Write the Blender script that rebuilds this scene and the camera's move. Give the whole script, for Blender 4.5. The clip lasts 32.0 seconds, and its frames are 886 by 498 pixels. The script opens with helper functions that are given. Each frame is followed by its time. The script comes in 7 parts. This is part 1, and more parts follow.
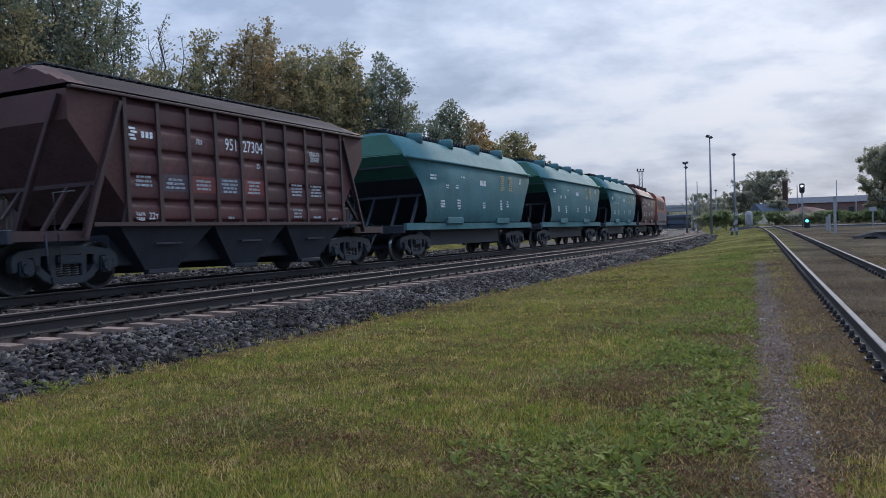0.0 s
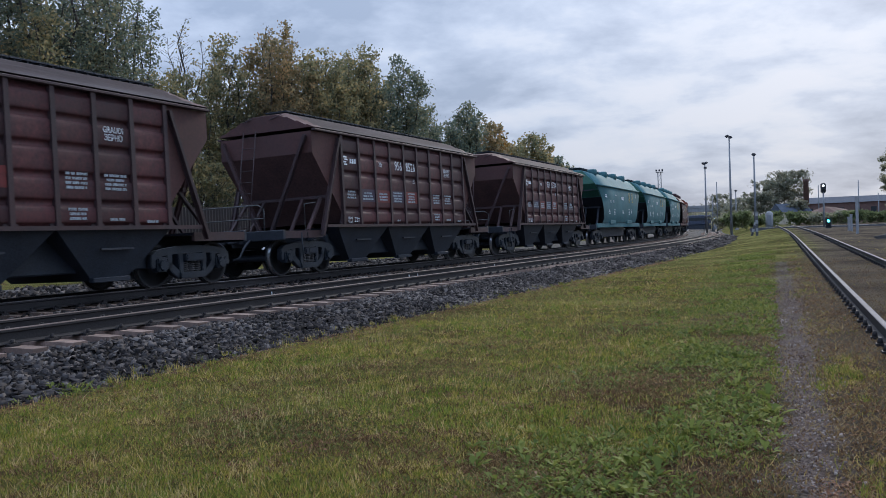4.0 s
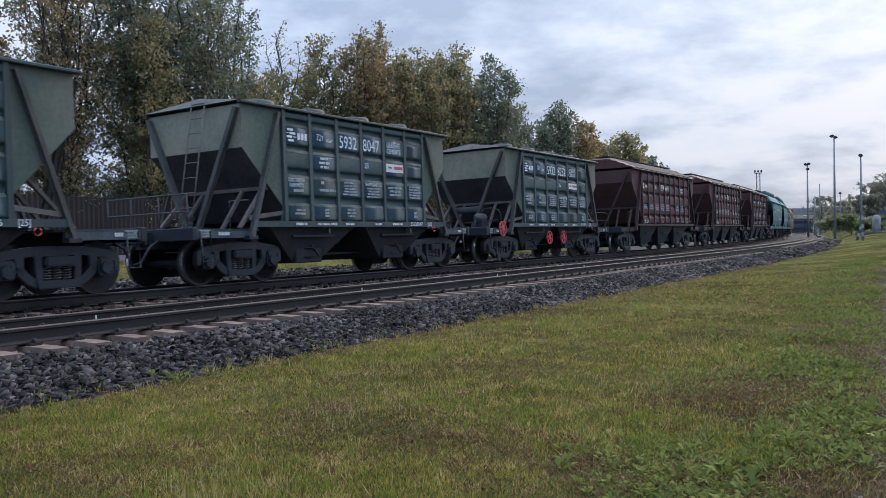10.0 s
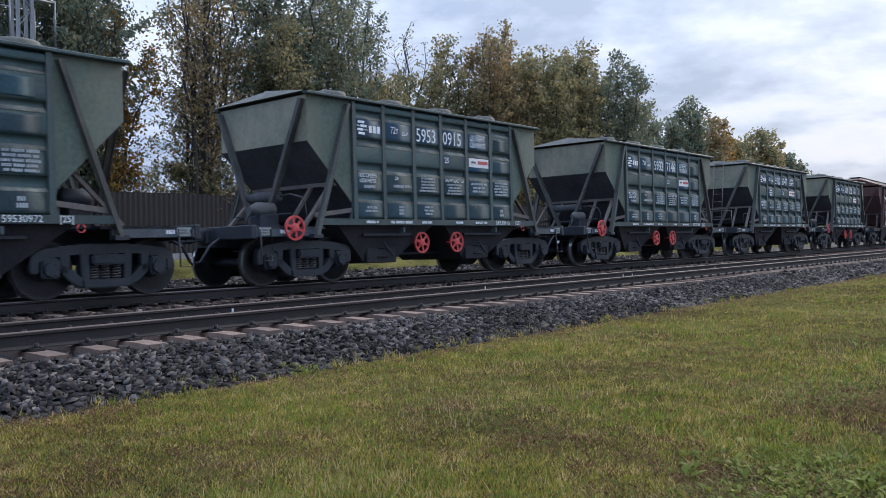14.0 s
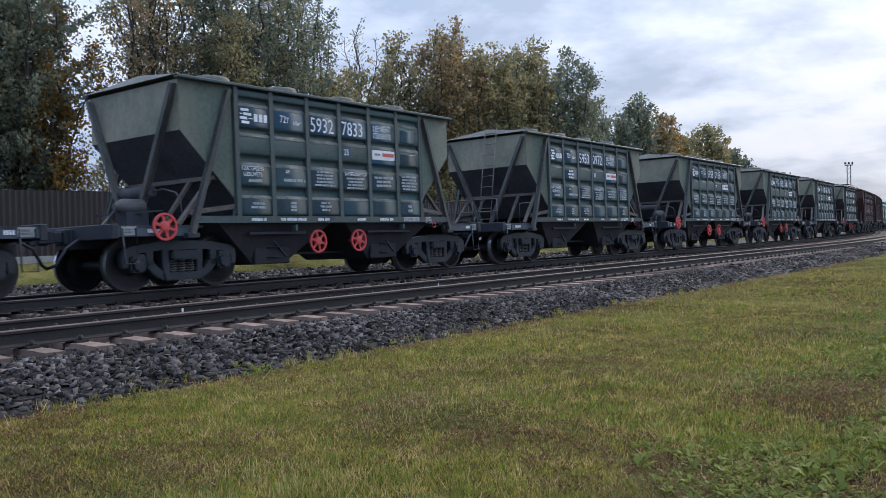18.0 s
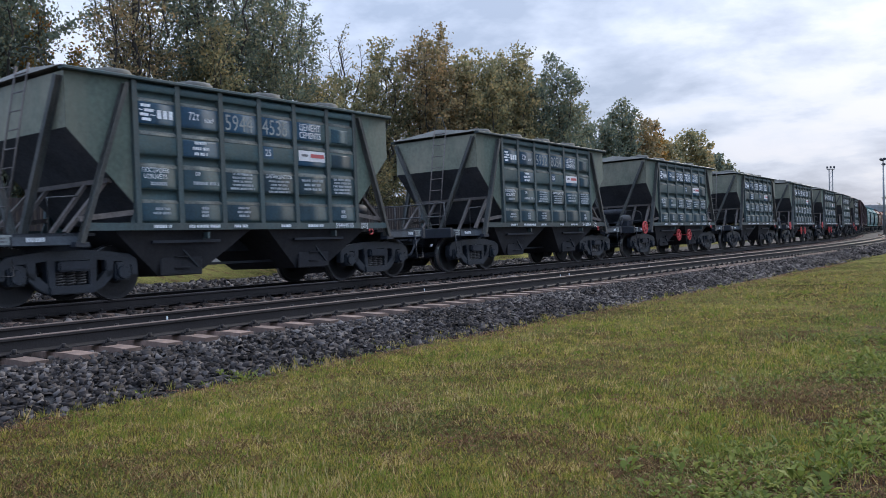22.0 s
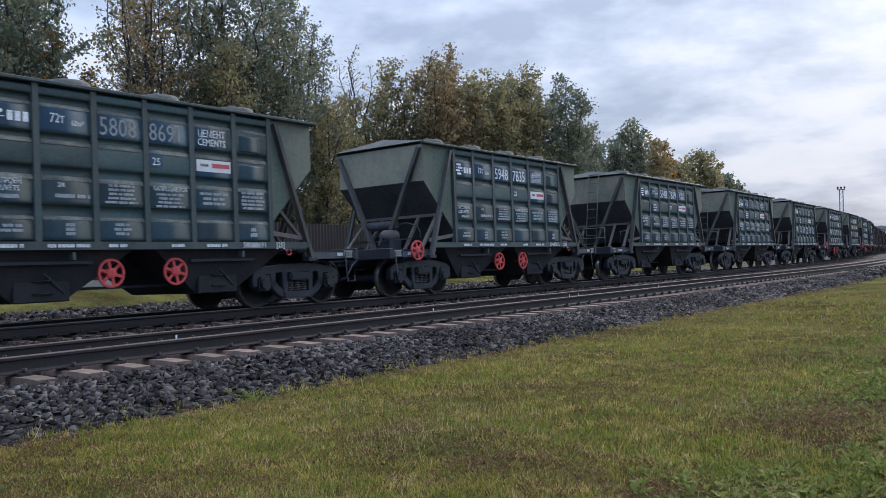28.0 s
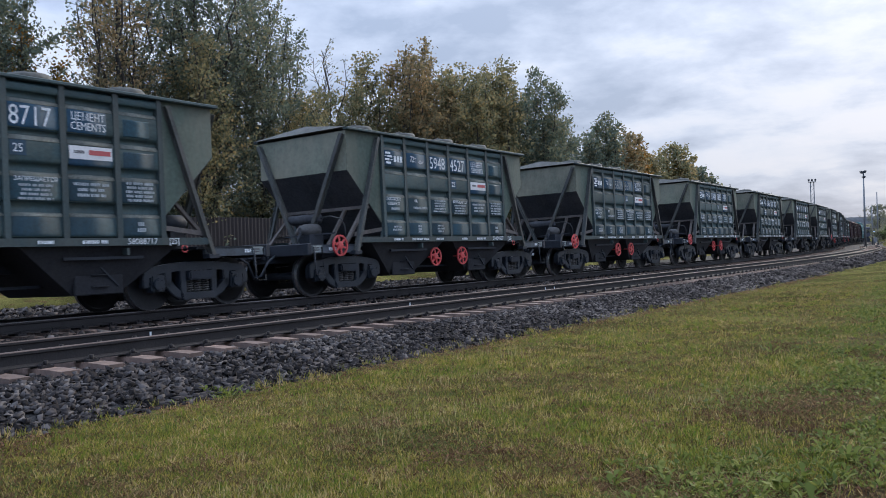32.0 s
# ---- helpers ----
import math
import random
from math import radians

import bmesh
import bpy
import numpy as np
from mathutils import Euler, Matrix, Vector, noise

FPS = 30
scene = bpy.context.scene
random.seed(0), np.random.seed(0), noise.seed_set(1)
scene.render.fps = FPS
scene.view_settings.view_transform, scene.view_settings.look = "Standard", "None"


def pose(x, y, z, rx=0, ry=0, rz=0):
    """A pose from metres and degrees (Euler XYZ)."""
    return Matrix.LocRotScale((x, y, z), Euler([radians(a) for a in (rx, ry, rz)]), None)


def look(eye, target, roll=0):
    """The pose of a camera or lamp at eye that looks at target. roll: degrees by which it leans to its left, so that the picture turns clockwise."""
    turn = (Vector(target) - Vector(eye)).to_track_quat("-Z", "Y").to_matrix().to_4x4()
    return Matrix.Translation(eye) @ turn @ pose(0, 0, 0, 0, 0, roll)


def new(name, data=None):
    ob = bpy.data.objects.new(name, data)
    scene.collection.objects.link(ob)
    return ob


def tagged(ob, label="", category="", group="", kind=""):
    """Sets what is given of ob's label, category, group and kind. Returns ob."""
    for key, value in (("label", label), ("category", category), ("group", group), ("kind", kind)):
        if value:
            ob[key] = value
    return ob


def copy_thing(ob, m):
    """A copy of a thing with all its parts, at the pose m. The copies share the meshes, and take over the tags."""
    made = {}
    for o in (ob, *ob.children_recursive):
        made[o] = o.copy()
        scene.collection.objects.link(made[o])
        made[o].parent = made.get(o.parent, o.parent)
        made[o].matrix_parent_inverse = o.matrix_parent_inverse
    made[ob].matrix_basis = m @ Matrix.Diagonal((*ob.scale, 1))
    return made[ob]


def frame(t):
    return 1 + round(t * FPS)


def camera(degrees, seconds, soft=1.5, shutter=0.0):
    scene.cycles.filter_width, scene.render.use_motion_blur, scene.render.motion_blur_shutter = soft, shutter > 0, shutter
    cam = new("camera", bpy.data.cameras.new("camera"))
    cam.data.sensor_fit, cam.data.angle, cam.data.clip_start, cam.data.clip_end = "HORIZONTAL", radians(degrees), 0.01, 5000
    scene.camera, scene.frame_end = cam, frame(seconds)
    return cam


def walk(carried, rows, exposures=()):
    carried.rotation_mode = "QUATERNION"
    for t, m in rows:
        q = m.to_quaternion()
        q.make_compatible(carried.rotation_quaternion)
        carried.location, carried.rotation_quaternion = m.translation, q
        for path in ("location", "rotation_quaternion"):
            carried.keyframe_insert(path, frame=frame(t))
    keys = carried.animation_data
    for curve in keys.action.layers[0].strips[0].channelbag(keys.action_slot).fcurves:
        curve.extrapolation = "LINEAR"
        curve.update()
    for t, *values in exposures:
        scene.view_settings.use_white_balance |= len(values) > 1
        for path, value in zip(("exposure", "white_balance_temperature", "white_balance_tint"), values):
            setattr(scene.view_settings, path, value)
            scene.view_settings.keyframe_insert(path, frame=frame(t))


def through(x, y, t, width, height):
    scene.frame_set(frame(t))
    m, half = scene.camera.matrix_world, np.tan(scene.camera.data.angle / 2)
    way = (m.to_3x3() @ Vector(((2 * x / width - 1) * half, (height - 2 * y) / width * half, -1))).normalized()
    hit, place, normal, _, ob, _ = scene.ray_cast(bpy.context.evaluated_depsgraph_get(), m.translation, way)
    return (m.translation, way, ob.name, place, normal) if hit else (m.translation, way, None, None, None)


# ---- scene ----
cam = camera(55.5, 32.0, soft=0.6, shutter=0.2)
RAIL_Z = 0.50   # rail head over the grass
CAM_Z = RAIL_Z + 0.932
PATH = [
    (0.0, pose(0, 0, CAM_Z, 88.852, 1.690, -0.051)),
    (0.5, pose(0, 0, CAM_Z, 88.877, 1.679, -0.086)),
    (1.0, pose(0, 0, CAM_Z, 88.894, 1.671, 0.084)),
    (1.5, pose(0, 0, CAM_Z, 88.883, 1.857, 0.224)),
    (2.0, pose(0, 0, CAM_Z, 88.890, 1.958, 0.406)),
    (2.5, pose(0, 0, CAM_Z, 88.946, 1.949, 0.642)),
    (3.0, pose(0, 0, CAM_Z, 88.981, 2.006, 0.896)),
    (3.5, pose(0, 0, CAM_Z, 89.043, 2.024, 1.119)),
    (5.5, pose(0, 0, CAM_Z, 88.851, 1.725, 1.317)),
    (6.0, pose(0, 0, CAM_Z, 88.837, 1.649, 1.518)),
    (6.5, pose(0, 0, CAM_Z, 88.819, 1.676, 1.761)),
    (7.0, pose(0, 0, CAM_Z, 88.855, 1.727, 2.158)),
    (7.5, pose(0, 0, CAM_Z, 88.888, 1.653, 2.445)),
    (8.0, pose(0, 0, CAM_Z, 88.884, 1.500, 2.815)),
    (8.5, pose(0, 0, CAM_Z, 88.879, 1.342, 3.250)),
    (9.0, pose(0, 0, CAM_Z, 89.052, 1.426, 5.289)),
    (9.5, pose(0, 0, CAM_Z, 89.187, 1.364, 6.685)),
    (10.0, pose(0, 0, CAM_Z, 89.107, 1.075, 7.225)),
    (10.5, pose(0, 0, CAM_Z, 89.156, 0.844, 8.388)),
    (11.0, pose(0, 0, CAM_Z, 89.153, 0.733, 13.549)),
    (11.5, pose(0, 0, CAM_Z, 89.217, 0.549, 16.485)),
    (12.0, pose(0, 0, CAM_Z, 89.198, 0.396, 16.958)),
    (12.5, pose(0, 0, CAM_Z, 89.200, 0.494, 17.024)),
    (13.0, pose(0, 0, CAM_Z, 89.178, 0.528, 16.666)),
    (13.5, pose(0, 0, CAM_Z, 89.154, 0.533, 16.055)),
    (14.0, pose(0, 0, CAM_Z, 89.156, 0.659, 15.633)),
    (14.5, pose(0, 0, CAM_Z, 89.143, 0.580, 15.198)),
    (16.5, pose(0, 0, CAM_Z, 88.894, 0.979, 13.249)),
    (17.0, pose(0, 0, CAM_Z, 88.861, 1.062, 12.934)),
    (17.5, pose(0, 0, CAM_Z, 88.864, 1.171, 12.682)),
    (18.0, pose(0, 0, CAM_Z, 88.879, 1.174, 12.426)),
    (18.5, pose(0, 0, CAM_Z, 88.972, 1.150, 12.250)),
    (19.0, pose(0, 0, CAM_Z, 88.986, 1.189, 12.038)),
    (19.5, pose(0, 0, CAM_Z, 88.975, 1.179, 11.734)),
    (20.0, pose(0, 0, CAM_Z, 88.971, 1.212, 11.412)),
    (20.5, pose(0, 0, CAM_Z, 88.965, 1.273, 11.129)),
    (21.0, pose(0, 0, CAM_Z, 89.004, 1.346, 10.906)),
    (21.5, pose(0, 0, CAM_Z, 89.081, 1.391, 10.963)),
    (22.0, pose(0, 0, CAM_Z, 89.241, 1.479, 11.452)),
    (22.5, pose(0, 0, CAM_Z, 89.463, 1.543, 12.174)),
    (23.0, pose(0, 0, CAM_Z, 89.669, 1.586, 12.683)),
    (23.5, pose(0, 0, CAM_Z, 89.816, 1.520, 12.705)),
    (24.0, pose(0, 0, CAM_Z, 89.960, 1.572, 12.789)),
    (24.5, pose(0, 0, CAM_Z, 90.111, 1.630, 13.041)),
    (25.0, pose(0, 0, CAM_Z, 90.272, 1.532, 13.161)),
    (25.5, pose(0, 0, CAM_Z, 90.423, 1.446, 13.003)),
    (27.5, pose(0, 0, CAM_Z, 90.660, 1.327, 12.273)),
    (28.0, pose(0, 0, CAM_Z, 90.597, 1.343, 12.065)),
    (28.5, pose(0, 0, CAM_Z, 90.613, 1.406, 11.866)),
    (29.0, pose(0, 0, CAM_Z, 90.526, 1.450, 11.666)),
    (29.5, pose(0, 0, CAM_Z, 90.478, 1.502, 11.411)),
    (30.0, pose(0, 0, CAM_Z, 90.436, 1.647, 11.148)),
    (30.5, pose(0, 0, CAM_Z, 90.346, 1.699, 10.938)),
    (31.0, pose(0, 0, CAM_Z, 90.296, 1.725, 10.792)),
    (31.5, pose(0, 0, CAM_Z, 90.210, 1.749, 10.611)),
    (32.0, pose(0, 0, CAM_Z, 90.157, 1.744, 10.443)),
]
walk(cam, PATH, [(0.0, 0.07, 6010, 13), (8.5, 0.09, 6040, 13), (11.5, 0.45, 6250, 14), (20.0, 0.41, 6230, 14), (32.0, 0.28, 6210, 14)])

# ---- world and sun ----
SUN_AZ, SUN_EL = 27.0, 26.0
def build_world():
    w = bpy.data.worlds.new("sky")
    scene.world = w
    w.use_nodes = True
    nt = w.node_tree
    nt.nodes.clear()
    N, L = nt.nodes.new, nt.links.new
    def num(op, a, b=None):
        n = N("ShaderNodeMath"); n.operation = op
        for k, v in enumerate((a, b)):
            if v is None:
                continue
            if isinstance(v, (int, float)):
                n.inputs[k].default_value = v
            else:
                L(v, n.inputs[k])
        return n.outputs[0]
    out, bg, sky, tc, sep = N("ShaderNodeOutputWorld"), N("ShaderNodeBackground"), N("ShaderNodeTexSky"), N("ShaderNodeTexCoord"), N("ShaderNodeSeparateXYZ")
    sky.sky_type, sky.sun_disc = "NISHITA", False
    sky.sun_elevation, sky.sun_rotation = radians(SUN_EL), radians(SUN_AZ)
    sky.dust_density = 2.0
    L(tc.outputs["Generated"], sep.inputs[0])
    up = num("MAXIMUM", sep.outputs["Z"], 0.0)
    # a flat deck of broken cloud, seen in perspective
    dv = N("ShaderNodeVectorMath"); dv.operation = "DIVIDE"
    L(tc.outputs["Generated"], dv.inputs[0]); L(num("ADD", up, 0.26), dv.inputs[1])
    fl = N("ShaderNodeVectorMath"); fl.operation = "MULTIPLY"; fl.inputs[1].default_value = (1, 1, 0)
    L(dv.outputs[0], fl.inputs[0])
    mp = N("ShaderNodeMapping"); mp.inputs["Rotation"].default_value = (0, 0, radians(12)); mp.inputs["Scale"].default_value = (1.0, 1.1, 1.0); mp.inputs["Location"].default_value = (2.7, 0.9, 0)
    L(fl.outputs[0], mp.inputs[0])
    def cloud(scale, detail, rough, dist):
        n = N("ShaderNodeTexNoise")
        n.inputs["Scale"].default_value, n.inputs["Detail"].default_value, n.inputs["Roughness"].default_value, n.inputs["Distortion"].default_value = scale, detail, rough, dist
        L(mp.outputs[0], n.inputs["Vector"])
        return n.outputs[0]
    big, small = cloud(1.2, 3, 0.5, 0.1), cloud(3.1, 10, 0.56, 0.12)
    v = num("ADD", num("MULTIPLY", big, 0.42), num("MULTIPLY", small, 0.58))
    r = N("ShaderNodeValToRGB")
    els = r.color_ramp.elements
    els[0].position, els[0].color = 0.40, (0.40, 0.48, 0.60, 1)
    els[1].position, els[1].color = 0.60, (0.775, 0.815, 0.875, 1)
    for p, c in ((0.455, (0.51, 0.59, 0.71)), (0.50, (0.60, 0.68, 0.795)), (0.545, (0.715, 0.775, 0.855))):
        e = els.new(p); e.color = (*c, 1)
    L(v, r.inputs[0])
    # overcast: the zenith outshines the horizon; the veiled sun brightens its own side
    rise = num("ADD", 0.83, num("MULTIPLY", up, 1.55))
    a, e = radians(SUN_AZ), radians(SUN_EL)
    dt = N("ShaderNodeVectorMath"); dt.operation = "DOT_PRODUCT"
    L(tc.outputs["Generated"], dt.inputs[0]); dt.inputs[1].default_value = (math.sin(a) * math.cos(e), math.cos(a) * math.cos(e), math.sin(e))
    veil = num("MULTIPLY", num("POWER", num("MAXIMUM", dt.outputs["Value"], 0.0), 9.0), 0.05)
    gain = num("ADD", rise, veil)
    mul = N("ShaderNodeMixRGB"); mul.blend_type = "MULTIPLY"; mul.inputs[0].default_value = 1
    # the far side of the sky from the sun is bluer
    tint = N("ShaderNodeMixRGB"); tint.inputs[1].default_value = (0.78, 0.95, 1.24, 1); tint.inputs[2].default_value = (1, 1, 1, 1)
    L(num("MULTIPLY_ADD", dt.outputs["Value"], 0.6), tint.inputs[0])
    tint.inputs[0].links[0].from_node.inputs[2].default_value = 0.42
    tint.use_clamp = False
    mt = N("ShaderNodeMixRGB"); mt.blend_type = "MULTIPLY"; mt.inputs[0].default_value = 1
    L(r.outputs[0], mt.inputs[1]); L(tint.outputs[0], mt.inputs[2])
    L(mt.outputs[0], mul.inputs[1]); L(gain, mul.inputs[2])
    clear = N("ShaderNodeMixRGB"); clear.blend_type = "MULTIPLY"; clear.inputs[0].default_value = 1
    L(sky.outputs[0], clear.inputs[1]); clear.inputs[2].default_value = (0.09, 0.09, 0.09, 1)
    mix = N("ShaderNodeMixRGB"); mix.inputs[0].default_value = 0.92
    L(clear.outputs[0], mix.inputs[1]); L(mul.outputs[0], mix.inputs[2])
    L(mix.outputs[0], bg.inputs[0])
    bg.inputs[1].default_value = 0.80
    L(bg.outputs[0], out.inputs[0])

build_world()
sun = new("sun", bpy.data.lights.new("sun", "SUN"))
sun.data.energy, sun.data.angle, sun.data.color = 1.9, radians(16), (1.0, 0.92, 0.78)
sun.matrix_world = look((30 * math.sin(radians(SUN_AZ)), 30 * math.cos(radians(SUN_AZ)), 30 * math.tan(radians(SUN_EL))), (0, 0, 0))

# ---- materials ----
def material(name, color, rough=0.7, vary=0.25, scale=3.0, fine=40.0, bump=0.2, metal=0.0, stain=None, stain_amount=0.0, rand=0.0, spec=0.5, flow=(1, 1, 0.35)):
    m = bpy.data.materials.new(name)
    m.use_nodes = True
    nt = m.node_tree
    b = nt.nodes["Principled BSDF"]
    N, L = nt.nodes.new, nt.links.new
    tc = N("ShaderNodeTexCoord")
    n1 = N("ShaderNodeTexNoise"); n1.inputs["Scale"].default_value = scale; n1.inputs["Detail"].default_value = 6
    n2 = N("ShaderNodeTexNoise"); n2.inputs["Scale"].default_value = fine; n2.inputs["Detail"].default_value = 4
    L(tc.outputs["Object"], n1.inputs["Vector"]); L(tc.outputs["Object"], n2.inputs["Vector"])
    ad = N("ShaderNodeMath"); ad.operation = "ADD"; L(n1.outputs[0], ad.inputs[0]); L(n2.outputs[0], ad.inputs[1])
    mr = N("ShaderNodeMapRange")
    mr.inputs[1].default_value, mr.inputs[2].default_value = 0.7, 1.3
    mr.inputs[3].default_value, mr.inputs[4].default_value = 1 - vary, 1 + vary
    L(ad.outputs[0], mr.inputs[0])
    val = mr.outputs[0]
    if rand:
        oi = N("ShaderNodeObjectInfo")
        rr = N("ShaderNodeMapRange"); rr.inputs[3].default_value, rr.inputs[4].default_value = 1 - rand, 1 + rand
        L(oi.outputs["Random"], rr.inputs[0])
        mu = N("ShaderNodeMath"); mu.operation = "MULTIPLY"; L(val, mu.inputs[0]); L(rr.outputs[0], mu.inputs[1])
        val = mu.outputs[0]
    mixc = N("ShaderNodeMixRGB"); mixc.blend_type = "MULTIPLY"; mixc.inputs[0].default_value = 1
    mixc.inputs[1].default_value = (*color, 1)
    L(val, mixc.inputs[2])
    col = mixc.outputs[0]
    if stain:
        n3 = N("ShaderNodeTexNoise"); n3.inputs["Scale"].default_value = scale * 0.7; n3.inputs["Detail"].default_value = 9; n3.inputs["Roughness"].default_value = 0.7
        mp = N("ShaderNodeMapping"); mp.inputs["Scale"].default_value = flow; mp.inputs["Location"].default_value = (3.1, 1.7, 8.2)
        L(tc.outputs["Object"], mp.inputs[0]); L(mp.outputs[0], n3.inputs["Vector"])
        rs = N("ShaderNodeMapRange"); rs.inputs[1].default_value, rs.inputs[2].default_value = 0.45, 0.68
        rs.inputs[4].default_value = stain_amount
        L(n3.outputs[0], rs.inputs[0])
        ms = N("ShaderNodeMixRGB"); L(rs.outputs[0], ms.inputs[0]); L(col, ms.inputs[1]); ms.inputs[2].default_value = (*stain, 1)
        col = ms.outputs[0]
    L(col, b.inputs["Base Color"])
    b.inputs["Roughness"].default_value = rough
    b.inputs["Metallic"].default_value = metal
    b.inputs["Specular IOR Level"].default_value = spec
    if bump:
        bp = N("ShaderNodeBump"); bp.inputs["Strength"].default_value = bump; bp.inputs["Distance"].default_value = 0.02
        L(n2.outputs[0], bp.inputs["Height"]); L(bp.outputs[0], b.inputs["Normal"])
    return m

def leafy(name, cols, rough=0.6, through=0.35, patch=0.55, sway=0.25, gloss=0.1):
    """Leaves or blades: each island takes one of several tints; some light passes through."""
    m = bpy.data.materials.new(name)
    m.use_nodes = True
    nt = m.node_tree
    b = nt.nodes["Principled BSDF"]
    N, L = nt.nodes.new, nt.links.new
    geo = N("ShaderNodeNewGeometry")
    r = N("ShaderNodeValToRGB")
    r.color_ramp.interpolation = "LINEAR"
    els = r.color_ramp.elements
    els[0].position, els[0].color = 0.0, (*cols[0], 1)
    els[1].position, els[1].color = 1.0, (*cols[-1], 1)
    for k in range(1, len(cols) - 1):
        e = els.new(k / (len(cols) - 1)); e.color = (*cols[k], 1)
    tc = N("ShaderNodeTexCoord")
    n1 = N("ShaderNodeTexNoise"); n1.inputs["Scale"].default_value = patch; n1.inputs["Detail"].default_value = 5
    L(tc.outputs["Object"], n1.inputs["Vector"])
    mr = N("ShaderNodeMapRange"); mr.inputs[1].default_value, mr.inputs[2].default_value = 0.3, 0.7
    mr.inputs[3].default_value, mr.inputs[4].default_value = -sway, sway
    L(n1.outputs[0], mr.inputs[0])
    ad = N("ShaderNodeMath"); ad.operation = "ADD"; ad.use_clamp = True
    L(geo.outputs["Random Per Island"], ad.inputs[0]); L(mr.outputs[0], ad.inputs[1])
    L(ad.outputs[0], r.inputs[0])
    L(r.outputs[0], b.inputs["Base Color"])
    b.inputs["Roughness"].default_value = rough
    b.inputs["Specular IOR Level"].default_value = gloss
    tr = N("ShaderNodeBsdfTranslucent"); L(r.outputs[0], tr.inputs[0])
    mx = N("ShaderNodeMixShader"); mx.inputs[0].default_value = through
    L(b.outputs[0], mx.inputs[1]); L(tr.outputs[0], mx.inputs[2])
    L(mx.outputs[0], nt.nodes["Material Output"].inputs[0])
    return m

def stone_mat(name, cols):
    m = leafy(name, cols, 0.85, 0.0)
    return m

def glow(name, color, power):
    m = bpy.data.materials.new(name)
    m.use_nodes = True
    b = m.node_tree.nodes["Principled BSDF"]
    b.inputs["Base Color"].default_value = (*color, 1)
    b.inputs["Emission Color"].default_value = (*color, 1)
    b.inputs["Emission Strength"].default_value = power
    return m

# the siding's left rail: a point on it and its direction, right of +y
SP = (5.33, 11.1)
SPA = radians(20.3)

def meadow(name):
    """Ground under the grass: green, straw and bare brown patches; trodden dirt and a gravel path by the siding."""
    m = bpy.data.materials.new(name)
    m.use_nodes = True
    nt = m.node_tree
    b = nt.nodes["Principled BSDF"]
    N, L = nt.nodes.new, nt.links.new
    tc, sep = N("ShaderNodeTexCoord"), N("ShaderNodeSeparateXYZ")
    L(tc.outputs["Object"], sep.inputs[0])
    def nz(scale, detail=8, rough=0.6):
        n = N("ShaderNodeTexNoise"); n.inputs["Scale"].default_value = scale; n.inputs["Detail"].default_value = detail; n.inputs["Roughness"].default_value = rough
        L(tc.outputs["Object"], n.inputs["Vector"])
        return n.outputs[0]
    def num(op, a, b, c=None):
        n = N("ShaderNodeMath"); n.operation = op
        for k, v in enumerate((a, b, c)):
            if isinstance(v, (int, float)):
                n.inputs[k].default_value = v
            elif v is not None:
                L(v, n.inputs[k])
        return n.outputs[0]
    def span(v, lo, hi, to=1.0):
        n = N("ShaderNodeMapRange"); n.interpolation_type = "SMOOTHSTEP"
        n.inputs[1].default_value, n.inputs[2].default_value, n.inputs[4].default_value = lo, hi, to
        L(v, n.inputs[0])
        return n.outputs[0]
    def ramp(v, stops):
        r = N("ShaderNodeValToRGB")
        els = r.color_ramp.elements
        els[0].position, els[0].color = stops[0][0], (*stops[0][1], 1)
        els[1].position, els[1].color = stops[-1][0], (*stops[-1][1], 1)
        for p, c in stops[1:-1]:
            e = els.new(p); e.color = (*c, 1)
        L(v, r.inputs[0])
        return r.outputs[0]
    def mix(f, p, q):
        n = N("ShaderNodeMixRGB"); L(f, n.inputs[0]); L(p, n.inputs[1]); L(q, n.inputs[2])
        return n.outputs[0]
    wide, mid, fine = nz(0.35), nz(2.6, 9, 0.65), nz(44, 7, 0.8)
    both = num("MULTIPLY_ADD", wide, 0.4, num("MULTIPLY", fine, 0.6))
    turf = ramp(both, [(0.41, (0.026, 0.023, 0.010)), (0.5, (0.118, 0.120, 0.040)), (0.59, (0.25, 0.225, 0.08))])
    bare = ramp(fine, [(0.40, (0.026, 0.017, 0.012)), (0.52, (0.13, 0.080, 0.045)), (0.66, (0.27, 0.17, 0.095))])
    col = mix(span(mid, 0.51, 0.62, 0.75), turf, bare)
    # metres to the right of the siding's left rail
    ax = num("MULTIPLY", num("SUBTRACT", sep.outputs["X"], SP[0]), math.cos(SPA))
    across = num("SUBTRACT", ax, num("MULTIPLY", num("SUBTRACT", sep.outputs["Y"], SP[1]), math.sin(SPA)))
    ragged = num("SUBTRACT", num("MULTIPLY_ADD", num("SUBTRACT", mid, 0.5), 4.0, across), span(sep.outputs["Y"], 12.0, 40.0, 2.0))
    brown = ramp(both, [(0.40, (0.036, 0.029, 0.026)), (0.52, (0.108, 0.085, 0.068)), (0.62, (0.185, 0.152, 0.115))])
    col = mix(span(ragged, -2.7, -0.6, 0.9), col, brown)
    off = num("ABSOLUTE", num("ADD", num("MULTIPLY_ADD", num("SUBTRACT", mid, 0.5), 0.9, across), 0.98), 0.0)
    near = num("MULTIPLY", num("SUBTRACT", 1.0, span(sep.outputs["Y"], 7.0, 28.0)), 0.85)
    path = num("MULTIPLY", num("SUBTRACT", 1.0, span(off, 0.06, 0.30)), near)
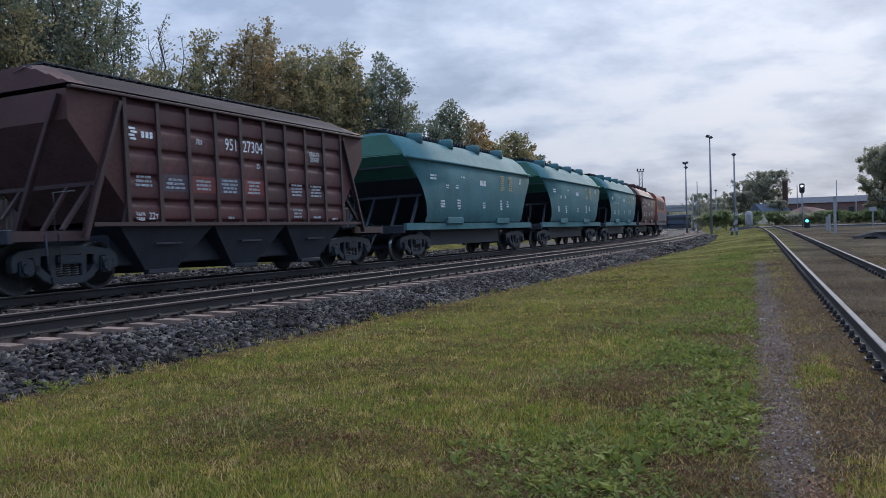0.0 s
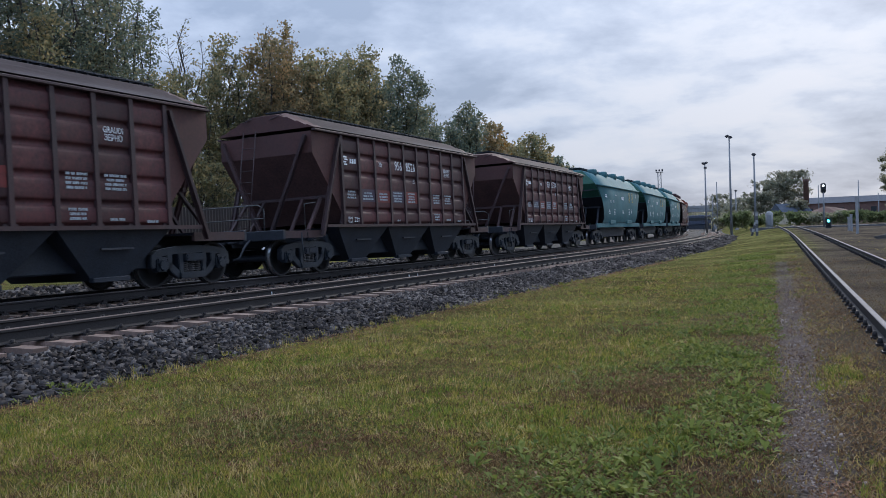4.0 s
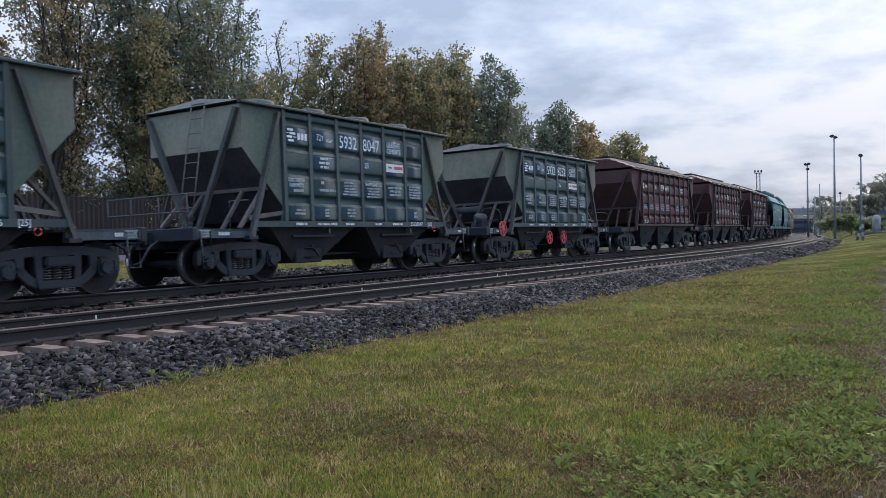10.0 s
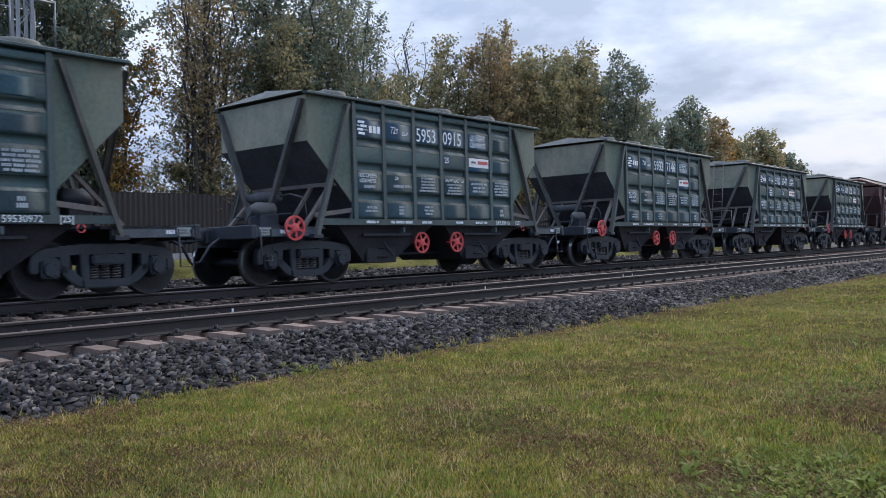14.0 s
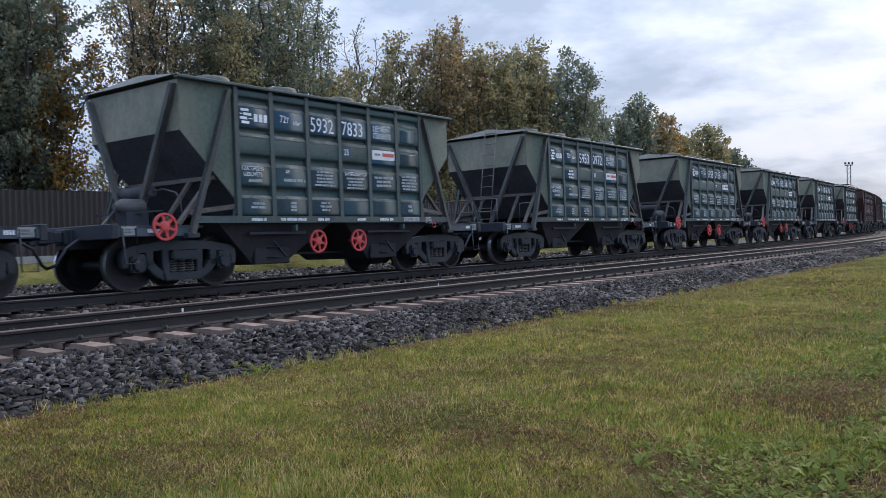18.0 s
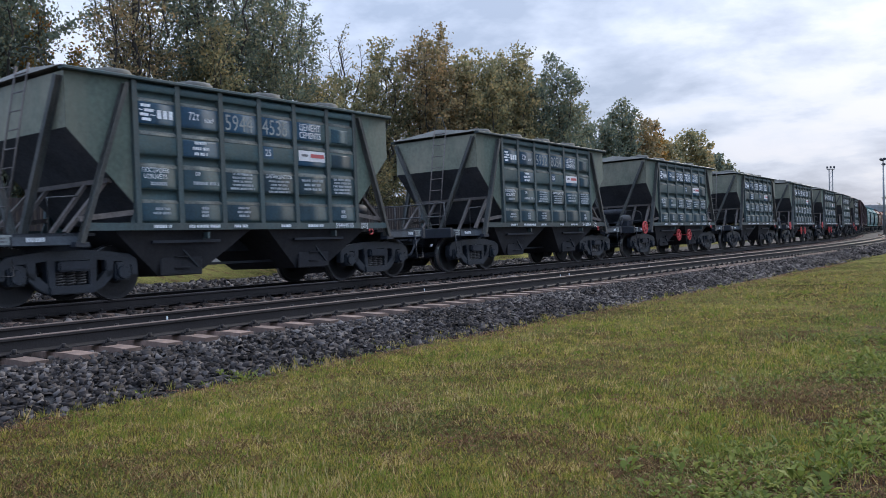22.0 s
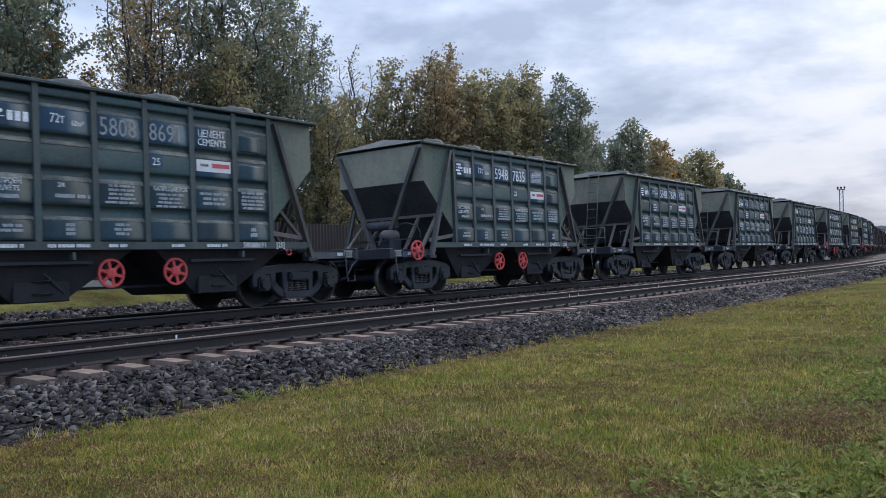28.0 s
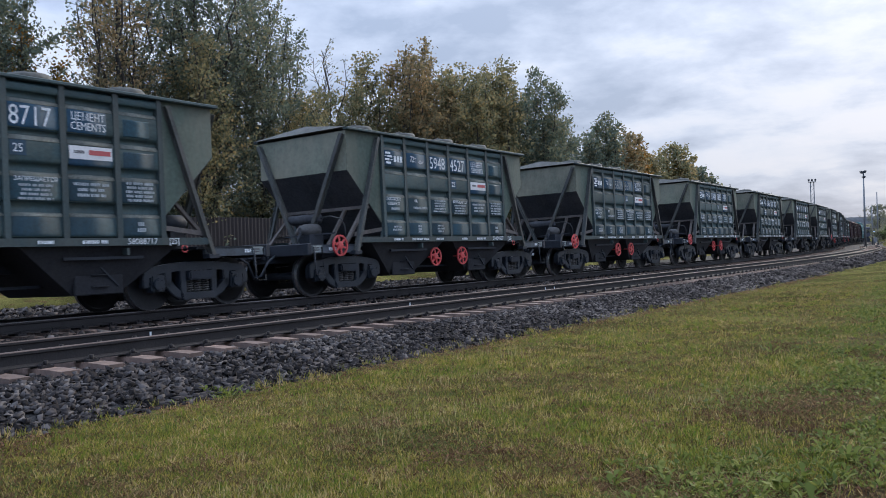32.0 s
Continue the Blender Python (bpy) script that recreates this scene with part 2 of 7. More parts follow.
    gravel = ramp(fine, [(0.38, (0.075, 0.058, 0.052)), (0.52, (0.215, 0.165, 0.145)), (0.68, (0.38, 0.31, 0.27))])
    col = mix(path, col, gravel)
    L(col, b.inputs["Base Color"])
    b.inputs["Roughness"].default_value = 0.95
    b.inputs["Specular IOR Level"].default_value = 0.0
    bp = N("ShaderNodeBump"); bp.inputs["Strength"].default_value = 0.9; bp.inputs["Distance"].default_value = 0.05
    L(fine, bp.inputs["Height"]); L(bp.outputs[0], b.inputs["Normal"])
    return m

MAT = {}
def mats():
    M = MAT
    M["green"] = material("wagon_green", (0.030, 0.064, 0.068), 0.6, 0.35, 2.2, 22, 0.12, stain=(0.080, 0.100, 0.080), stain_amount=0.85, rand=0.34, flow=(0.5, 1, 1.5))
    M["green_end"] = material("wagon_green_end", (0.098, 0.135, 0.105), 0.65, 0.3, 0.8, 12, 0.1, stain=(0.18, 0.17, 0.125), stain_amount=0.85, rand=0.12, flow=(1, 1, 0.25))
    M["rib"] = material("wagon_rib_green", (0.032, 0.058, 0.062), 0.6, 0.35, 2.0, 20, 0.1, stain=(0.09, 0.09, 0.075), stain_amount=0.55, rand=0.25, flow=(1, 1, 0.3))
    M["field"] = material("field_dark_teal", (0.010, 0.054, 0.098), 0.6, 0.35, 2, 20, 0.05, stain=(0.04, 0.075, 0.09), stain_amount=0.45, rand=0.25)
    M["field2"] = material("field_dark_green", (0.012, 0.045, 0.060), 0.6, 0.4, 2, 20, 0.05, stain=(0.065, 0.085, 0.075), stain_amount=0.45, rand=0.35)
    M["field3"] = material("field_low_blue", (0.014, 0.045, 0.062), 0.6, 0.4, 2, 20, 0.05, stain=(0.06, 0.085, 0.075), stain_amount=0.5, rand=0.35)
    M["roof"] = material("wagon_roof_dust", (0.155, 0.150, 0.132), 0.85, 0.35, 1.2, 14, 0.15, stain=(0.085, 0.092, 0.082), stain_amount=0.8)
    M["sill_blue"] = material("sill_blue_grey", (0.055, 0.070, 0.085), 0.6, 0.35, 3, 25, 0.15, stain=(0.03, 0.03, 0.032), stain_amount=0.5)
    M["tank_grey"] = material("tank_grey", (0.070, 0.070, 0.070), 0.6, 0.3, 3, 25, 0.1)
    # dusty grey, darkened to paint in the shade of the chute's underside
    M["chute"] = material("chute_shaded_dust", (0.050, 0.052, 0.058), 0.85, 0.4, 1.2, 18, 0.15, stain=(0.115, 0.108, 0.102), stain_amount=0.6, flow=(1, 1, 0.3))
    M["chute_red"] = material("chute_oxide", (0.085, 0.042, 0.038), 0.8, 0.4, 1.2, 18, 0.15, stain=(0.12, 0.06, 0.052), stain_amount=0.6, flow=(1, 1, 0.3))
    M["prop"] = material("weathered_prop", (0.12, 0.105, 0.095), 0.75, 0.35, 3, 25, 0.15, stain=(0.20, 0.165, 0.14), stain_amount=0.6, rand=0.2, flow=(1, 1, 0.3))
    M["strut"] = material("weathered_strut", (0.062, 0.068, 0.064), 0.7, 0.35, 3, 25, 0.15, stain=(0.125, 0.110, 0.092), stain_amount=0.7, rand=0.3, flow=(1, 1, 0.3))
    # dusty tone, paled further to stand for sky light on the ledges
    M["dust"] = material("lit_ledge_dust", (0.150, 0.158, 0.136), 0.9, 0.45, 4, 30, 0.1, stain=(0.075, 0.090, 0.085), stain_amount=0.7, rand=0.25, flow=(1, 1, 1))
    M["green_teal"] = material("wagon_teal", (0.060, 0.152, 0.165), 0.78, 0.25, 0.8, 12, 0.05, stain=(0.105, 0.178, 0.185), stain_amount=0.6, spec=0.2, flow=(1, 1, 0.3))
    M["teal_bright"] = material("end_bright_green", (0.015, 0.085, 0.055), 0.7, 0.2, 1, 14, 0.05)
    M["red"] = material("wagon_oxide", (0.058, 0.0145, 0.0145), 0.65, 0.5, 1.6, 14, 0.12, stain=(0.018, 0.015, 0.020), stain_amount=0.8, rand=0.42)
    M["red_rib"] = material("wagon_oxide_rib", (0.048, 0.022, 0.022), 0.65, 0.35, 2.0, 20, 0.12, stain=(0.028, 0.024, 0.028), stain_amount=0.6, rand=0.2)
    M["red_end"] = material("wagon_oxide_end", (0.068, 0.024, 0.020), 0.7, 0.3, 0.9, 14, 0.1, stain=(0.06, 0.028, 0.024), stain_amount=0.7)
    M["red_roof"] = material("wagon_oxide_roof", (0.030, 0.019, 0.020), 0.85, 0.35, 0.8, 14, 0.1, stain=(0.105, 0.092, 0.096), stain_amount=0.7, spec=0.25, flow=(0.25, 1, 1))
    M["field_red"] = material("field_red", (0.17, 0.025, 0.020), 0.6, 0.3, 2, 20, 0.05, stain=(0.06, 0.02, 0.02), stain_amount=0.5)
    M["field_violet"] = material("field_violet", (0.050, 0.032, 0.050), 0.6, 0.3, 2, 20, 0.05)
    M["under"] = material("underframe_dirt", (0.016, 0.021, 0.030), 0.62, 0.4, 2, 25, 0.25, stain=(0.028, 0.033, 0.042), stain_amount=0.5)
    M["bogie"] = material("bogie_blue_grey", (0.016, 0.022, 0.030), 0.5, 0.4, 3, 30, 0.25, stain=(0.030, 0.034, 0.041), stain_amount=0.55)
    M["wheel"] = material("wheel_dirt", (0.011, 0.012, 0.014), 0.55, 0.35, 3, 25, 0.2, stain=(0.022, 0.019, 0.019), stain_amount=0.5)
    M["spring"] = material("spring_steel", (0.085, 0.080, 0.076), 0.5, 0.3, 3, 25, 0.1, metal=0.2)
    M["hopper"] = material("hopper_dust", (0.020, 0.021, 0.025), 0.85, 0.4, 1.5, 20, 0.2, stain=(0.048, 0.046, 0.047), stain_amount=0.6, flow=(1, 1, 0.3))
    M["steel"] = material("worn_steel", (0.60, 0.60, 0.60), 0.34, 0.25, 3, 30, 0.05, metal=0.95)
    M["rust"] = material("rail_rust", (0.019, 0.016, 0.016), 0.75, 0.3, 3, 40, 0.3)
    M["railtop"] = material("rail_head_bright", (0.19, 0.175, 0.17), 0.55, 0.25, 2, 40, 0.05, metal=0.5)
    M["railtop_dull"] = material("rail_head_dull", (0.13, 0.098, 0.085), 0.7, 0.25, 2, 40, 0.1, metal=0.2, spec=0.3)
    M["railtop_bright"] = material("rail_head_siding", (0.17, 0.155, 0.155), 0.8, 0.3, 2, 40, 0.05, spec=0.25)
    M["handwheel"] = material("handwheel_red", (0.50, 0.055, 0.055), 0.5, 0.2, 4, 30, 0.1)
    M["sign_red"] = material("sign_red", (0.46, 0.09, 0.09), 0.6, 0.2, 4, 30, 0.05)
    M["white"] = material("stencil_white", (0.68, 0.72, 0.74), 0.65, 0.3, 2.5, 20, 0.0)
    M["white_small"] = material("stencil_small", (0.34, 0.39, 0.42), 0.65, 0.35, 2.5, 20, 0.0)
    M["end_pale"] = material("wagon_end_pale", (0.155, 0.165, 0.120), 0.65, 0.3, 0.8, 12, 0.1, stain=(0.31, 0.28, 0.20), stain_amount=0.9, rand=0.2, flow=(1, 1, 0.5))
    M["white_faded"] = material("stencil_faded", (0.24, 0.27, 0.26), 0.65, 0.3, 3, 20, 0.0)
    M["letter_yellow"] = material("stencil_yellow", (0.42, 0.36, 0.15), 0.65, 0.3, 2.5, 20, 0.0)
    M["letter_dark"] = material("letter_dark", (0.12, 0.12, 0.13), 0.6, 0.2, 3, 20, 0.0)
    M["plate_white"] = material("plate_white", (0.66, 0.66, 0.66), 0.5, 0.12, 3, 20, 0.0)
    M["ballast"] = stone_mat("ballast_stone", [(0.012, 0.0108, 0.0105), (0.030, 0.0262, 0.0252), (0.052, 0.0458, 0.0440), (0.076, 0.067, 0.0635), (0.165, 0.147, 0.137)])
    M["bed"] = material("ballast_bed", (0.020, 0.019, 0.019), 0.95, 0.6, 9, 45, 1.0, stain=(0.042, 0.036, 0.033), stain_amount=0.5)
    M["sleeper"] = material("concrete_sleeper", (0.20, 0.135, 0.105), 0.85, 0.3, 4, 40, 0.3, rand=0.35, stain=(0.105, 0.075, 0.062), stain_amount=0.7)
    M["grass"] = meadow("meadow")
    M["dirt"] = stone_mat("path_gravel", [(0.09, 0.066, 0.058), (0.17, 0.13, 0.113), (0.25, 0.20, 0.175), (0.40, 0.34, 0.30)])
    M["blade"] = leafy("grass_blade", [(0.085, 0.088, 0.024), (0.155, 0.185, 0.030), (0.245, 0.25, 0.042), (0.345, 0.292, 0.058), (0.45, 0.345, 0.11), (0.60, 0.45, 0.22)], 0.6, 0.45, 2.6, 0.32)
    M["tuft"] = leafy("grass_tuft", [(0.085, 0.13, 0.022), (0.15, 0.215, 0.030), (0.23, 0.28, 0.045), (0.33, 0.32, 0.08)], 0.6, 0.45, 1.1, 0.3)
    M["weed"] = leafy("weed_leaf", [(0.085, 0.115, 0.028), (0.14, 0.175, 0.038), (0.20, 0.23, 0.048), (0.28, 0.285, 0.075)], 0.6, 0.4, gloss=0.12)
    M["straw"] = leafy("dry_grass", [(0.085, 0.045, 0.024), (0.15, 0.088, 0.044), (0.23, 0.145, 0.066), (0.34, 0.25, 0.12)], 0.8, 0.3)
    M["stalk"] = leafy("dry_stalk", [(0.30, 0.24, 0.10), (0.42, 0.34, 0.15), (0.55, 0.46, 0.24)], 0.8, 0.3)
    M["clover"] = leafy("clover_leaf", [(0.07, 0.105, 0.03), (0.12, 0.16, 0.04), (0.17, 0.20, 0.05), (0.22, 0.23, 0.07)], 0.6, 0.4, gloss=0.2)
    M["litter"] = leafy("withered_leaf", [(0.07, 0.036, 0.026), (0.15, 0.072, 0.044), (0.25, 0.125, 0.07), (0.33, 0.21, 0.125)], 0.85, 0.2)
    M["bark"] = material("bark", (0.055, 0.048, 0.040), 0.9, 0.3, 4, 30, 0.4)
    M["leaf_green"] = leafy("leaf_green", [(0.11, 0.145, 0.12), (0.155, 0.19, 0.14), (0.20, 0.22, 0.145), (0.29, 0.26, 0.15)], 0.6, 0.55, gloss=0.2)
    M["leaf_mix"] = leafy("leaf_mix", [(0.15, 0.165, 0.10), (0.22, 0.22, 0.12), (0.32, 0.275, 0.14), (0.40, 0.305, 0.145)], 0.6, 0.55, gloss=0.2)
    M["leaf_brown"] = leafy("leaf_brown", [(0.17, 0.16, 0.095), (0.26, 0.22, 0.12), (0.35, 0.265, 0.135), (0.42, 0.27, 0.13)], 0.6, 0.55, gloss=0.2)
    # far foliage: paled and greyed, distance haze put into the colour
    M["leaf_far_hazed"] = leafy("leaf_far_hazed", [(0.17, 0.185, 0.135), (0.23, 0.24, 0.17), (0.30, 0.275, 0.20)], 0.5, 0.6, gloss=0.5)
    M["leaf_orange"] = leafy("leaf_orange", [(0.11, 0.085, 0.03), (0.20, 0.13, 0.038), (0.29, 0.165, 0.042), (0.32, 0.15, 0.04)], 0.6, 0.5)
    # haze is painted into this foliage too, beyond the crossing
    M["leaf_mid_hazed"] = leafy("leaf_mid_hazed", [(0.20, 0.215, 0.15), (0.28, 0.285, 0.19), (0.36, 0.33, 0.22)], 0.5, 0.6, gloss=0.7)
    M["leaf_lush"] = leafy("leaf_lush", [(0.12, 0.155, 0.07), (0.165, 0.20, 0.09), (0.22, 0.245, 0.115)], 0.6, 0.55)
    M["grey_metal"] = material("galvanised", (0.20, 0.21, 0.22), 0.5, 0.15, 3, 30, 0.05, metal=0.2)
    M["lamp_dark"] = material("lamp_dark", (0.035, 0.036, 0.04), 0.5, 0.2, 3, 30, 0.05)
    M["concrete"] = material("concrete", (0.27, 0.27, 0.27), 0.85, 0.2, 2, 20, 0.2)
    M["asphalt"] = material("asphalt", (0.10, 0.10, 0.105), 0.9, 0.2, 2, 40, 0.3)
    M["fence"] = material("fence_brown", (0.019, 0.013, 0.013), 0.7, 0.25, 1.5, 20, 0.1, rand=0.15)
    M["brick"] = material("brick_red", (0.13, 0.075, 0.06), 0.9, 0.25, 2, 30, 0.3)
    M["plaster"] = material("plaster_cream", (0.45, 0.40, 0.31), 0.85, 0.15, 2, 20, 0.1)
    M["roof_grey"] = material("roof_grey", (0.075, 0.09, 0.115), 0.9, 0.2, 2, 20, 0.1, spec=0.1)
    M["earth"] = material("earth_red", (0.17, 0.105, 0.08), 0.95, 0.3, 1, 14, 0.5)
    M["coach_blue"] = material("coach_blue", (0.035, 0.045, 0.075), 0.5, 0.2, 2, 20, 0.05)
    M["glass_dark"] = material("window_glass", (0.03, 0.035, 0.04), 0.1, 0.1, 2, 20, 0.0)
    M["loco"] = material("loco_orange", (0.24, 0.060, 0.030), 0.5, 0.25, 1, 15, 0.05, stain=(0.09, 0.035, 0.025), stain_amount=0.5)
    M["light_white"] = glow("light_white", (0.9, 0.95, 1.0), 3)
    M["light_green"] = glow("light_green", (0.1, 0.9, 0.8), 6)
    M["light_blue"] = glow("light_blue", (0.35, 0.6, 1.0), 6)
mats()

# ---- mesh helpers ----
def box(bm, x0, x1, y0, y1, z0, z1):
    vs = [bm.verts.new((x, y, z)) for z in (z0, z1) for y in (y0, y1) for x in (x0, x1)]
    for f in ((0, 2, 3, 1), (4, 5, 7, 6), (0, 1, 5, 4), (2, 6, 7, 3), (0, 4, 6, 2), (1, 3, 7, 5)):
        bm.faces.new([vs[i] for i in f])

def frame_of(d):
    d = Vector(d).normalized()
    up = Vector((0, 0, 1)) if abs(d.z) < 0.95 else Vector((1, 0, 0))
    a = d.cross(up).normalized()
    return a, a.cross(d).normalized()

def beam(bm, p, q, w, h):
    p, q = Vector(p), Vector(q)
    a, b = frame_of(q - p)
    vs = [bm.verts.new(c + a * sx * w / 2 + b * sy * h / 2) for c in (p, q) for sx, sy in ((-1, -1), (1, -1), (1, 1), (-1, 1))]
    for f in ((3, 2, 1, 0), (4, 5, 6, 7), (0, 1, 5, 4), (1, 2, 6, 5), (2, 3, 7, 6), (3, 0, 4, 7)):
        bm.faces.new([vs[i] for i in f])

def tube(bm, pts, radii, seg=10, cap=True):
    rings = []
    pts = [Vector(p) for p in pts]
    if not isinstance(radii, (list, tuple)):
        radii = [radii] * len(pts)
    for i, p in enumerate(pts):
        a, b = frame_of(pts[min(i + 1, len(pts) - 1)] - pts[max(i - 1, 0)])
        rings.append([bm.verts.new(p + (a * math.cos(t) + b * math.sin(t)) * radii[i]) for t in (2 * math.pi * k / seg for k in range(seg))])
    for r, s in zip(rings, rings[1:]):
        for k in range(seg):
            f = bm.faces.new((r[k], r[(k + 1) % seg], s[(k + 1) % seg], s[k]))
            f.smooth = True
    if cap:
        bm.faces.new(rings[0][::-1]); bm.faces.new(rings[-1])

def prism(bm, poly, axis, a0, a1):
    """A closed outline of two coordinates, drawn out along the third axis (0 x, 1 y, 2 z)."""
    def at(u, v, a):
        return {0: (a, u, v), 1: (u, a, v), 2: (u, v, a)}[axis]
    lo = [bm.verts.new(at(u, v, a0)) for u, v in poly]
    hi = [bm.verts.new(at(u, v, a1)) for u, v in poly]
    n = len(poly)
    bm.faces.new(lo); bm.faces.new(hi[::-1])
    for i in range(n):
        bm.faces.new((lo[i], hi[i], hi[(i + 1) % n], lo[(i + 1) % n]))

def skin(bm, quad, thick, flip=1):
    """A plate: a flat polygon with thickness."""
    vs = [Vector(p) for p in quad]
    n = (vs[1] - vs[0]).cross(vs[2] - vs[0]).normalized() * thick * flip
    lo = [bm.verts.new(p) for p in vs]
    hi = [bm.verts.new(p - n) for p in vs]
    k = len(vs)
    bm.faces.new(lo); bm.faces.new(hi[::-1])
    for i in range(k):
        bm.faces.new((lo[i], hi[i], hi[(i + 1) % k], lo[(i + 1) % k]))

def mesh_of(name, bm, mat):
    bmesh.ops.recalc_face_normals(bm, faces=bm.faces)
    me = bpy.data.meshes.new(name)
    bm.to_mesh(me)
    bm.free()
    me.materials.append(mat)
    return me

def part(name, bm, mat, parent, label="", at=None):
    """One mesh object under a thing or a part; bm may be a mesh that several parts share."""
    ob = new(name, mesh_of(name, bm, mat) if isinstance(bm, bmesh.types.BMesh) else bm)
    ob.parent = parent
    if at is not None:
        ob.matrix_basis = at if isinstance(at, Matrix) else Matrix.Translation(at)
    if name in ("small_lettering", "sill_lettering", "board_lettering", "sign_lettering", "sill_number"):
        tagged(ob, label or "row of small lettering", kind="stuff")
    elif label:
        tagged(ob, label)
    return ob

# ---- the tracks' plan ----
HEAD0 = radians(24.355)
ORIGIN = (-2.679 - 0.80 * math.cos(HEAD0), 26.505 + 0.80 * math.sin(HEAD0))
def heading(s):
    """Turn of the line, radians right of +y."""
    return HEAD0 - 0.0019 * min(max(s - 12, 0), 83) + 0.0009 * min(max(s - 95, 0), 60) - 0.002 * max(s - 195, 0)

STEP = 0.5
LINE = {}
def build_line():
    x, y = ORIGIN
    LINE[0] = (x, y)
    for i in range(1, 900):
        a = heading((i - 0.5) * STEP)
        x += math.sin(a) * STEP; y += math.cos(a) * STEP
        LINE[i] = (x, y)
    x, y = ORIGIN
    for i in range(-1, -400, -1):
        a = heading((i + 0.5) * STEP)
        x -= math.sin(a) * STEP; y -= math.cos(a) * STEP
        LINE[i] = (x, y)
build_line()

def on_line(s, lat=0.0):
    """The point at s metres along the train's track, lat metres to its right."""
    i = math.floor(s / STEP)
    u = s / STEP - i
    (x0, y0), (x1, y1) = LINE[i], LINE[i + 1]
    a = heading(s)
    return Vector((x0 + (x1 - x0) * u + lat * math.cos(a), y0 + (y1 - y0) * u - lat * math.sin(a), 0))

TRACK2 = 4.50   # spacing of the two tracks
CANT = radians(1.2)

def wagon_pose(s, base):
    p, q = on_line(s - base / 2), on_line(s + base / 2)
    d = q - p
    m = Matrix.Translation(((p.x + q.x) / 2, (p.y + q.y) / 2, RAIL_Z - 0.016))
    return m @ Matrix.Rotation(math.atan2(d.y, d.x), 4, "Z") @ Matrix.Rotation(-CANT, 4, "X")

# ---- lettering ----
TEXTS = {}
def text_mesh(words, size, mat, squeeze=0.85, align="CENTER"):
    key = (words, size, mat.name, squeeze, align)
    if key not in TEXTS:
        c = bpy.data.curves.new("lettering", "FONT")
        c.body, c.size, c.extrude, c.align_x, c.align_y = words, size, 0.0015, align, "CENTER"
        c.resolution_u = 2
        ob = bpy.data.objects.new("lettering", c)
        me = bpy.data.meshes.new_from_object(ob)
        bpy.data.objects.remove(ob)
        me.transform(Matrix.Rotation(radians(90), 4, "X") @ Matrix.Diagonal((squeeze, 1, 1, 1)))
        me.materials.clear()
        me.materials.append(mat)
        TEXTS[key] = me
    return TEXTS[key]

def bars(rows, width, height, gap, seed, thick=0.003):
    """Unreadable small writing: rows of short painted bars."""
    rnd = random.Random(seed)
    bm = bmesh.new()
    for r in range(rows):
        z = (rows / 2 - r - 0.5) * (height + gap)
        w = width * rnd.uniform(0.70, 1.0)
        x = -w / 2
        step = height * 0.62
        while x < w / 2 - step:
            for _ in range(rnd.randint(3, 9)):
                if x > w / 2 - step:
                    break
                box(bm, x, x + step * rnd.uniform(0.62, 0.80), -thick, 0, z - height / 2, z + height / 2)
                x += step
            x += step * 0.9
    return bm

# ---- running gear, shared by all wagons ----
GEAR = {}
def lathe(bm, outline, seg=28, hollow=False):
    """Turns (position along the axle, radius) pairs round the axle."""
    rings = []
    for y, r in outline:
        rings.append([bm.verts.new((r * math.cos(t), y, r * math.sin(t))) for t in (2 * math.pi * k / seg for k in range(seg))])
    for a, b in zip(rings, rings[1:]):
        for k in range(seg):
            bm.faces.new((a[k], a[(k + 1) % seg], b[(k + 1) % seg], b[k]))
    if hollow:
        a, b = rings[-1], rings[0]
        for k in range(seg):
            bm.faces.new((a[k], a[(k + 1) % seg], b[(k + 1) % seg], b[k]))
    else:
        bm.faces.new(rings[0]); bm.faces.new(rings[-1][::-1])

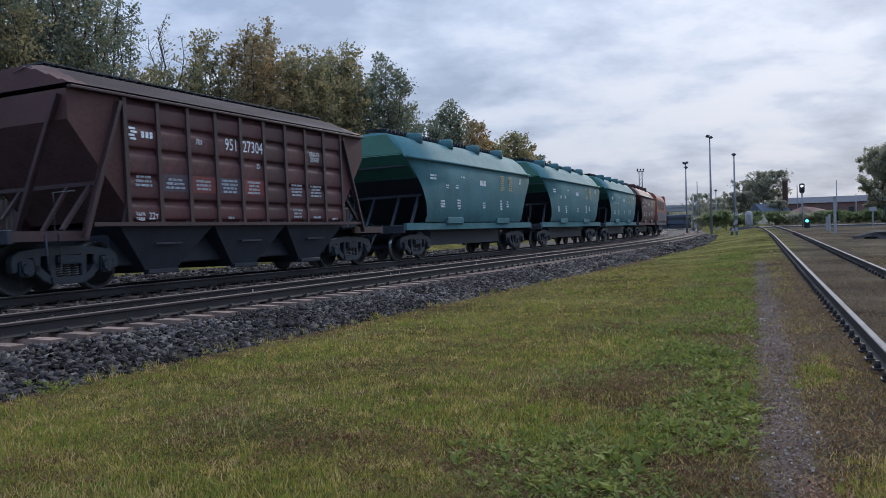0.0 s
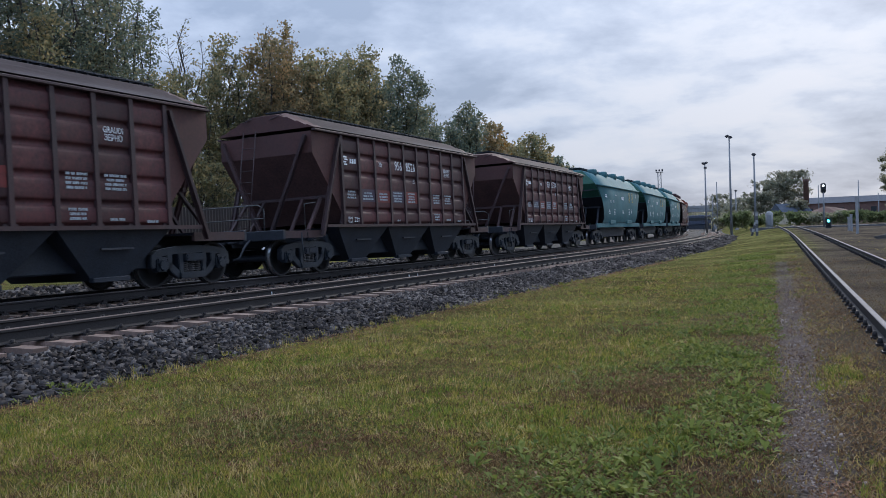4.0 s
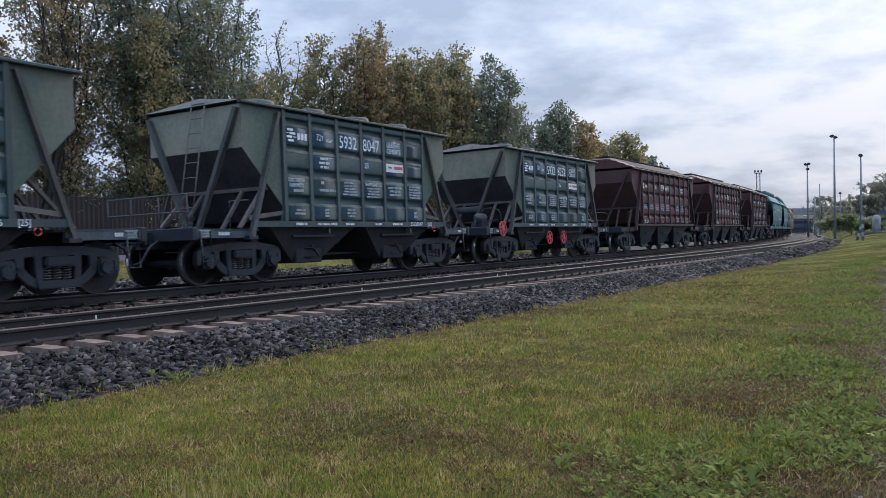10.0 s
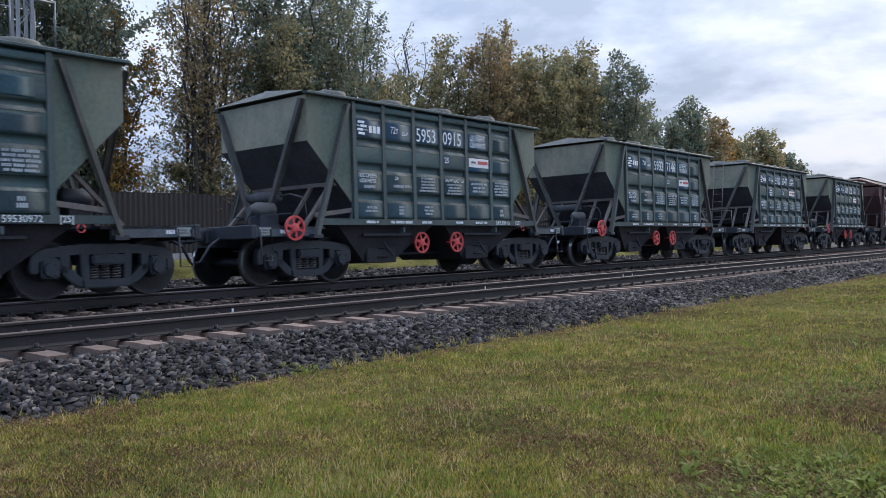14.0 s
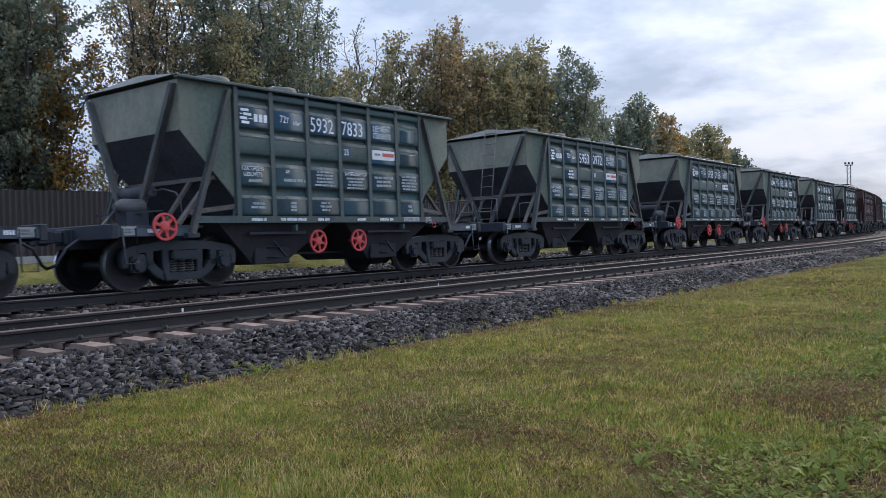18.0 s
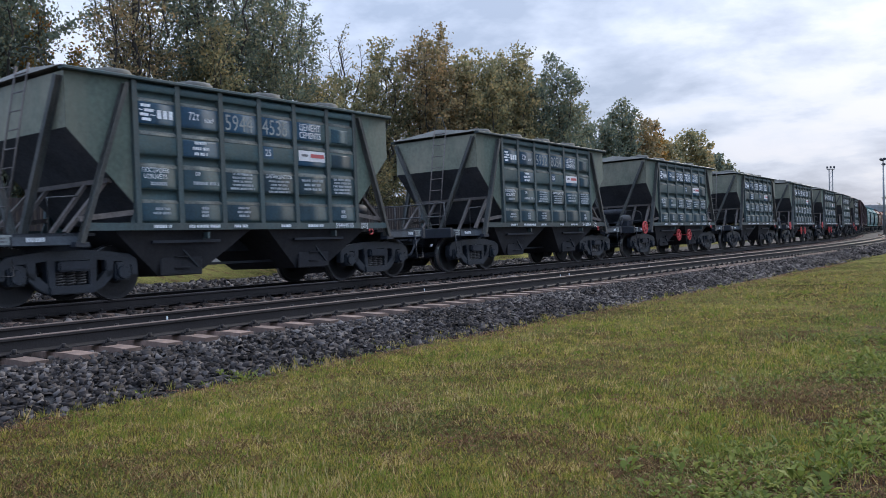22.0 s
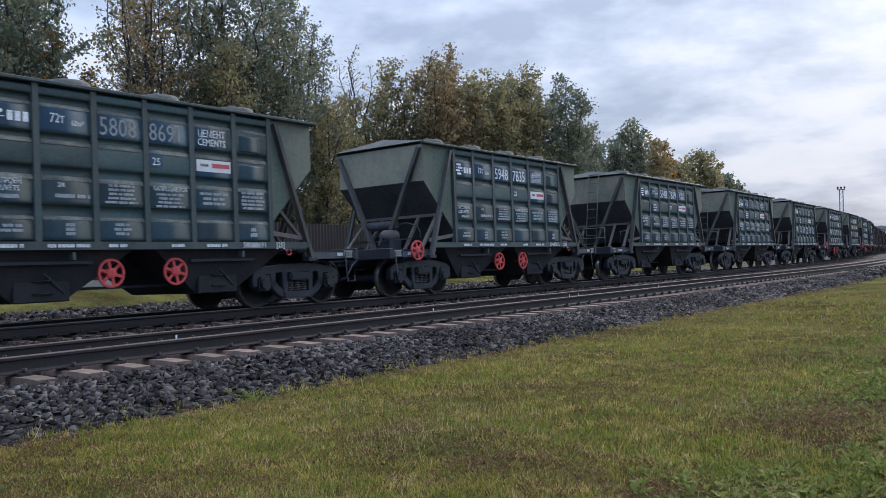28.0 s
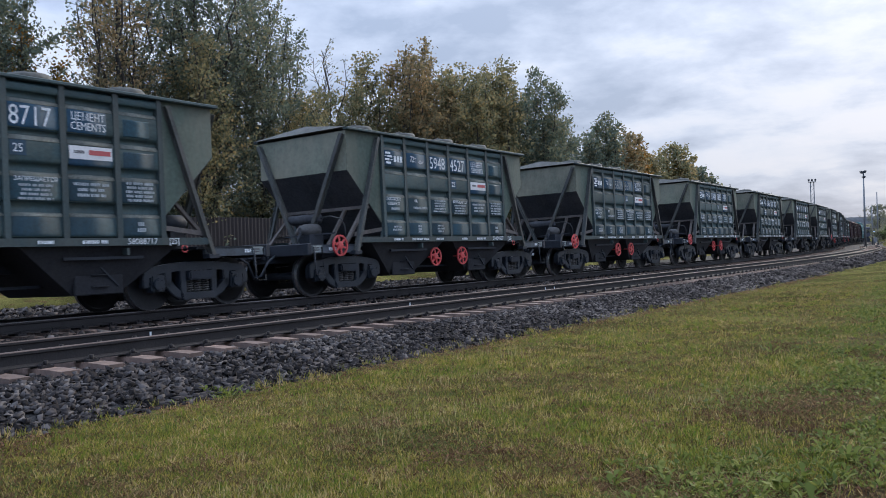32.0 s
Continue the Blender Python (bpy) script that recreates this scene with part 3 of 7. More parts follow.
def make_gear():
    bm = bmesh.new()
    lathe(bm, [(-0.07, 0.475), (0.035, 0.468), (0.04, 0.50), (0.065, 0.50), (0.07, 0.44), (0.05, 0.41), (0.02, 0.25), (0.06, 0.14), (0.06, 0.09), (-0.11, 0.09), (-0.11, 0.14), (-0.035, 0.24), (-0.03, 0.40), (-0.07, 0.425)])
    # mottled marks on the disc give its turning away
    for k in range(3):
        a = 2 * math.pi * k / 3
        tube(bm, [(0.3 * math.cos(a), -0.045, 0.3 * math.sin(a)), (0.3 * math.cos(a), -0.025, 0.3 * math.sin(a))], 0.035, 8)
    GEAR["wheel"] = mesh_of("wheel", bm, MAT["wheel"])
    bm = bmesh.new()
    lathe(bm, [(-0.064, 0.4765), (0.034, 0.470), (0.034, 0.460), (-0.064, 0.466)], 28, True)
    GEAR["tread"] = mesh_of("tread", bm, MAT["steel"])
    bm = bmesh.new()
    lathe(bm, [(-1.10, 0.065), (-0.93, 0.065), (-0.90, 0.09), (0.90, 0.09), (0.93, 0.065), (1.10, 0.065)], 14)
    GEAR["axle"] = mesh_of("axle", bm, MAT["under"])
    # cast side frame: top chord, jaws over the boxes, two slanted ties, spring seat
    bm = bmesh.new()
    w = 0.075
    chord = [(-1.24, 0.56), (-1.22, 0.70), (-1.08, 0.79), (-0.72, 0.84), (-0.36, 0.875), (0.36, 0.875), (0.72, 0.84), (1.08, 0.79), (1.22, 0.70), (1.24, 0.56)]
    prism(bm, chord + [(1.10, 0.60), (0.92, 0.68), (0.46, 0.71), (-0.46, 0.71), (-0.92, 0.68), (-1.10, 0.60)], 1, -w, w)
    for sx in (-1, 1):
        prism(bm, [(sx * 1.24, 0.60), (sx * 1.23, 0.42), (sx * 1.10, 0.42), (sx * 1.09, 0.62)], 1, -w, w)
        prism(bm, [(sx * 0.78, 0.70), (sx * 0.75, 0.41), (sx * 0.62, 0.39), (sx * 0.60, 0.71)], 1, -w, w)
        prism(bm, [(sx * 0.76, 0.56), (sx * 0.75, 0.41), (sx * 0.58, 0.25), (sx * 0.40, 0.16), (sx * 0.30, 0.26), (sx * 0.46, 0.34), (sx * 0.62, 0.52)], 1, -w, w)
        prism(bm, [(sx * 0.45, 0.74), (sx * 0.42, 0.24), (sx * 0.29, 0.24), (sx * 0.29, 0.74)], 1, -w * 1.2, w * 1.2)
    prism(bm, [(-0.42, 0.30), (0.42, 0.30), (0.40, 0.16), (-0.40, 0.16)], 1, -w * 1.5, w * 1.5)
    bmesh.ops.bevel(bm, geom=bm.edges[:], offset=0.016, segments=2, affect="EDGES")
    GEAR["side_frame"] = mesh_of("side_frame", bm, MAT["bogie"])
    bm = bmesh.new()
    tube(bm, [(0.075 * math.cos(k * 0.7), 0.075 * math.sin(k * 0.7), 0.30 + 0.22 * k / 45) for k in range(46)], 0.017, 6)
    GEAR["spring"] = mesh_of("spring", bm, MAT["spring"])
    bm = bmesh.new()
    box(bm, -0.29, 0.29, -1.22, 1.22, 0.53, 0.70)
    bmesh.ops.bevel(bm, geom=bm.edges[:], offset=0.03, segments=2, affect="EDGES")
    GEAR["bolster"] = mesh_of("bolster", bm, MAT["under"])
    bm = bmesh.new()
    box(bm, -0.15, 0.15, -0.11, 0.11, -0.14, 0.18)
    bmesh.ops.bevel(bm, geom=bm.edges[:], offset=0.03, segments=2, affect="EDGES")
    tube(bm, [(0, -0.10, 0), (0, -0.155, 0)], [0.125, 0.115], 16)
    for k in range(6):
        a = math.pi / 3 * k
        tube(bm, [(0.09 * math.cos(a), -0.15, 0.09 * math.sin(a)), (0.09 * math.cos(a), -0.17, 0.09 * math.sin(a))], 0.014, 6)
    GEAR["axle_box"] = mesh_of("axle_box", bm, MAT["bogie"])
    # handwheel in the xz plane
    bm = bmesh.new()
    R, n = 0.225, 28
    ring = []
    for k in range(n):
        a = 2 * math.pi * k / n
        ring.append([bm.verts.new(((R + 0.028 * math.cos(u)) * math.cos(a), 0.028 * math.sin(u), (R + 0.028 * math.cos(u)) * math.sin(a))) for u in (math.pi / 4 + math.pi / 2 * j for j in range(4))])
    for k in range(n):
        p, q = ring[k], ring[(k + 1) % n]
        for j in range(4):
            bm.faces.new((p[j], p[(j + 1) % 4], q[(j + 1) % 4], q[j]))
    GEAR["rim"] = mesh_of("rim", bm, MAT["handwheel"])
    bm = bmesh.new()
    beam(bm, (0.07, 0, 0), (0.215, 0, 0), 0.022, 0.05)
    GEAR["spoke"] = mesh_of("spoke", bm, MAT["handwheel"])
    bm = bmesh.new()
    lathe(bm, [(-0.03, 0.05), (-0.02, 0.09), (0.03, 0.10), (0.06, 0.05), (0.06, 0.022), (0.30, 0.022)], 14)
    GEAR["handwheel"] = mesh_of("handwheel", bm, MAT["handwheel"])
    bm = bmesh.new()
    box(bm, -0.32, 0.02, -0.17, 0.17, 0.86, 1.14)
    box(bm, 0.02, 0.24, -0.10, 0.10, 0.90, 1.10)
    box(bm, 0.24, 0.52, -0.16, 0.04, 0.86, 1.13)
    box(bm, 0.30, 0.50, 0.10, 0.20, 0.88, 1.12)
    box(bm, 0.24, 0.32, 0.02, 0.20, 0.88, 1.12)
    bmesh.ops.bevel(bm, geom=bm.edges[:], offset=0.02, segments=1, affect="EDGES")
    GEAR["coupler"] = mesh_of("coupler", bm, MAT["under"])

WHEELSETS = []
def bogie(thing, x):
    for y, turn in ((-1.03, 0), (1.03, 180)):
        part("side_frame", GEAR["side_frame"], None, thing, at=pose(x, y, 0, 0, 0, turn))
        for a in (-0.19, 0.0, 0.19):
            part("spring", GEAR["spring"], None, thing, at=pose(x + a, y, 0, 0, 0, turn))
        for a in (-0.925, 0.925):
            part("axle_box", GEAR["axle_box"], None, thing, at=pose(x + a, y, 0.475, 0, 0, turn))
    part("bolster", GEAR["bolster"], None, thing, at=(x, 0, 0))
    for a in (-0.925, 0.925):
        ws = part("wheelset", GEAR["axle"], None, thing, at=(x + a, 0, 0.475))
        for y, turn in ((-0.79, 0), (0.79, 180)):
            w = part("wheel", GEAR["wheel"], None, ws, at=pose(0, y, 0, 0, 0, turn))
            part("tread", GEAR["tread"], None, ws, "bright worn wheel tread", at=pose(0, y, 0, 0, 0, turn))

def handwheel(thing, at, label):
    w = part("handwheel", GEAR["handwheel"], None, thing, label, at=at)
    part("rim", GEAR["rim"], None, w)
    for k in range(6):
        part("spoke", GEAR["spoke"], None, w, at=pose(0, 0, 0, 0, 60 * k + 17, 0))

def couplers(thing, end):
    part("coupler", GEAR["coupler"], None, thing, at=pose(end - 0.45, 0, 0))
    part("coupler", GEAR["coupler"], None, thing, at=pose(-end + 0.45, 0, 0, 0, 0, 180))
    for sx in (-1, 1):
        bm = bmesh.new()
        x = sx * (end - 0.55)
        tube(bm, [(x, -0.42, 0.95), (x + sx * 0.25, -0.44, 0.80), (x + sx * 0.42, -0.40, 0.52), (x + sx * 0.55, -0.30, 0.46)], 0.028, 8)
        part("brake_hose", bm, MAT["under"], thing)

def slab(thing, name, mat, x0, x1, y0, y1, z0, z1, label="", bevel=0.0):
    bm = bmesh.new()
    box(bm, x0, x1, y0, y1, z0, z1)
    if bevel:
        bmesh.ops.bevel(bm, geom=bm.edges[:], offset=bevel, segments=1, affect="EDGES")
    return part(name, bm, MAT[mat], thing, label)

def bar(thing, name, mat, p, q, w, h, label=""):
    bm = bmesh.new()
    beam(bm, p, q, w, h)
    return part(name, bm, MAT[mat], thing, label)

def channel(thing, name, mat, p, q, w, d, label=""):
    """A rolled channel: web with two flanges."""
    bm = bmesh.new()
    p, q = Vector(p), Vector(q)
    a, b = frame_of(q - p)
    beam(bm, p, q, w, 0.014)
    for s in (-1, 1):
        beam(bm, p + a * s * (w / 2 - 0.008) - b * 0.0, q + a * s * (w / 2 - 0.008), 0.016, d)
    return part(name, bm, MAT[mat], thing, label)

def pipe(thing, name, mat, pts, r, label="", seg=8):
    bm = bmesh.new()
    tube(bm, pts, r, seg)
    return part(name, bm, MAT[mat], thing, label)

def side_profile(z0, z1, bands, depth):
    """Height and depth pairs of a pressed sheet with rounded horizontal swages."""
    out = [(z0, 0.0)]
    for a, b in bands:
        for u, d in ((0, 0), (0.03, 0.50), (0.07, 0.82), (0.14, 0.95), (0.35, 1.0), (0.65, 1.0), (0.84, 0.94), (0.92, 0.76), (0.97, 0.40), (1, 0)):
            out.append((a + (b - a) * u, depth * d))
    out.append((z1, 0.0))
    return out

def bulged_field(thing, prof, x0, x1, z0, z1, y, mat, label="", name="painted_field"):
    """Paint that follows the swage under it."""
    zs, ds = [p[0] for p in prof], [p[1] for p in prof]
    bm = bmesh.new()
    n = 12
    rows = []
    for k in range(n + 1):
        z = z0 + (z1 - z0) * k / n
        d = float(np.interp(z, zs, ds))
        rows.append([bm.verts.new((x, y - d - o, z)) for x, o in ((x0, 0.003), (x1, 0.003), (x1, 0.0005), (x0, 0.0005))])
    for a, b in zip(rows, rows[1:]):
        for k in range(4):
            bm.faces.new((a[k], a[(k + 1) % 4], b[(k + 1) % 4], b[k])).smooth = k == 0
    bm.faces.new(rows[0]); bm.faces.new(rows[-1])
    return part(name, bm, MAT[mat], thing, label)

def pressed_panel(width, prof, thick=0.02):
    bm = bmesh.new()
    rows = []
    for z, d in prof:
        rows.append([bm.verts.new((x, -d, z)) for x in (-width / 2, width / 2)])
    for a, b in zip(rows, rows[1:]):
        bm.faces.new((a[0], a[1], b[1], b[0])).smooth = True
    back = [[bm.verts.new((x, thick, z)) for x in (-width / 2, width / 2)] for z in (prof[0][0], prof[-1][0])]
    bm.faces.new((back[0][0], back[1][0], back[1][1], back[0][1]))
    bm.faces.new((rows[0][0], back[0][0], back[0][1], rows[0][1]))
    bm.faces.new((rows[-1][0], rows[-1][1], back[1][1], back[1][0]))
    return bm

def rib_mesh(z0, z1, mat):
    bm = bmesh.new()
    box(bm, -0.05, 0.05, -0.095, -0.08, z0, z1)
    box(bm, -0.05, -0.036, -0.08, 0.0, z0, z1)
    box(bm, 0.036, 0.05, -0.08, 0.0, z0, z1)
    for s in (-1, 1):
        prism(bm, [(s * 0.05, z0), (s * 0.05, z0 + 0.34), (s * 0.06, z0 + 0.30), (s * 0.15, z0 + 0.06), (s * 0.15, z0)], 1, -0.03, 0.0)
    return mesh_of("rib", bm, MAT[mat])

def paint(thing, x0, x1, z0, z1, y, mat, name="painted_field", label=""):
    return slab(thing, name, mat, x0, x1, y - 0.003, y, z0, z1, label)

def ladder(thing, p0, p1, width, rungs, mat):
    p0, p1 = Vector(p0), Vector(p1)
    bm = bmesh.new()
    s = Vector((0, width / 2, 0))
    tube(bm, [p0 - s, p1 - s], 0.016, 6)
    tube(bm, [p0 + s, p1 + s], 0.016, 6)
    for k in range(rungs):
        c = p0.lerp(p1, (k + 0.5) / rungs)
        tube(bm, [c - s, c + s], 0.012, 6)
    return part("ladder", bm, MAT[mat], thing, "narrow welded ladder")

# ---- cement hopper wagons ----
def hopper_end(thing, sx, half, top, knee, foot, sheet_end, mat, W, low):
    """End wall: upright band, then a chute sheet that slopes in; side gussets."""
    bm = bmesh.new()
    x = sx * half
    skin(bm, [(x, -W, knee), (x, W, knee), (x, W, top), (x, -W, top)], 0.012, 1 if sx > 0 else -1)
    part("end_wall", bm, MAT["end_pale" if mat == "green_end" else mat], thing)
    # the grey chute sheet carries its underside shade as a darker colour
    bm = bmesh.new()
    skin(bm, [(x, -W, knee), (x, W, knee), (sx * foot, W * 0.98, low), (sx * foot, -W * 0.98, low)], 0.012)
    part("chute_sheet", bm, MAT["chute" if mat == "green_end" else "chute_red"], thing, "dusty sloping chute sheet, underside shade put into its colour")
    for sy in (-1, 1):
        bm = bmesh.new()
        y = sy * W
        skin(bm, [(sx * sheet_end, y, top), (x, y, top), (x, y, knee), (sx * (sheet_end + 0.06), y, low + 0.30), (sx * sheet_end, y, low + 0.22)], 0.012, sx * sy)
        part("side_gusset", bm, MAT[mat], thing)

def cement_wagon(kind):
    e = bpy.data.objects.new("cement_hopper_wagon", None)
    scene.collection.objects.link(e)
    W, top, low = 1.42, 3.78, 1.26
    # the outermost panels are narrower; the lowest swage is battered and leans out at its foot
    RIBS = (-2.81, -1.93, -0.955, 0.0, 0.955, 1.93, 2.81)
    prof = side_profile(low, top, [(1.31, 1.72), (1.87, 2.36), (2.48, 2.93), (3.00, 3.50), (3.60, 3.75)], 0.07)
    me = {w: mesh_of("side_panel", pressed_panel(w - 0.02, prof), MAT["green"]) for w in (0.88, 0.975, 0.955)}
    rib = rib_mesh(low - 0.06, top, "rib")
    for sy, turn in ((-1, 0), (1, 180)):
        for k, w in enumerate((0.88, 0.975, 0.955, 0.955, 0.975, 0.88)):
            part("side_panel", me[w], None, e, at=pose((RIBS[k] + RIBS[k + 1]) / 2, sy * W, 0, 0, 0, turn))
        for x in RIBS:
            part("rib", rib, None, e, at=pose(x, sy * (W - 0.01), 0, 0, 0, turn))
        slab(e, "side_sill", "rib", -3.78, 3.78, sy * (W + 0.085) - 0.03, sy * (W + 0.085) + 0.03, 1.18, 1.31, "green sill with stencilled marks")
        slab(e, "top_rail", "rib", -4.12, 4.12, sy * (W + 0.06) - 0.075, sy * (W + 0.06) + 0.075, top, top + 0.06, bevel=0.012)
        for sx in (-1, 1):
            channel(e, "side_strut", "strut", (sx * 2.97, sy * (W + 0.06), top - 0.08), (sx * 3.90, sy * (W + 0.06), 0.98), 0.13, 0.08)
            slab(e, "strut_foot", "under", sx * 3.90 - 0.12, sx * 3.90 + 0.12, sy * (W + 0.02) - 0.10, sy * (W + 0.02) + 0.10, 0.92, 1.0)
            channel(e, "end_strut", "strut", (sx * 4.10, sy * 1.36, top - 0.08), (sx * 4.16, sy * 0.16, 1.15), 0.13, 0.09)
            bar(e, "chute_prop", "prop", (sx * 3.25, sy * 1.20, 2.02), (sx * 4.05, sy * 1.28, 1.16), 0.09, 0.06)
            bar(e, "chute_prop", "prop", (sx * 3.25, sy * 0.62, 2.02), (sx * 3.95, sy * 0.66, 1.16), 0.08, 0.06)
    for sx in (-1, 1):
        hopper_end(e, sx, 4.04, top, 2.86, 2.58, 2.80, "green_end", W, 1.36)
        bar(e, "chute_beam", "prop", (sx * 3.24, -1.36, 2.04), (sx * 3.24, 1.36, 2.04), 0.09, 0.08)
        for y in (-1.40, 1.40):
            bar(e, "foot_beam", "prop", (sx * 3.86, y, 1.38), (sx * 2.84, y, 1.50), 0.05, 0.09)
        slab(e, "end_beam", "under", sx * 5.38 - 0.06, sx * 5.38 + 0.06, -1.42, 1.42, 0.92, 1.18, bevel=0.015)
        slab(e, "platform", "under", min(sx * 3.6, sx * 5.42), max(sx * 3.6, sx * 5.42), -1.40, 1.40, 1.10, 1.15)
        slab(e, "outer_sill", "sill_blue", min(sx * 3.8, sx * 5.36), max(sx * 3.8, sx * 5.36), -1.40, -1.32, 0.96, 1.15)
        slab(e, "outer_sill", "under", min(sx * 3.8, sx * 5.36), max(sx * 3.8, sx * 5.36), 1.32, 1.40, 0.96, 1.15)
    slab(e, "centre_sill", "under", -5.5, 5.5, -0.22, 0.22, 0.78, 1.12)
    # low gabled roof with hipped ends, and round hatches
    bm = bmesh.new()
    ridge, hx = 4.06, 3.86
    a = [(-4.14, -1.52, 3.84), (4.14, -1.52, 3.84), (4.14, 1.52, 3.84), (-4.14, 1.52, 3.84)]
    r = [(-hx, 0, ridge), (hx, 0, ridge)]
    vs = [bm.verts.new(p) for p in a + r]
    for f in ((0, 1, 5, 4), (2, 3, 4, 5), (1, 2, 5), (3, 0, 4), (3, 2, 1, 0)):
        bm.faces.new([vs[i] for i in f])
    part("roof", bm, MAT["roof"], e, "dusty grey-green sheet roof")
    for x in (-2.7, -0.9, 0.9, 2.7):
        bm = bmesh.new()
        tube(bm, [(x, -0.62, 3.90), (x, -0.62, 4.03), (x, -0.62, 4.07), (x, -0.62, 4.10)], [0.38, 0.38, 0.35, 0.12], 20)
        tube(bm, [(x - 0.32, -0.62, 4.05), (x - 0.05, -0.62, 4.14), (x + 0.32, -0.62, 4.05)], 0.015, 6)
        part("hatch", bm, MAT["roof"], e, "round loading hatch")
    # discharge hoppers
    for x in (-1.72, 1.72):
        bm = bmesh.new()
        t = [(x - 1.55, -1.38, 1.22), (x + 1.55, -1.38, 1.22), (x + 1.55, 1.38, 1.22), (x - 1.55, 1.38, 1.22)]
        u = [(x - 0.42, -1.02, 0.36), (x + 0.42, -1.02, 0.36), (x + 0.42, 1.02, 0.36), (x - 0.42, 1.02, 0.36)]
        vs = [bm.verts.new(p) for p in t + u]
        for f in ((0, 1, 5, 4), (1, 2, 6, 5), (2, 3, 7, 6), (3, 0, 4, 7), (3, 2, 1, 0), (4, 5, 6, 7)):
            bm.faces.new([vs[i] for i in f])
        part("discharge_hopper", bm, MAT["hopper"], e, "cement-dusted discharge hopper")
        slab(e, "hopper_flap", "hopper", x - 0.46, x + 0.46, -1.16, -1.10, 0.36, 0.84, bevel=0.02)
        for z in (0.50, 0.70):
            pipe(e, "flap_handle", "hopper", [(x - 0.16, -1.15, z), (x - 0.14, -1.20, z), (x + 0.14, -1.20, z), (x + 0.16, -1.15, z)], 0.014)
        bar(e, "hopper_bar", "under", (x - 0.75, -1.33, 0.98), (x + 0.75, -1.33, 0.98), 0.05, 0.05)
        bar(e, "flap_lever", "under", (x - 0.1, -1.20, 0.92), (x + 0.35, -1.16, 0.50), 0.05, 0.03)
    slab(e, "brake_rod", "under", -2.8, 2.8, -0.55, -0.50, 0.52, 0.57)
    bar(e, "sill_bracket", "rib", (-1.38, -1.46, 1.14), (-1.38, -1.46, 1.02), 0.14, 0.05)
    bar(e, "sill_bracket", "rib", (2.05, -1.46, 1.14), (2.05, -1.46, 1.02), 0.14, 0.05)
    if kind == "wheels":
        for x, z in ((-0.68, 0.79), (0.58, 0.79)):
            handwheel(e, (x, -1.42, z), "red spoked handwheel")
        handwheel(e, (-4.45, -1.47, 1.12), "red spoked brake handwheel")
        bm = bmesh.new()
        tube(bm, [(-4.98, -0.75, 1.50), (-4.80, -0.75, 1.50), (-4.42, -0.75, 1.50), (-4.38, -0.75, 1.50)], [0.06, 0.15, 0.15, 0.08], 18)
        part("brake_cylinder", bm, MAT["tank_grey"], e, "grey brake cylinder")
        bm = bmesh.new()
        tube(bm, [(-4.02, -0.52, 1.80), (-4.02, -0.46, 1.80), (-4.02, 0.55, 1.80), (-4.02, 0.60, 1.80)], [0.07, 0.12, 0.12, 0.07], 18)
        part("air_reservoir", bm, MAT["chute"], e, "dark air reservoir")
        pipe(e, "brake_pipe", "tank_grey", [(-4.02, -0.5, 1.80), (-4.0, -0.8, 1.84), (-3.9, -1.05, 1.76), (-3.85, -1.1, 1.60), (-3.8, -1.1, 1.2)], 0.016)
        pipe(e, "brake_pipe", "under", [(-4.9, -0.75, 1.5), (-5.1, -0.8, 1.3), (-5.15, -0.8, 1.1)], 0.025)
        slab(e, "cylinder_bracket", "under", -4.85, -4.40, -0.92, -0.60, 1.15, 1.40)
        bar(e, "lever", "under", (-5.2, -0.5, 1.35), (-4.3, -1.2, 1.42), 0.06, 0.025)
    else:
        ladder(e, (-4.62, -0.25, 1.15), (-4.08, -0.25, 4.05), 0.40, 9, "prop")
        pipe(e, "ladder_hoop", "rib", [(-4.05, -0.05, 4.05), (-3.95, -0.05, 4.40), (-3.70, -0.05, 4.42), (-3.55, -0.05, 4.12)], 0.014)
        for z in (1.50, 1.85):
            pipe(e, "guard_rail", "tank_grey", [(-5.35, 1.25, z), (-5.35, -1.05, z), (-5.30, -1.18, z)], 0.018)
        for y in (-1.18, -0.35, 0.5, 1.25):
            pipe(e, "rail_post", "tank_grey", [(-5.35, y, 1.12), (-5.35, y, 1.85)], 0.018)
        pipe(e, "guard_rail", "tank_grey", [(-4.35, -1.32, 1.15), (-4.35, -1.32, 1.72), (-3.85, -1.36, 1.76)], 0.016)
        slab(e, "name_plate", "field", -4.0, -3.985, 0.1, 0.42, 3.22, 3.36)
        bm = bmesh.new()
        tube(bm, [(3.15, -0.95, 1.62), (3.2, -0.95, 1.62), (3.62, -0.95, 1.62), (3.7, -0.95, 1.62)], [0.06, 0.15, 0.15, 0.08], 16)
        part("brake_cylinder", bm, MAT["under"], e)
        slab(e, "cylinder_bracket", "under", 3.25, 3.60, -1.10, -0.80, 1.12, 1.48)
    pipe(e, "lifting_ring", "handwheel", [(3.20, -1.52, 1.17), (3.165, -1.53, 1.13), (3.165, -1.53, 1.08), (3.20, -1.53, 1.045), (3.25, -1.53, 1.045), (3.285, -1.53, 1.08), (3.285, -1.53, 1.13), (3.25, -1.52, 1.17)], 0.012)
    pipe(e, "step_rail", "under", [(5.25, -1.42, 1.1), (5.25, -1.46, 0.45), (5.0, -1.46, 0.45), (5.0, -1.42, 1.1)], 0.016)
    pipe(e, "step_rail", "under", [(-5.25, -1.42, 1.1), (-5.25, -1.46, 0.5), (-5.0, -1.46, 0.5), (-5.0, -1.42, 1.1)], 0.016)
    # painted fields and stencils on the camera's side
    yo = -(W + 0.073)
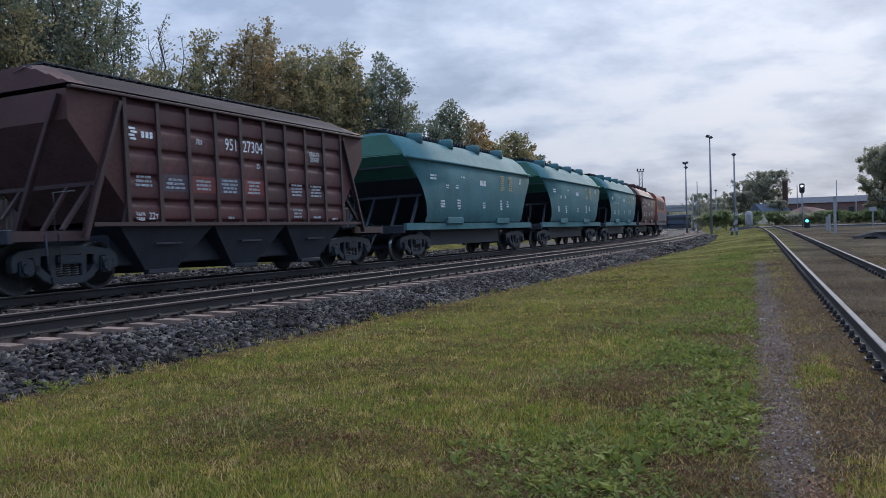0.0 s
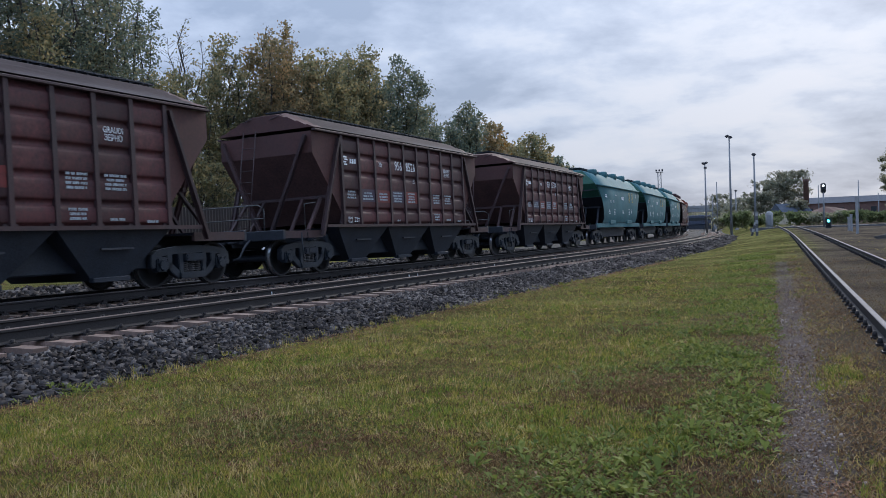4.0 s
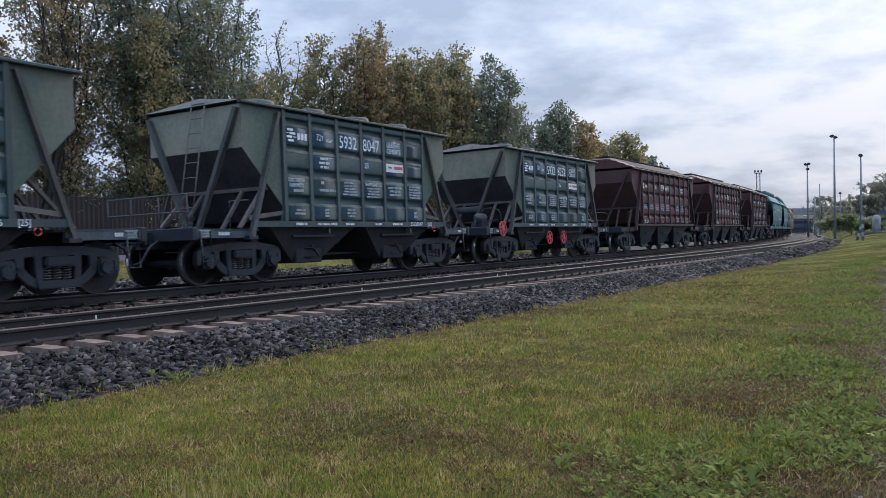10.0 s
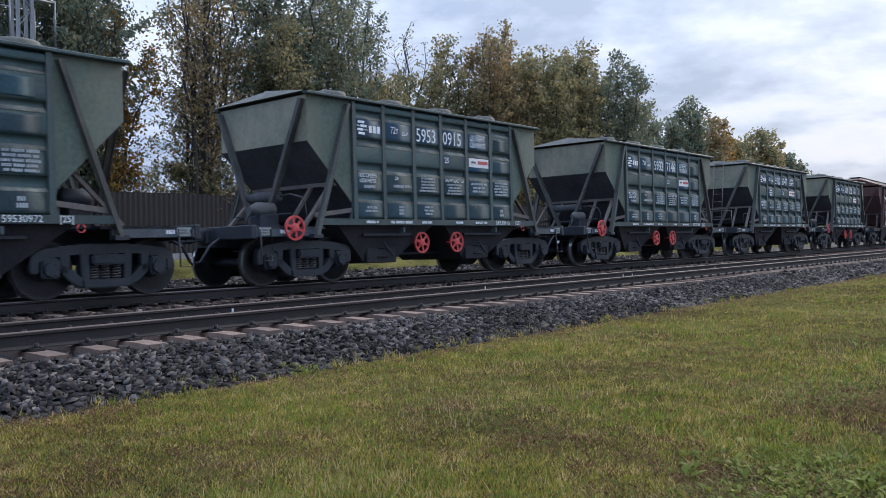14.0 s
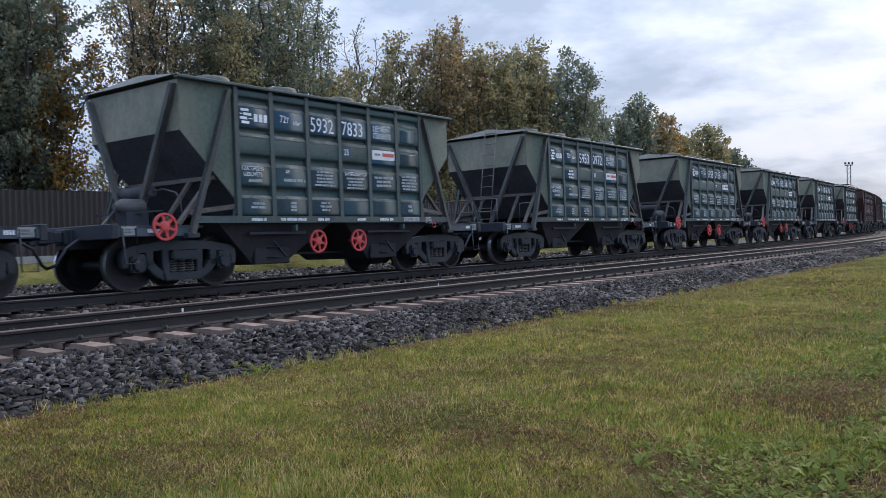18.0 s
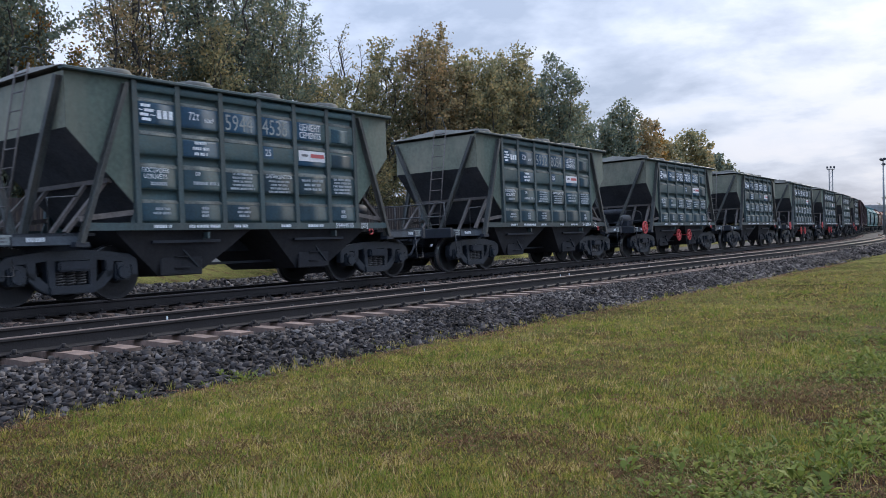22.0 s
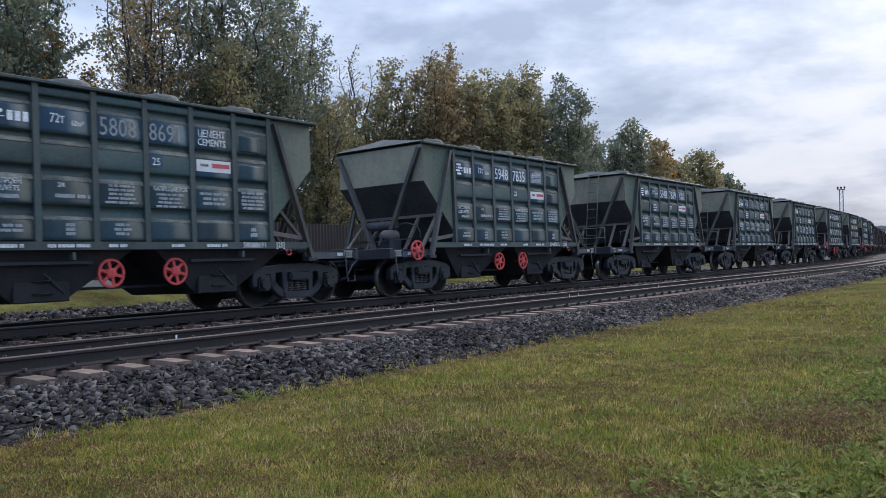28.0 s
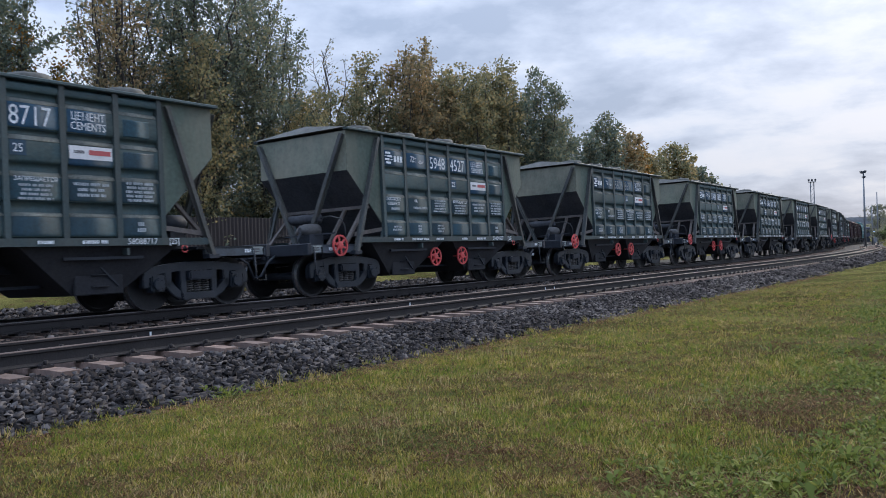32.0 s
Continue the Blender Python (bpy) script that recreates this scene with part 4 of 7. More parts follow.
    P = [(a + b) / 2 for a, b in zip(RIBS, RIBS[1:])]
    for k in (0, 1, 2, 3):
        w = 0.37 if k == 0 else 0.415
        bulged_field(e, prof, P[k] - w, P[k] + w, 3.02, 3.43, -W, "field", label="dark blue-green painted field")
    bulged_field(e, prof, P[4] - 0.40, P[4] + 0.30, 3.02, 3.42, -W, "field")
    bulged_field(e, prof, P[5] - 0.30, P[5] + 0.22, 3.06, 3.36, -W, "field2")
    for k in range(6):
        w = 0.37 if k in (0, 5) else 0.415
        bulged_field(e, prof, P[k] - w, P[k] + w, 1.89, 2.29, -W, "field2", label="dark green painted field")
    for k in range(6):
        w = 0.37 if k in (0, 5) else 0.415
        bulged_field(e, prof, P[k] - w, P[k] + w, 1.33, 1.67, -W, "field3")
    # strips on the swage tops: dust plus painted sky light
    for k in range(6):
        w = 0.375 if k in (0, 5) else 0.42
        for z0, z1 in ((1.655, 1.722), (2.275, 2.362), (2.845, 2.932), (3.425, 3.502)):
            bulged_field(e, prof, P[k] - w, P[k] + w, z0, z1, -W - 0.003, "dust", "pale dusty ledge strip, sky light put into its colour", "dust_streak")
    bulged_field(e, prof, P[4] - 0.40, P[4] + 0.40, 2.50, 2.62, -W, "field")
    bulged_field(e, prof, P[5] - 0.32, P[5] + 0.30, 2.50, 2.80, -W, "field3")
    if kind == "ladder":
        bulged_field(e, prof, P[1] - 0.40, P[1] + 0.40, 2.50, 2.82, -W, "field", "dark blue painted field")
        part("small_lettering", bars(3, 0.4, 0.055, 0.045, 14), MAT["white"], e, "rows of small white lettering", at=(P[1], -(W + 0.076), 2.68))
    paint(e, P[3] - 0.40, P[3] - 0.14, 2.60, 2.84, yo, "field")
    paint(e, P[4] - 0.39, P[4] + 0.39, 2.61, 2.83, yo - 0.002, "plate_white", "sign_plate", "white sign plate with a red bar")
    paint(e, P[4] - 0.04, P[4] + 0.36, 2.69, 2.77, yo - 0.006, "sign_red", "sign_bar", "red bar of a sign")
    part("sign_lettering", bars(1, 0.28, 0.05, 0, 3), MAT["letter_dark"], e, at=(P[4] - 0.20, yo - 0.006, 2.73))
    yt = yo - 0.004
    for x0, z, w, h in ((-0.33, 3.36, 0.19, 0.026), (-0.26, 3.28, 0.19, 0.026), (-0.35, 3.20, 0.17, 0.026), (-0.31, 3.12, 0.18, 0.026), (-0.36, 3.28, 0.07, 0.008), (-0.14, 3.20, 0.10, 0.008)):
        paint(e, P[0] + x0, P[0] + x0 + w, z - h, z + h, yt, "white", "emblem_bar")
    for x0 in (0.0, 0.12, 0.24):
        paint(e, P[0] + x0, P[0] + x0 + 0.085, 3.15, 3.30, yt, "white", "emblem_block")
    for words, x, z, size, sq, name in (("72т", P[1] - 0.14, 3.26, 0.21, 0.8, "load_lettering"), ("60м³", P[1] + 0.20, 3.21, 0.13, 0.8, "load_lettering"), ("25", P[3] - 0.27, 2.71, 0.19, 0.9, "code_lettering"), ("ЦЕМЕНТ", P[4] - 0.03, 3.31, 0.185, 0.80, "cargo_lettering"), ("CEMENTS", P[4] - 0.03, 3.15, 0.185, 0.80, "cargo_lettering"), ("ПОСТРОЕН", P[0] - 0.08, 2.23, 0.115, 0.85, "lettering"), ("UZBŪVĒTS", P[0] - 0.08, 2.12, 0.115, 0.85, "lettering"), ("ЗАПРЕЩАЕТСЯ", P[3] + 0.0, 2.24, 0.10, 0.95, "lettering"), ("DR", P[1] - 0.1, 2.21, 0.10, 0.9, "lettering")):
        part(name, text_mesh(words, size, MAT["white"], sq), None, e, "white stencilled lettering", at=(x, yt, z))
    for x, z, rows, w, h, g, sd in ((P[0], 2.00, 1, 0.5, 0.06, 0.02, 1), (P[1] + 0.1, 2.04, 1, 0.62, 0.06, 0.02, 2), (P[2], 2.11, 5, 0.64, 0.04, 0.03, 4), (P[3], 2.04, 4, 0.64, 0.04, 0.03, 5), (P[4], 2.11, 3, 0.72, 0.05, 0.04, 6), (P[5], 2.11, 5, 0.72, 0.045, 0.028, 7), (P[0] + 0.05, 1.52, 2, 0.42, 0.045, 0.03, 8), (P[1] + 0.05, 1.51, 3, 0.22, 0.05, 0.02, 9), (P[2], 1.52, 3, 0.34, 0.045, 0.03, 10), (P[5], 1.50, 2, 0.20, 0.07, 0.03, 11)):
        part("small_lettering", bars(rows, w, h, g, sd), MAT["white_small"], e, "rows of small white lettering", at=(x, yt, z))
    for x, w, sd in ((P[0], 0.5, 21), (P[1], 0.75, 22), (P[2] - 0.1, 0.4, 23), (P[3] + 0.1, 0.3, 24), (P[4], 0.6, 25)):
        part("sill_lettering", bars(1, w, 0.055, 0, sd), MAT["white"], e, at=(x, -1.539, 1.245))
    part("sill_code", text_mesh("[25]", 0.15, MAT["white"], 0.9), None, e, at=(3.0, -1.538, 1.245))
    part("sill_lettering", bars(1, 0.35, 0.07, 0, 27), MAT["white"], e, at=(-4.6, -1.405, 1.05))
    part("sill_lettering", bars(1, 0.35, 0.07, 0, 28), MAT["white"], e, at=(4.9, -1.405, 1.05))
    for x in (-5.12, 5.12):
        paint(e, x - 0.14, x + 0.14, 0.98, 1.13, -1.402, "white_faded", "number_board", "small pale number board")
        part("board_lettering", bars(2, 0.2, 0.03, 0.02, 71), MAT["letter_dark"], e, at=(x, -1.407, 1.055))
    couplers(e, 6.0)
    for x in (-3.85, 3.85):
        bogie(e, x)
    return e

# ---- grain hopper wagons ----
def grain_wagon():
    e = bpy.data.objects.new("grain_hopper_wagon", None)
    scene.collection.objects.link(e)
    W, top, low = 1.52, 3.80, 1.29
    prof = side_profile(low, top, [(1.34, 1.66), (1.76, 2.16), (2.26, 2.70), (2.80, 3.22), (3.32, 3.70)], 0.05)
    me = mesh_of("side_panel", pressed_panel(0.885, prof), MAT["red"])
    rib = rib_mesh(low - 0.02, top, "red_rib")
    for sy, turn in ((-1, 0), (1, 180)):
        for k in range(9):
            part("side_panel", me, None, e, at=pose((k - 4) * 0.915, sy * W, 0, 0, 0, turn))
        for k in range(10):
            part("rib", rib, None, e, at=pose((k - 4.5) * 0.915, sy * (W - 0.01), 0, 0, 0, turn))
        slab(e, "side_sill", "red_rib", -5.05, 5.05, sy * (W + 0.06) - 0.04, sy * (W + 0.06) + 0.04, 1.22, 1.30)
        slab(e, "top_rail", "red_rib", -5.45, 5.45, sy * (W + 0.06) - 0.06, sy * (W + 0.06) + 0.06, top, top + 0.06, bevel=0.012)
        for sx in (-1, 1):
            channel(e, "side_strut", "red_rib", (sx * 4.24, sy * (W + 0.06), top - 0.1), (sx * 5.25, sy * (W + 0.05), 1.0), 0.13, 0.08)
            channel(e, "end_strut", "red_rib", (sx * 5.54, sy * 1.38, top - 0.10), (sx * 5.62, sy * 0.18, 1.15), 0.12, 0.08)
            bar(e, "chute_prop", "red_rib", (sx * 4.75, sy * 1.25, 2.05), (sx * 5.55, sy * 1.32, 1.16), 0.09, 0.06)
            bar(e, "chute_prop", "red_rib", (sx * 4.75, sy * 0.65, 2.05), (sx * 5.45, sy * 0.7, 1.16), 0.08, 0.06)
    for sx in (-1, 1):
        hopper_end(e, sx, 5.47, top, 3.22, 3.9, 4.12, "red_end", W, 1.36)
        bar(e, "chute_beam", "red_rib", (sx * 4.74, -1.45, 2.07), (sx * 4.74, 1.45, 2.07), 0.09, 0.08)
        slab(e, "end_beam", "under", sx * 6.72 - 0.06, sx * 6.72 + 0.06, -1.42, 1.42, 0.92, 1.18, bevel=0.015)
        slab(e, "platform", "under", min(sx * 5.0, sx * 6.76), max(sx * 5.0, sx * 6.76), -1.40, 1.40, 1.10, 1.15)
        slab(e, "outer_sill", "red_rib", min(sx * 5.0, sx * 6.7), max(sx * 5.0, sx * 6.7), -1.42, -1.34, 0.96, 1.15)
    slab(e, "centre_sill", "under", -6.8, 6.8, -0.22, 0.22, 0.78, 1.12)
    sec = [(-1.60, 3.90), (-1.42, 4.00), (-1.36, 3.99), (-1.10, 4.16), (-1.04, 4.15), (-0.75, 4.33), (-0.69, 4.32), (-0.40, 4.44), (0.40, 4.44), (0.69, 4.32), (0.75, 4.33), (1.04, 4.15), (1.10, 4.16), (1.36, 3.99), (1.42, 4.00), (1.60, 3.90)]
    bm = bmesh.new()
    prism(bm, sec, 0, -5.0, 5.0)
    part("roof", bm, MAT["red_roof"], e, "worn oxide-red roof with lengthwise folds")
    for sx in (-1, 1):
        bm = bmesh.new()
        a = [bm.verts.new((sx * 5.0, y, z)) for y, z in sec]
        b = [bm.verts.new((sx * 5.46, y * 0.995, 3.90 + (z - 3.90) * 0.82)) for y, z in sec]
        for k in range(len(sec) - 1):
            bm.faces.new((a[k], a[k + 1], b[k + 1], b[k]))
        bm.faces.new(b); bm.faces.new((a[0], b[0], b[-1], a[-1]))
        part("roof_end", bm, MAT["red_end"], e)
        for y in (-0.55, 0.35):
            pipe(e, "grab_handle", "red_rib", [(sx * 5.25, y, 4.22), (sx * 5.42, y, 4.34), (sx * 5.55, y + 0.3, 4.20)], 0.016)
    bm = bmesh.new()
    for k in range(36):
        x = -4.9 + k * 0.28
        box(bm, x, x + 0.24, -0.36, 0.36, 4.50, 4.535)
        box(bm, x + 0.1, x + 0.13, -0.34, -0.30, 4.43, 4.51)
    part("roof_walk", bm, MAT["under"], e, "dark roof walkway of short boards")
    ladder(e, (-6.05, 0.45, 1.15), (-5.52, 0.45, 3.95), 0.42, 9, "red_rib")
    pipe(e, "guard_rail", "tank_grey", [(-6.70, 1.2, 1.12), (-6.70, 1.2, 1.85), (-6.70, -0.6, 1.85), (-6.70, -0.78, 1.75), (-6.70, -0.78, 1.12)], 0.018)
    pipe(e, "guard_rail", "tank_grey", [(-6.70, 1.2, 1.5), (-6.70, -0.78, 1.5)], 0.016)
    pipe(e, "hand_rail", "tank_grey", [(-5.75, -1.38, 1.15), (-5.75, -1.38, 1.85), (-5.30, -1.42, 1.90)], 0.016)
    pipe(e, "step_rail", "under", [(-6.0, -1.42, 1.1), (-6.0, -1.46, 0.45), (-5.72, -1.46, 0.45), (-5.72, -1.42, 1.1)], 0.018)
    for x in (-2.85, 0.0, 2.85):
        bm = bmesh.new()
        t = [(x - 1.42, -1.45, 1.24), (x + 1.42, -1.45, 1.24), (x + 1.42, 1.45, 1.24), (x - 1.42, 1.45, 1.24)]
        u = [(x - 0.42, -1.14, 0.26), (x + 0.42, -1.14, 0.26), (x + 0.42, 1.14, 0.26), (x - 0.42, 1.14, 0.26)]
        vs = [bm.verts.new(p) for p in t + u]
        for f in ((0, 1, 5, 4), (1, 2, 6, 5), (2, 3, 7, 6), (3, 0, 4, 7), (3, 2, 1, 0), (4, 5, 6, 7)):
            bm.faces.new([vs[i] for i in f])
        part("discharge_hopper", bm, MAT["under"], e, "blackened discharge hopper")
        slab(e, "hopper_flap", "under", x - 0.46, x + 0.46, -1.24, -1.08, 0.22, 0.32, bevel=0.015)
        bar(e, "hopper_bar", "chute", (x - 0.40, -1.40, 0.86), (x + 0.40, -1.40, 0.86), 0.05, 0.04)
    # dark block added to keep daylight out of the gaps between hoppers
    slab(e, "discharge_box", "under", -4.1, 4.1, -0.95, 0.95, 0.42, 1.24, bevel=0.03)
    yo = -(W + 0.053)
    yt = yo - 0.003
    P = [(k - 4) * 0.915 for k in range(9)]
    for x0, z, w in ((-0.36, 3.20, 0.17), (-0.31, 3.13, 0.17), (-0.36, 3.06, 0.15), (-0.33, 2.99, 0.16)):
        paint(e, P[0] + x0, P[0] + x0 + w, z - 0.022, z + 0.022, yt, "white", "emblem_bar")
    for x0 in (-0.02, 0.10, 0.22):
        paint(e, P[0] + x0, P[0] + x0 + 0.08, 3.03, 3.16, yt, "white", "emblem_block")
    for words, x, z, size, sq in (("70т", P[2] - 0.1, 3.08, 0.19, 0.8), ("ЗЕРНО", P[7], 2.98, 0.17, 0.8), ("GRAUDI", P[7], 3.13, 0.17, 0.8), ("25", P[4] + 0.2, 2.66, 0.17, 0.8), ("22т", P[0] + 0.22, 1.42, 0.21, 0.9), ("ТАРА", P[0] - 0.15, 1.46, 0.11, 0.9), ("TARA", P[0] - 0.15, 1.36, 0.11, 0.9)):
        part("lettering", text_mesh(words, size, MAT["white"], sq), None, e, "white stencilled lettering", at=(x, yt, z))
    paint(e, P[2] - 0.40, P[2] + 0.40, 1.95, 2.32, yo, "field_red", label="bright red painted field")
    paint(e, P[3] - 0.40, P[3] + 0.40, 1.95, 2.32, yo, "field_violet", label="violet painted field")
    paint(e, P[4] - 0.40, P[4] + 0.40, 1.95, 2.32, yo, "field_red")
    paint(e, P[1] - 0.40, P[1] + 0.40, 1.95, 2.32, yo, "field_violet")
    for x, z, rows, w, sd in ((P[0], 2.14, 3, 0.6, 31), (P[1], 2.12, 3, 0.6, 32), (P[2], 2.12, 3, 0.6, 33), (P[3], 2.13, 4, 0.66, 34), (P[4], 2.13, 4, 0.6, 35), (P[6], 2.13, 4, 0.62, 36), (P[7], 2.13, 4, 0.62, 37), (P[6], 1.52, 3, 0.5, 38), (P[7], 1.42, 1, 0.5, 39), (P[8], 1.38, 1, 0.4, 40), (P[3], 1.40, 1, 0.3, 41)):
        part("small_lettering", bars(rows, w, 0.05, 0.035, sd), MAT["white_small"], e, "rows of small white lettering", at=(x, yt - 0.003, z))
    couplers(e, 7.4)
    for x in (-5.25, 5.25):
        bogie(e, x)
    return e

def shell_wagon(shell="green_teal", panel="teal_bright", words="teal painted rounded steel shell"):
    e = bpy.data.objects.new("grain_hopper_wagon", None)
    scene.collection.objects.link(e)
    sec = [(1.42, 1.30, 5.10), (1.53, 1.55, 5.12), (1.58, 1.95, 5.24), (1.60, 2.40, 5.50), (1.60, 2.80, 5.86), (1.56, 3.20, 6.28), (1.48, 3.46, 6.50), (1.52, 3.50, 6.52), (1.42, 3.56, 6.50), (1.18, 3.95, 6.36), (0.85, 4.28, 6.16), (0.45, 4.44, 6.02), (0.0, 4.48, 6.0)]
    ring = [(-y, z, h) for y, z, h in sec] + [(y, z, h) for y, z, h in sec[-2::-1]]
    bm = bmesh.new()
    cols = []
    for u in (-1, -0.5, 0, 0.5, 1):
        cols.append([bm.verts.new((u * h, y, z)) for y, z, h in ring])
    for a, b in zip(cols, cols[1:]):
        for k in range(len(ring) - 1):
            bm.faces.new((a[k], a[k + 1], b[k + 1], b[k])).smooth = True
    n = len(ring)
    for c in (cols[0], cols[-1]):
        for k in range(4, n // 2):
            if k + 1 < n - 2 - k:
                bm.faces.new((c[k], c[k + 1], c[n - 2 - k], c[n - 1 - k]))
            elif k + 1 == n - 2 - k:
                bm.faces.new((c[k], c[k + 1], c[n - 1 - k]))
    bmesh.ops.remove_doubles(bm, verts=bm.verts[:], dist=0.0005)
    part("shell", bm, MAT[shell], e, words)
    # sloping end sheets: shade painted in with the near-black underframe colour
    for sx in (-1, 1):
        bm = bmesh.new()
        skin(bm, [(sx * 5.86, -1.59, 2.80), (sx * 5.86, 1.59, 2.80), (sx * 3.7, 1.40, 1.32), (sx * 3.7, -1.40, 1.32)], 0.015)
        part("chute_sheet", bm, MAT["under"], e, "sloping chute sheet, painted dark for the shade it lies in")
    for sy in (-1, 1):
        pipe(e, "eaves_ledge", shell, [(-6.50, sy * 1.53, 3.50), (6.50, sy * 1.53, 3.50)], 0.045)
        slab(e, "side_sill", shell, -6.6, 6.6, sy * 1.40 - 0.05, sy * 1.40 + 0.05, 1.02, 1.26, "painted side sill")
        for x in (-2.6, 2.6):
            slab(e, "sill_cover", shell, x - 0.75, x + 0.75, sy * 1.48 - 0.06, sy * 1.48 + 0.06, 1.22, 1.46, bevel=0.02)
    for sx in (-1, 1):
        # stepped end sheets that follow the shell's bow
        for z0, x0, y0, z1, x1, y1 in ((3.62, 6.50, 1.38, 4.36, 6.12, 0.62), (3.24, 6.32, 1.50, 3.58, 6.54, 1.42), (2.84, 5.92, 1.54, 3.20, 6.30, 1.52)):
            bm = bmesh.new()
            skin(bm, [(sx * (x0 + 0.04), -y0, z0), (sx * (x0 + 0.04), y0, z0), (sx * (x1 + 0.04), y1, z1), (sx * (x1 + 0.04), -y1, z1)], 0.05, sx)
            part("end_panel", bm, MAT[panel], e, "brighter painted end panel")
        bar(e, "grab_rail", "under", (sx * 6.36, -1.3, 3.22), (sx * 6.36, 1.3, 3.22), 0.04, 0.06)
        slab(e, "end_beam", "under", sx * 6.72 - 0.06, sx * 6.72 + 0.06, -1.42, 1.42, 0.92, 1.2, bevel=0.015)
        slab(e, "platform", "under", min(sx * 4.6, sx * 6.76), max(sx * 4.6, sx * 6.76), -1.40, 1.40, 1.10, 1.15)
        for y in (-1.25, -0.5, 0.5, 1.25):
            bar(e, "chute_prop", "under", (sx * 5.15, y, 2.25), (sx * 5.9, y, 1.15), 0.09, 0.07)
        bar(e, "chute_beam", "under", (sx * 5.15, -1.4, 2.25), (sx * 5.15, 1.4, 2.25), 0.1, 0.1)
    pipe(e, "hand_rail", "under", [(6.55, -1.42, 1.2), (6.55, -1.42, 2.1), (6.2, -1.42, 2.1), (6.2, -1.42, 1.2)], 0.018)
    slab(e, "centre_sill", "under", -6.8, 6.8, -0.22, 0.22, 0.78, 1.12)
    slab(e, "discharge_box", "under", -3.6, 3.6, -0.9, 0.9, 0.45, 1.25)
    bm = bmesh.new()
    for k in range(40):
        x = -5.9 + k * 0.295
        box(bm, x, x + 0.23, -0.40, 0.40, 4.585, 4.615)
        box(bm, x + 0.08, x + 0.14, -0.48, -0.40, 4.50, 4.60)
    part("roof_walk", bm, MAT["under"], e, "dark roof walkway with clips")
    for x in (-4.2, -1.4, 1.4, 4.2):
        bm = bmesh.new()
        tube(bm, [(x, -0.72, 4.20), (x, -0.72, 4.50), (x, -0.72, 4.56), (x, -0.72, 4.58)], [0.30, 0.30, 0.26, 0.10], 16)
        part("hatch", bm, MAT[shell], e, "round loading hatch")
    yt = -1.612
    for x, z, rows, w, h, sd in ((-4.6, 2.90, 2, 0.7, 0.07, 51), (-3.4, 2.6, 2, 0.3, 0.05, 52), (-3.9, 1.95, 3, 0.4, 0.06, 53), (-2.4, 1.95, 4, 0.35, 0.06, 54), (0.2, 1.95, 3, 0.4, 0.05, 55), (2.2, 2.0, 4, 0.3, 0.07, 56), (3.0, 2.05, 3, 0.3, 0.06, 57), (-1.9, 3.0, 1, 0.5, 0.06, 58), (-2.5, 2.62, 2, 0.35, 0.05, 59), (4.9, 3.12, 3, 0.3, 0.06, 60)):
        part("small_lettering", bars(rows, w, h, 0.04, sd), MAT["white"], e, "rows of small white lettering", at=(x, yt + (0.02 if z > 3 else 0.0), z))
    part("number_lettering", bars(1, 0.85, 0.22, 0, 61), MAT["white"], e, "white stencilled number", at=(0.2, yt, 2.85))
    for x, sd in ((2.5, 62), (3.5, 63)):
        part("small_lettering", bars(7, 0.5, 0.06, 0.035, sd), MAT["letter_yellow"], e, "rows of small yellow lettering", at=(x, yt + 0.01, 2.95))
    couplers(e, 7.4)
    for x in (-5.25, 5.25):
        bogie(e, x)
    return e

def locomotive():
    e = bpy.data.objects.new("diesel_locomotive", None)
    scene.collection.objects.link(e)
    bm = bmesh.new()
    prism(bm, [(-1.5, 1.35), (1.5, 1.35), (1.5, 3.7), (1.25, 4.15), (0.6, 4.4), (-0.6, 4.4), (-1.25, 4.15), (-1.5, 3.7)], 0, -7.6, 6.2)
    bmesh.ops.bevel(bm, geom=bm.edges[:], offset=0.08, segments=2, affect="EDGES")
    part("body", bm, MAT["loco"], e, "orange-red body")
    slab(e, "stripe", "coach_blue", -7.5, 6.1, -1.512, -1.504, 1.42, 2.3)
    bm = bmesh.new()
    prism(bm, [(6.2, 1.35), (8.3, 1.35), (8.5, 2.4), (8.0, 3.6), (7.6, 4.2), (6.2, 4.3)], 1, -1.5, 1.5)
    bmesh.ops.bevel(bm, geom=bm.edges[:], offset=0.06, segments=2, affect="EDGES")
    part("cab", bm, MAT["loco"], e)
    slab(e, "cab_window", "glass_dark", 6.7, 7.5, -1.512, -1.504, 2.9, 3.6)
    slab(e, "frame", "under", -8.3, 8.3, -1.45, 1.45, 1.0, 1.36)
    slab(e, "fuel_tank", "under", -2.4, 2.4, -1.3, 1.3, 0.4, 1.05, bevel=0.08)
    for x in (-6.2, -4.6, -3.0, -1.4, 0.2, 1.8, 3.4):
        slab(e, "side_grille", "under", x - 0.55, x + 0.55, -1.514, -1.503, 2.6, 3.5)
    for x in (-5.2, -1.6, 2.0):
        slab(e, "roof_fan", "under", x - 0.7, x + 0.7, -0.5, 0.5, 4.39, 4.5)
    couplers(e, 8.9)
    for x in (-4.4, 4.4):
        bogie(e, x)
    return e

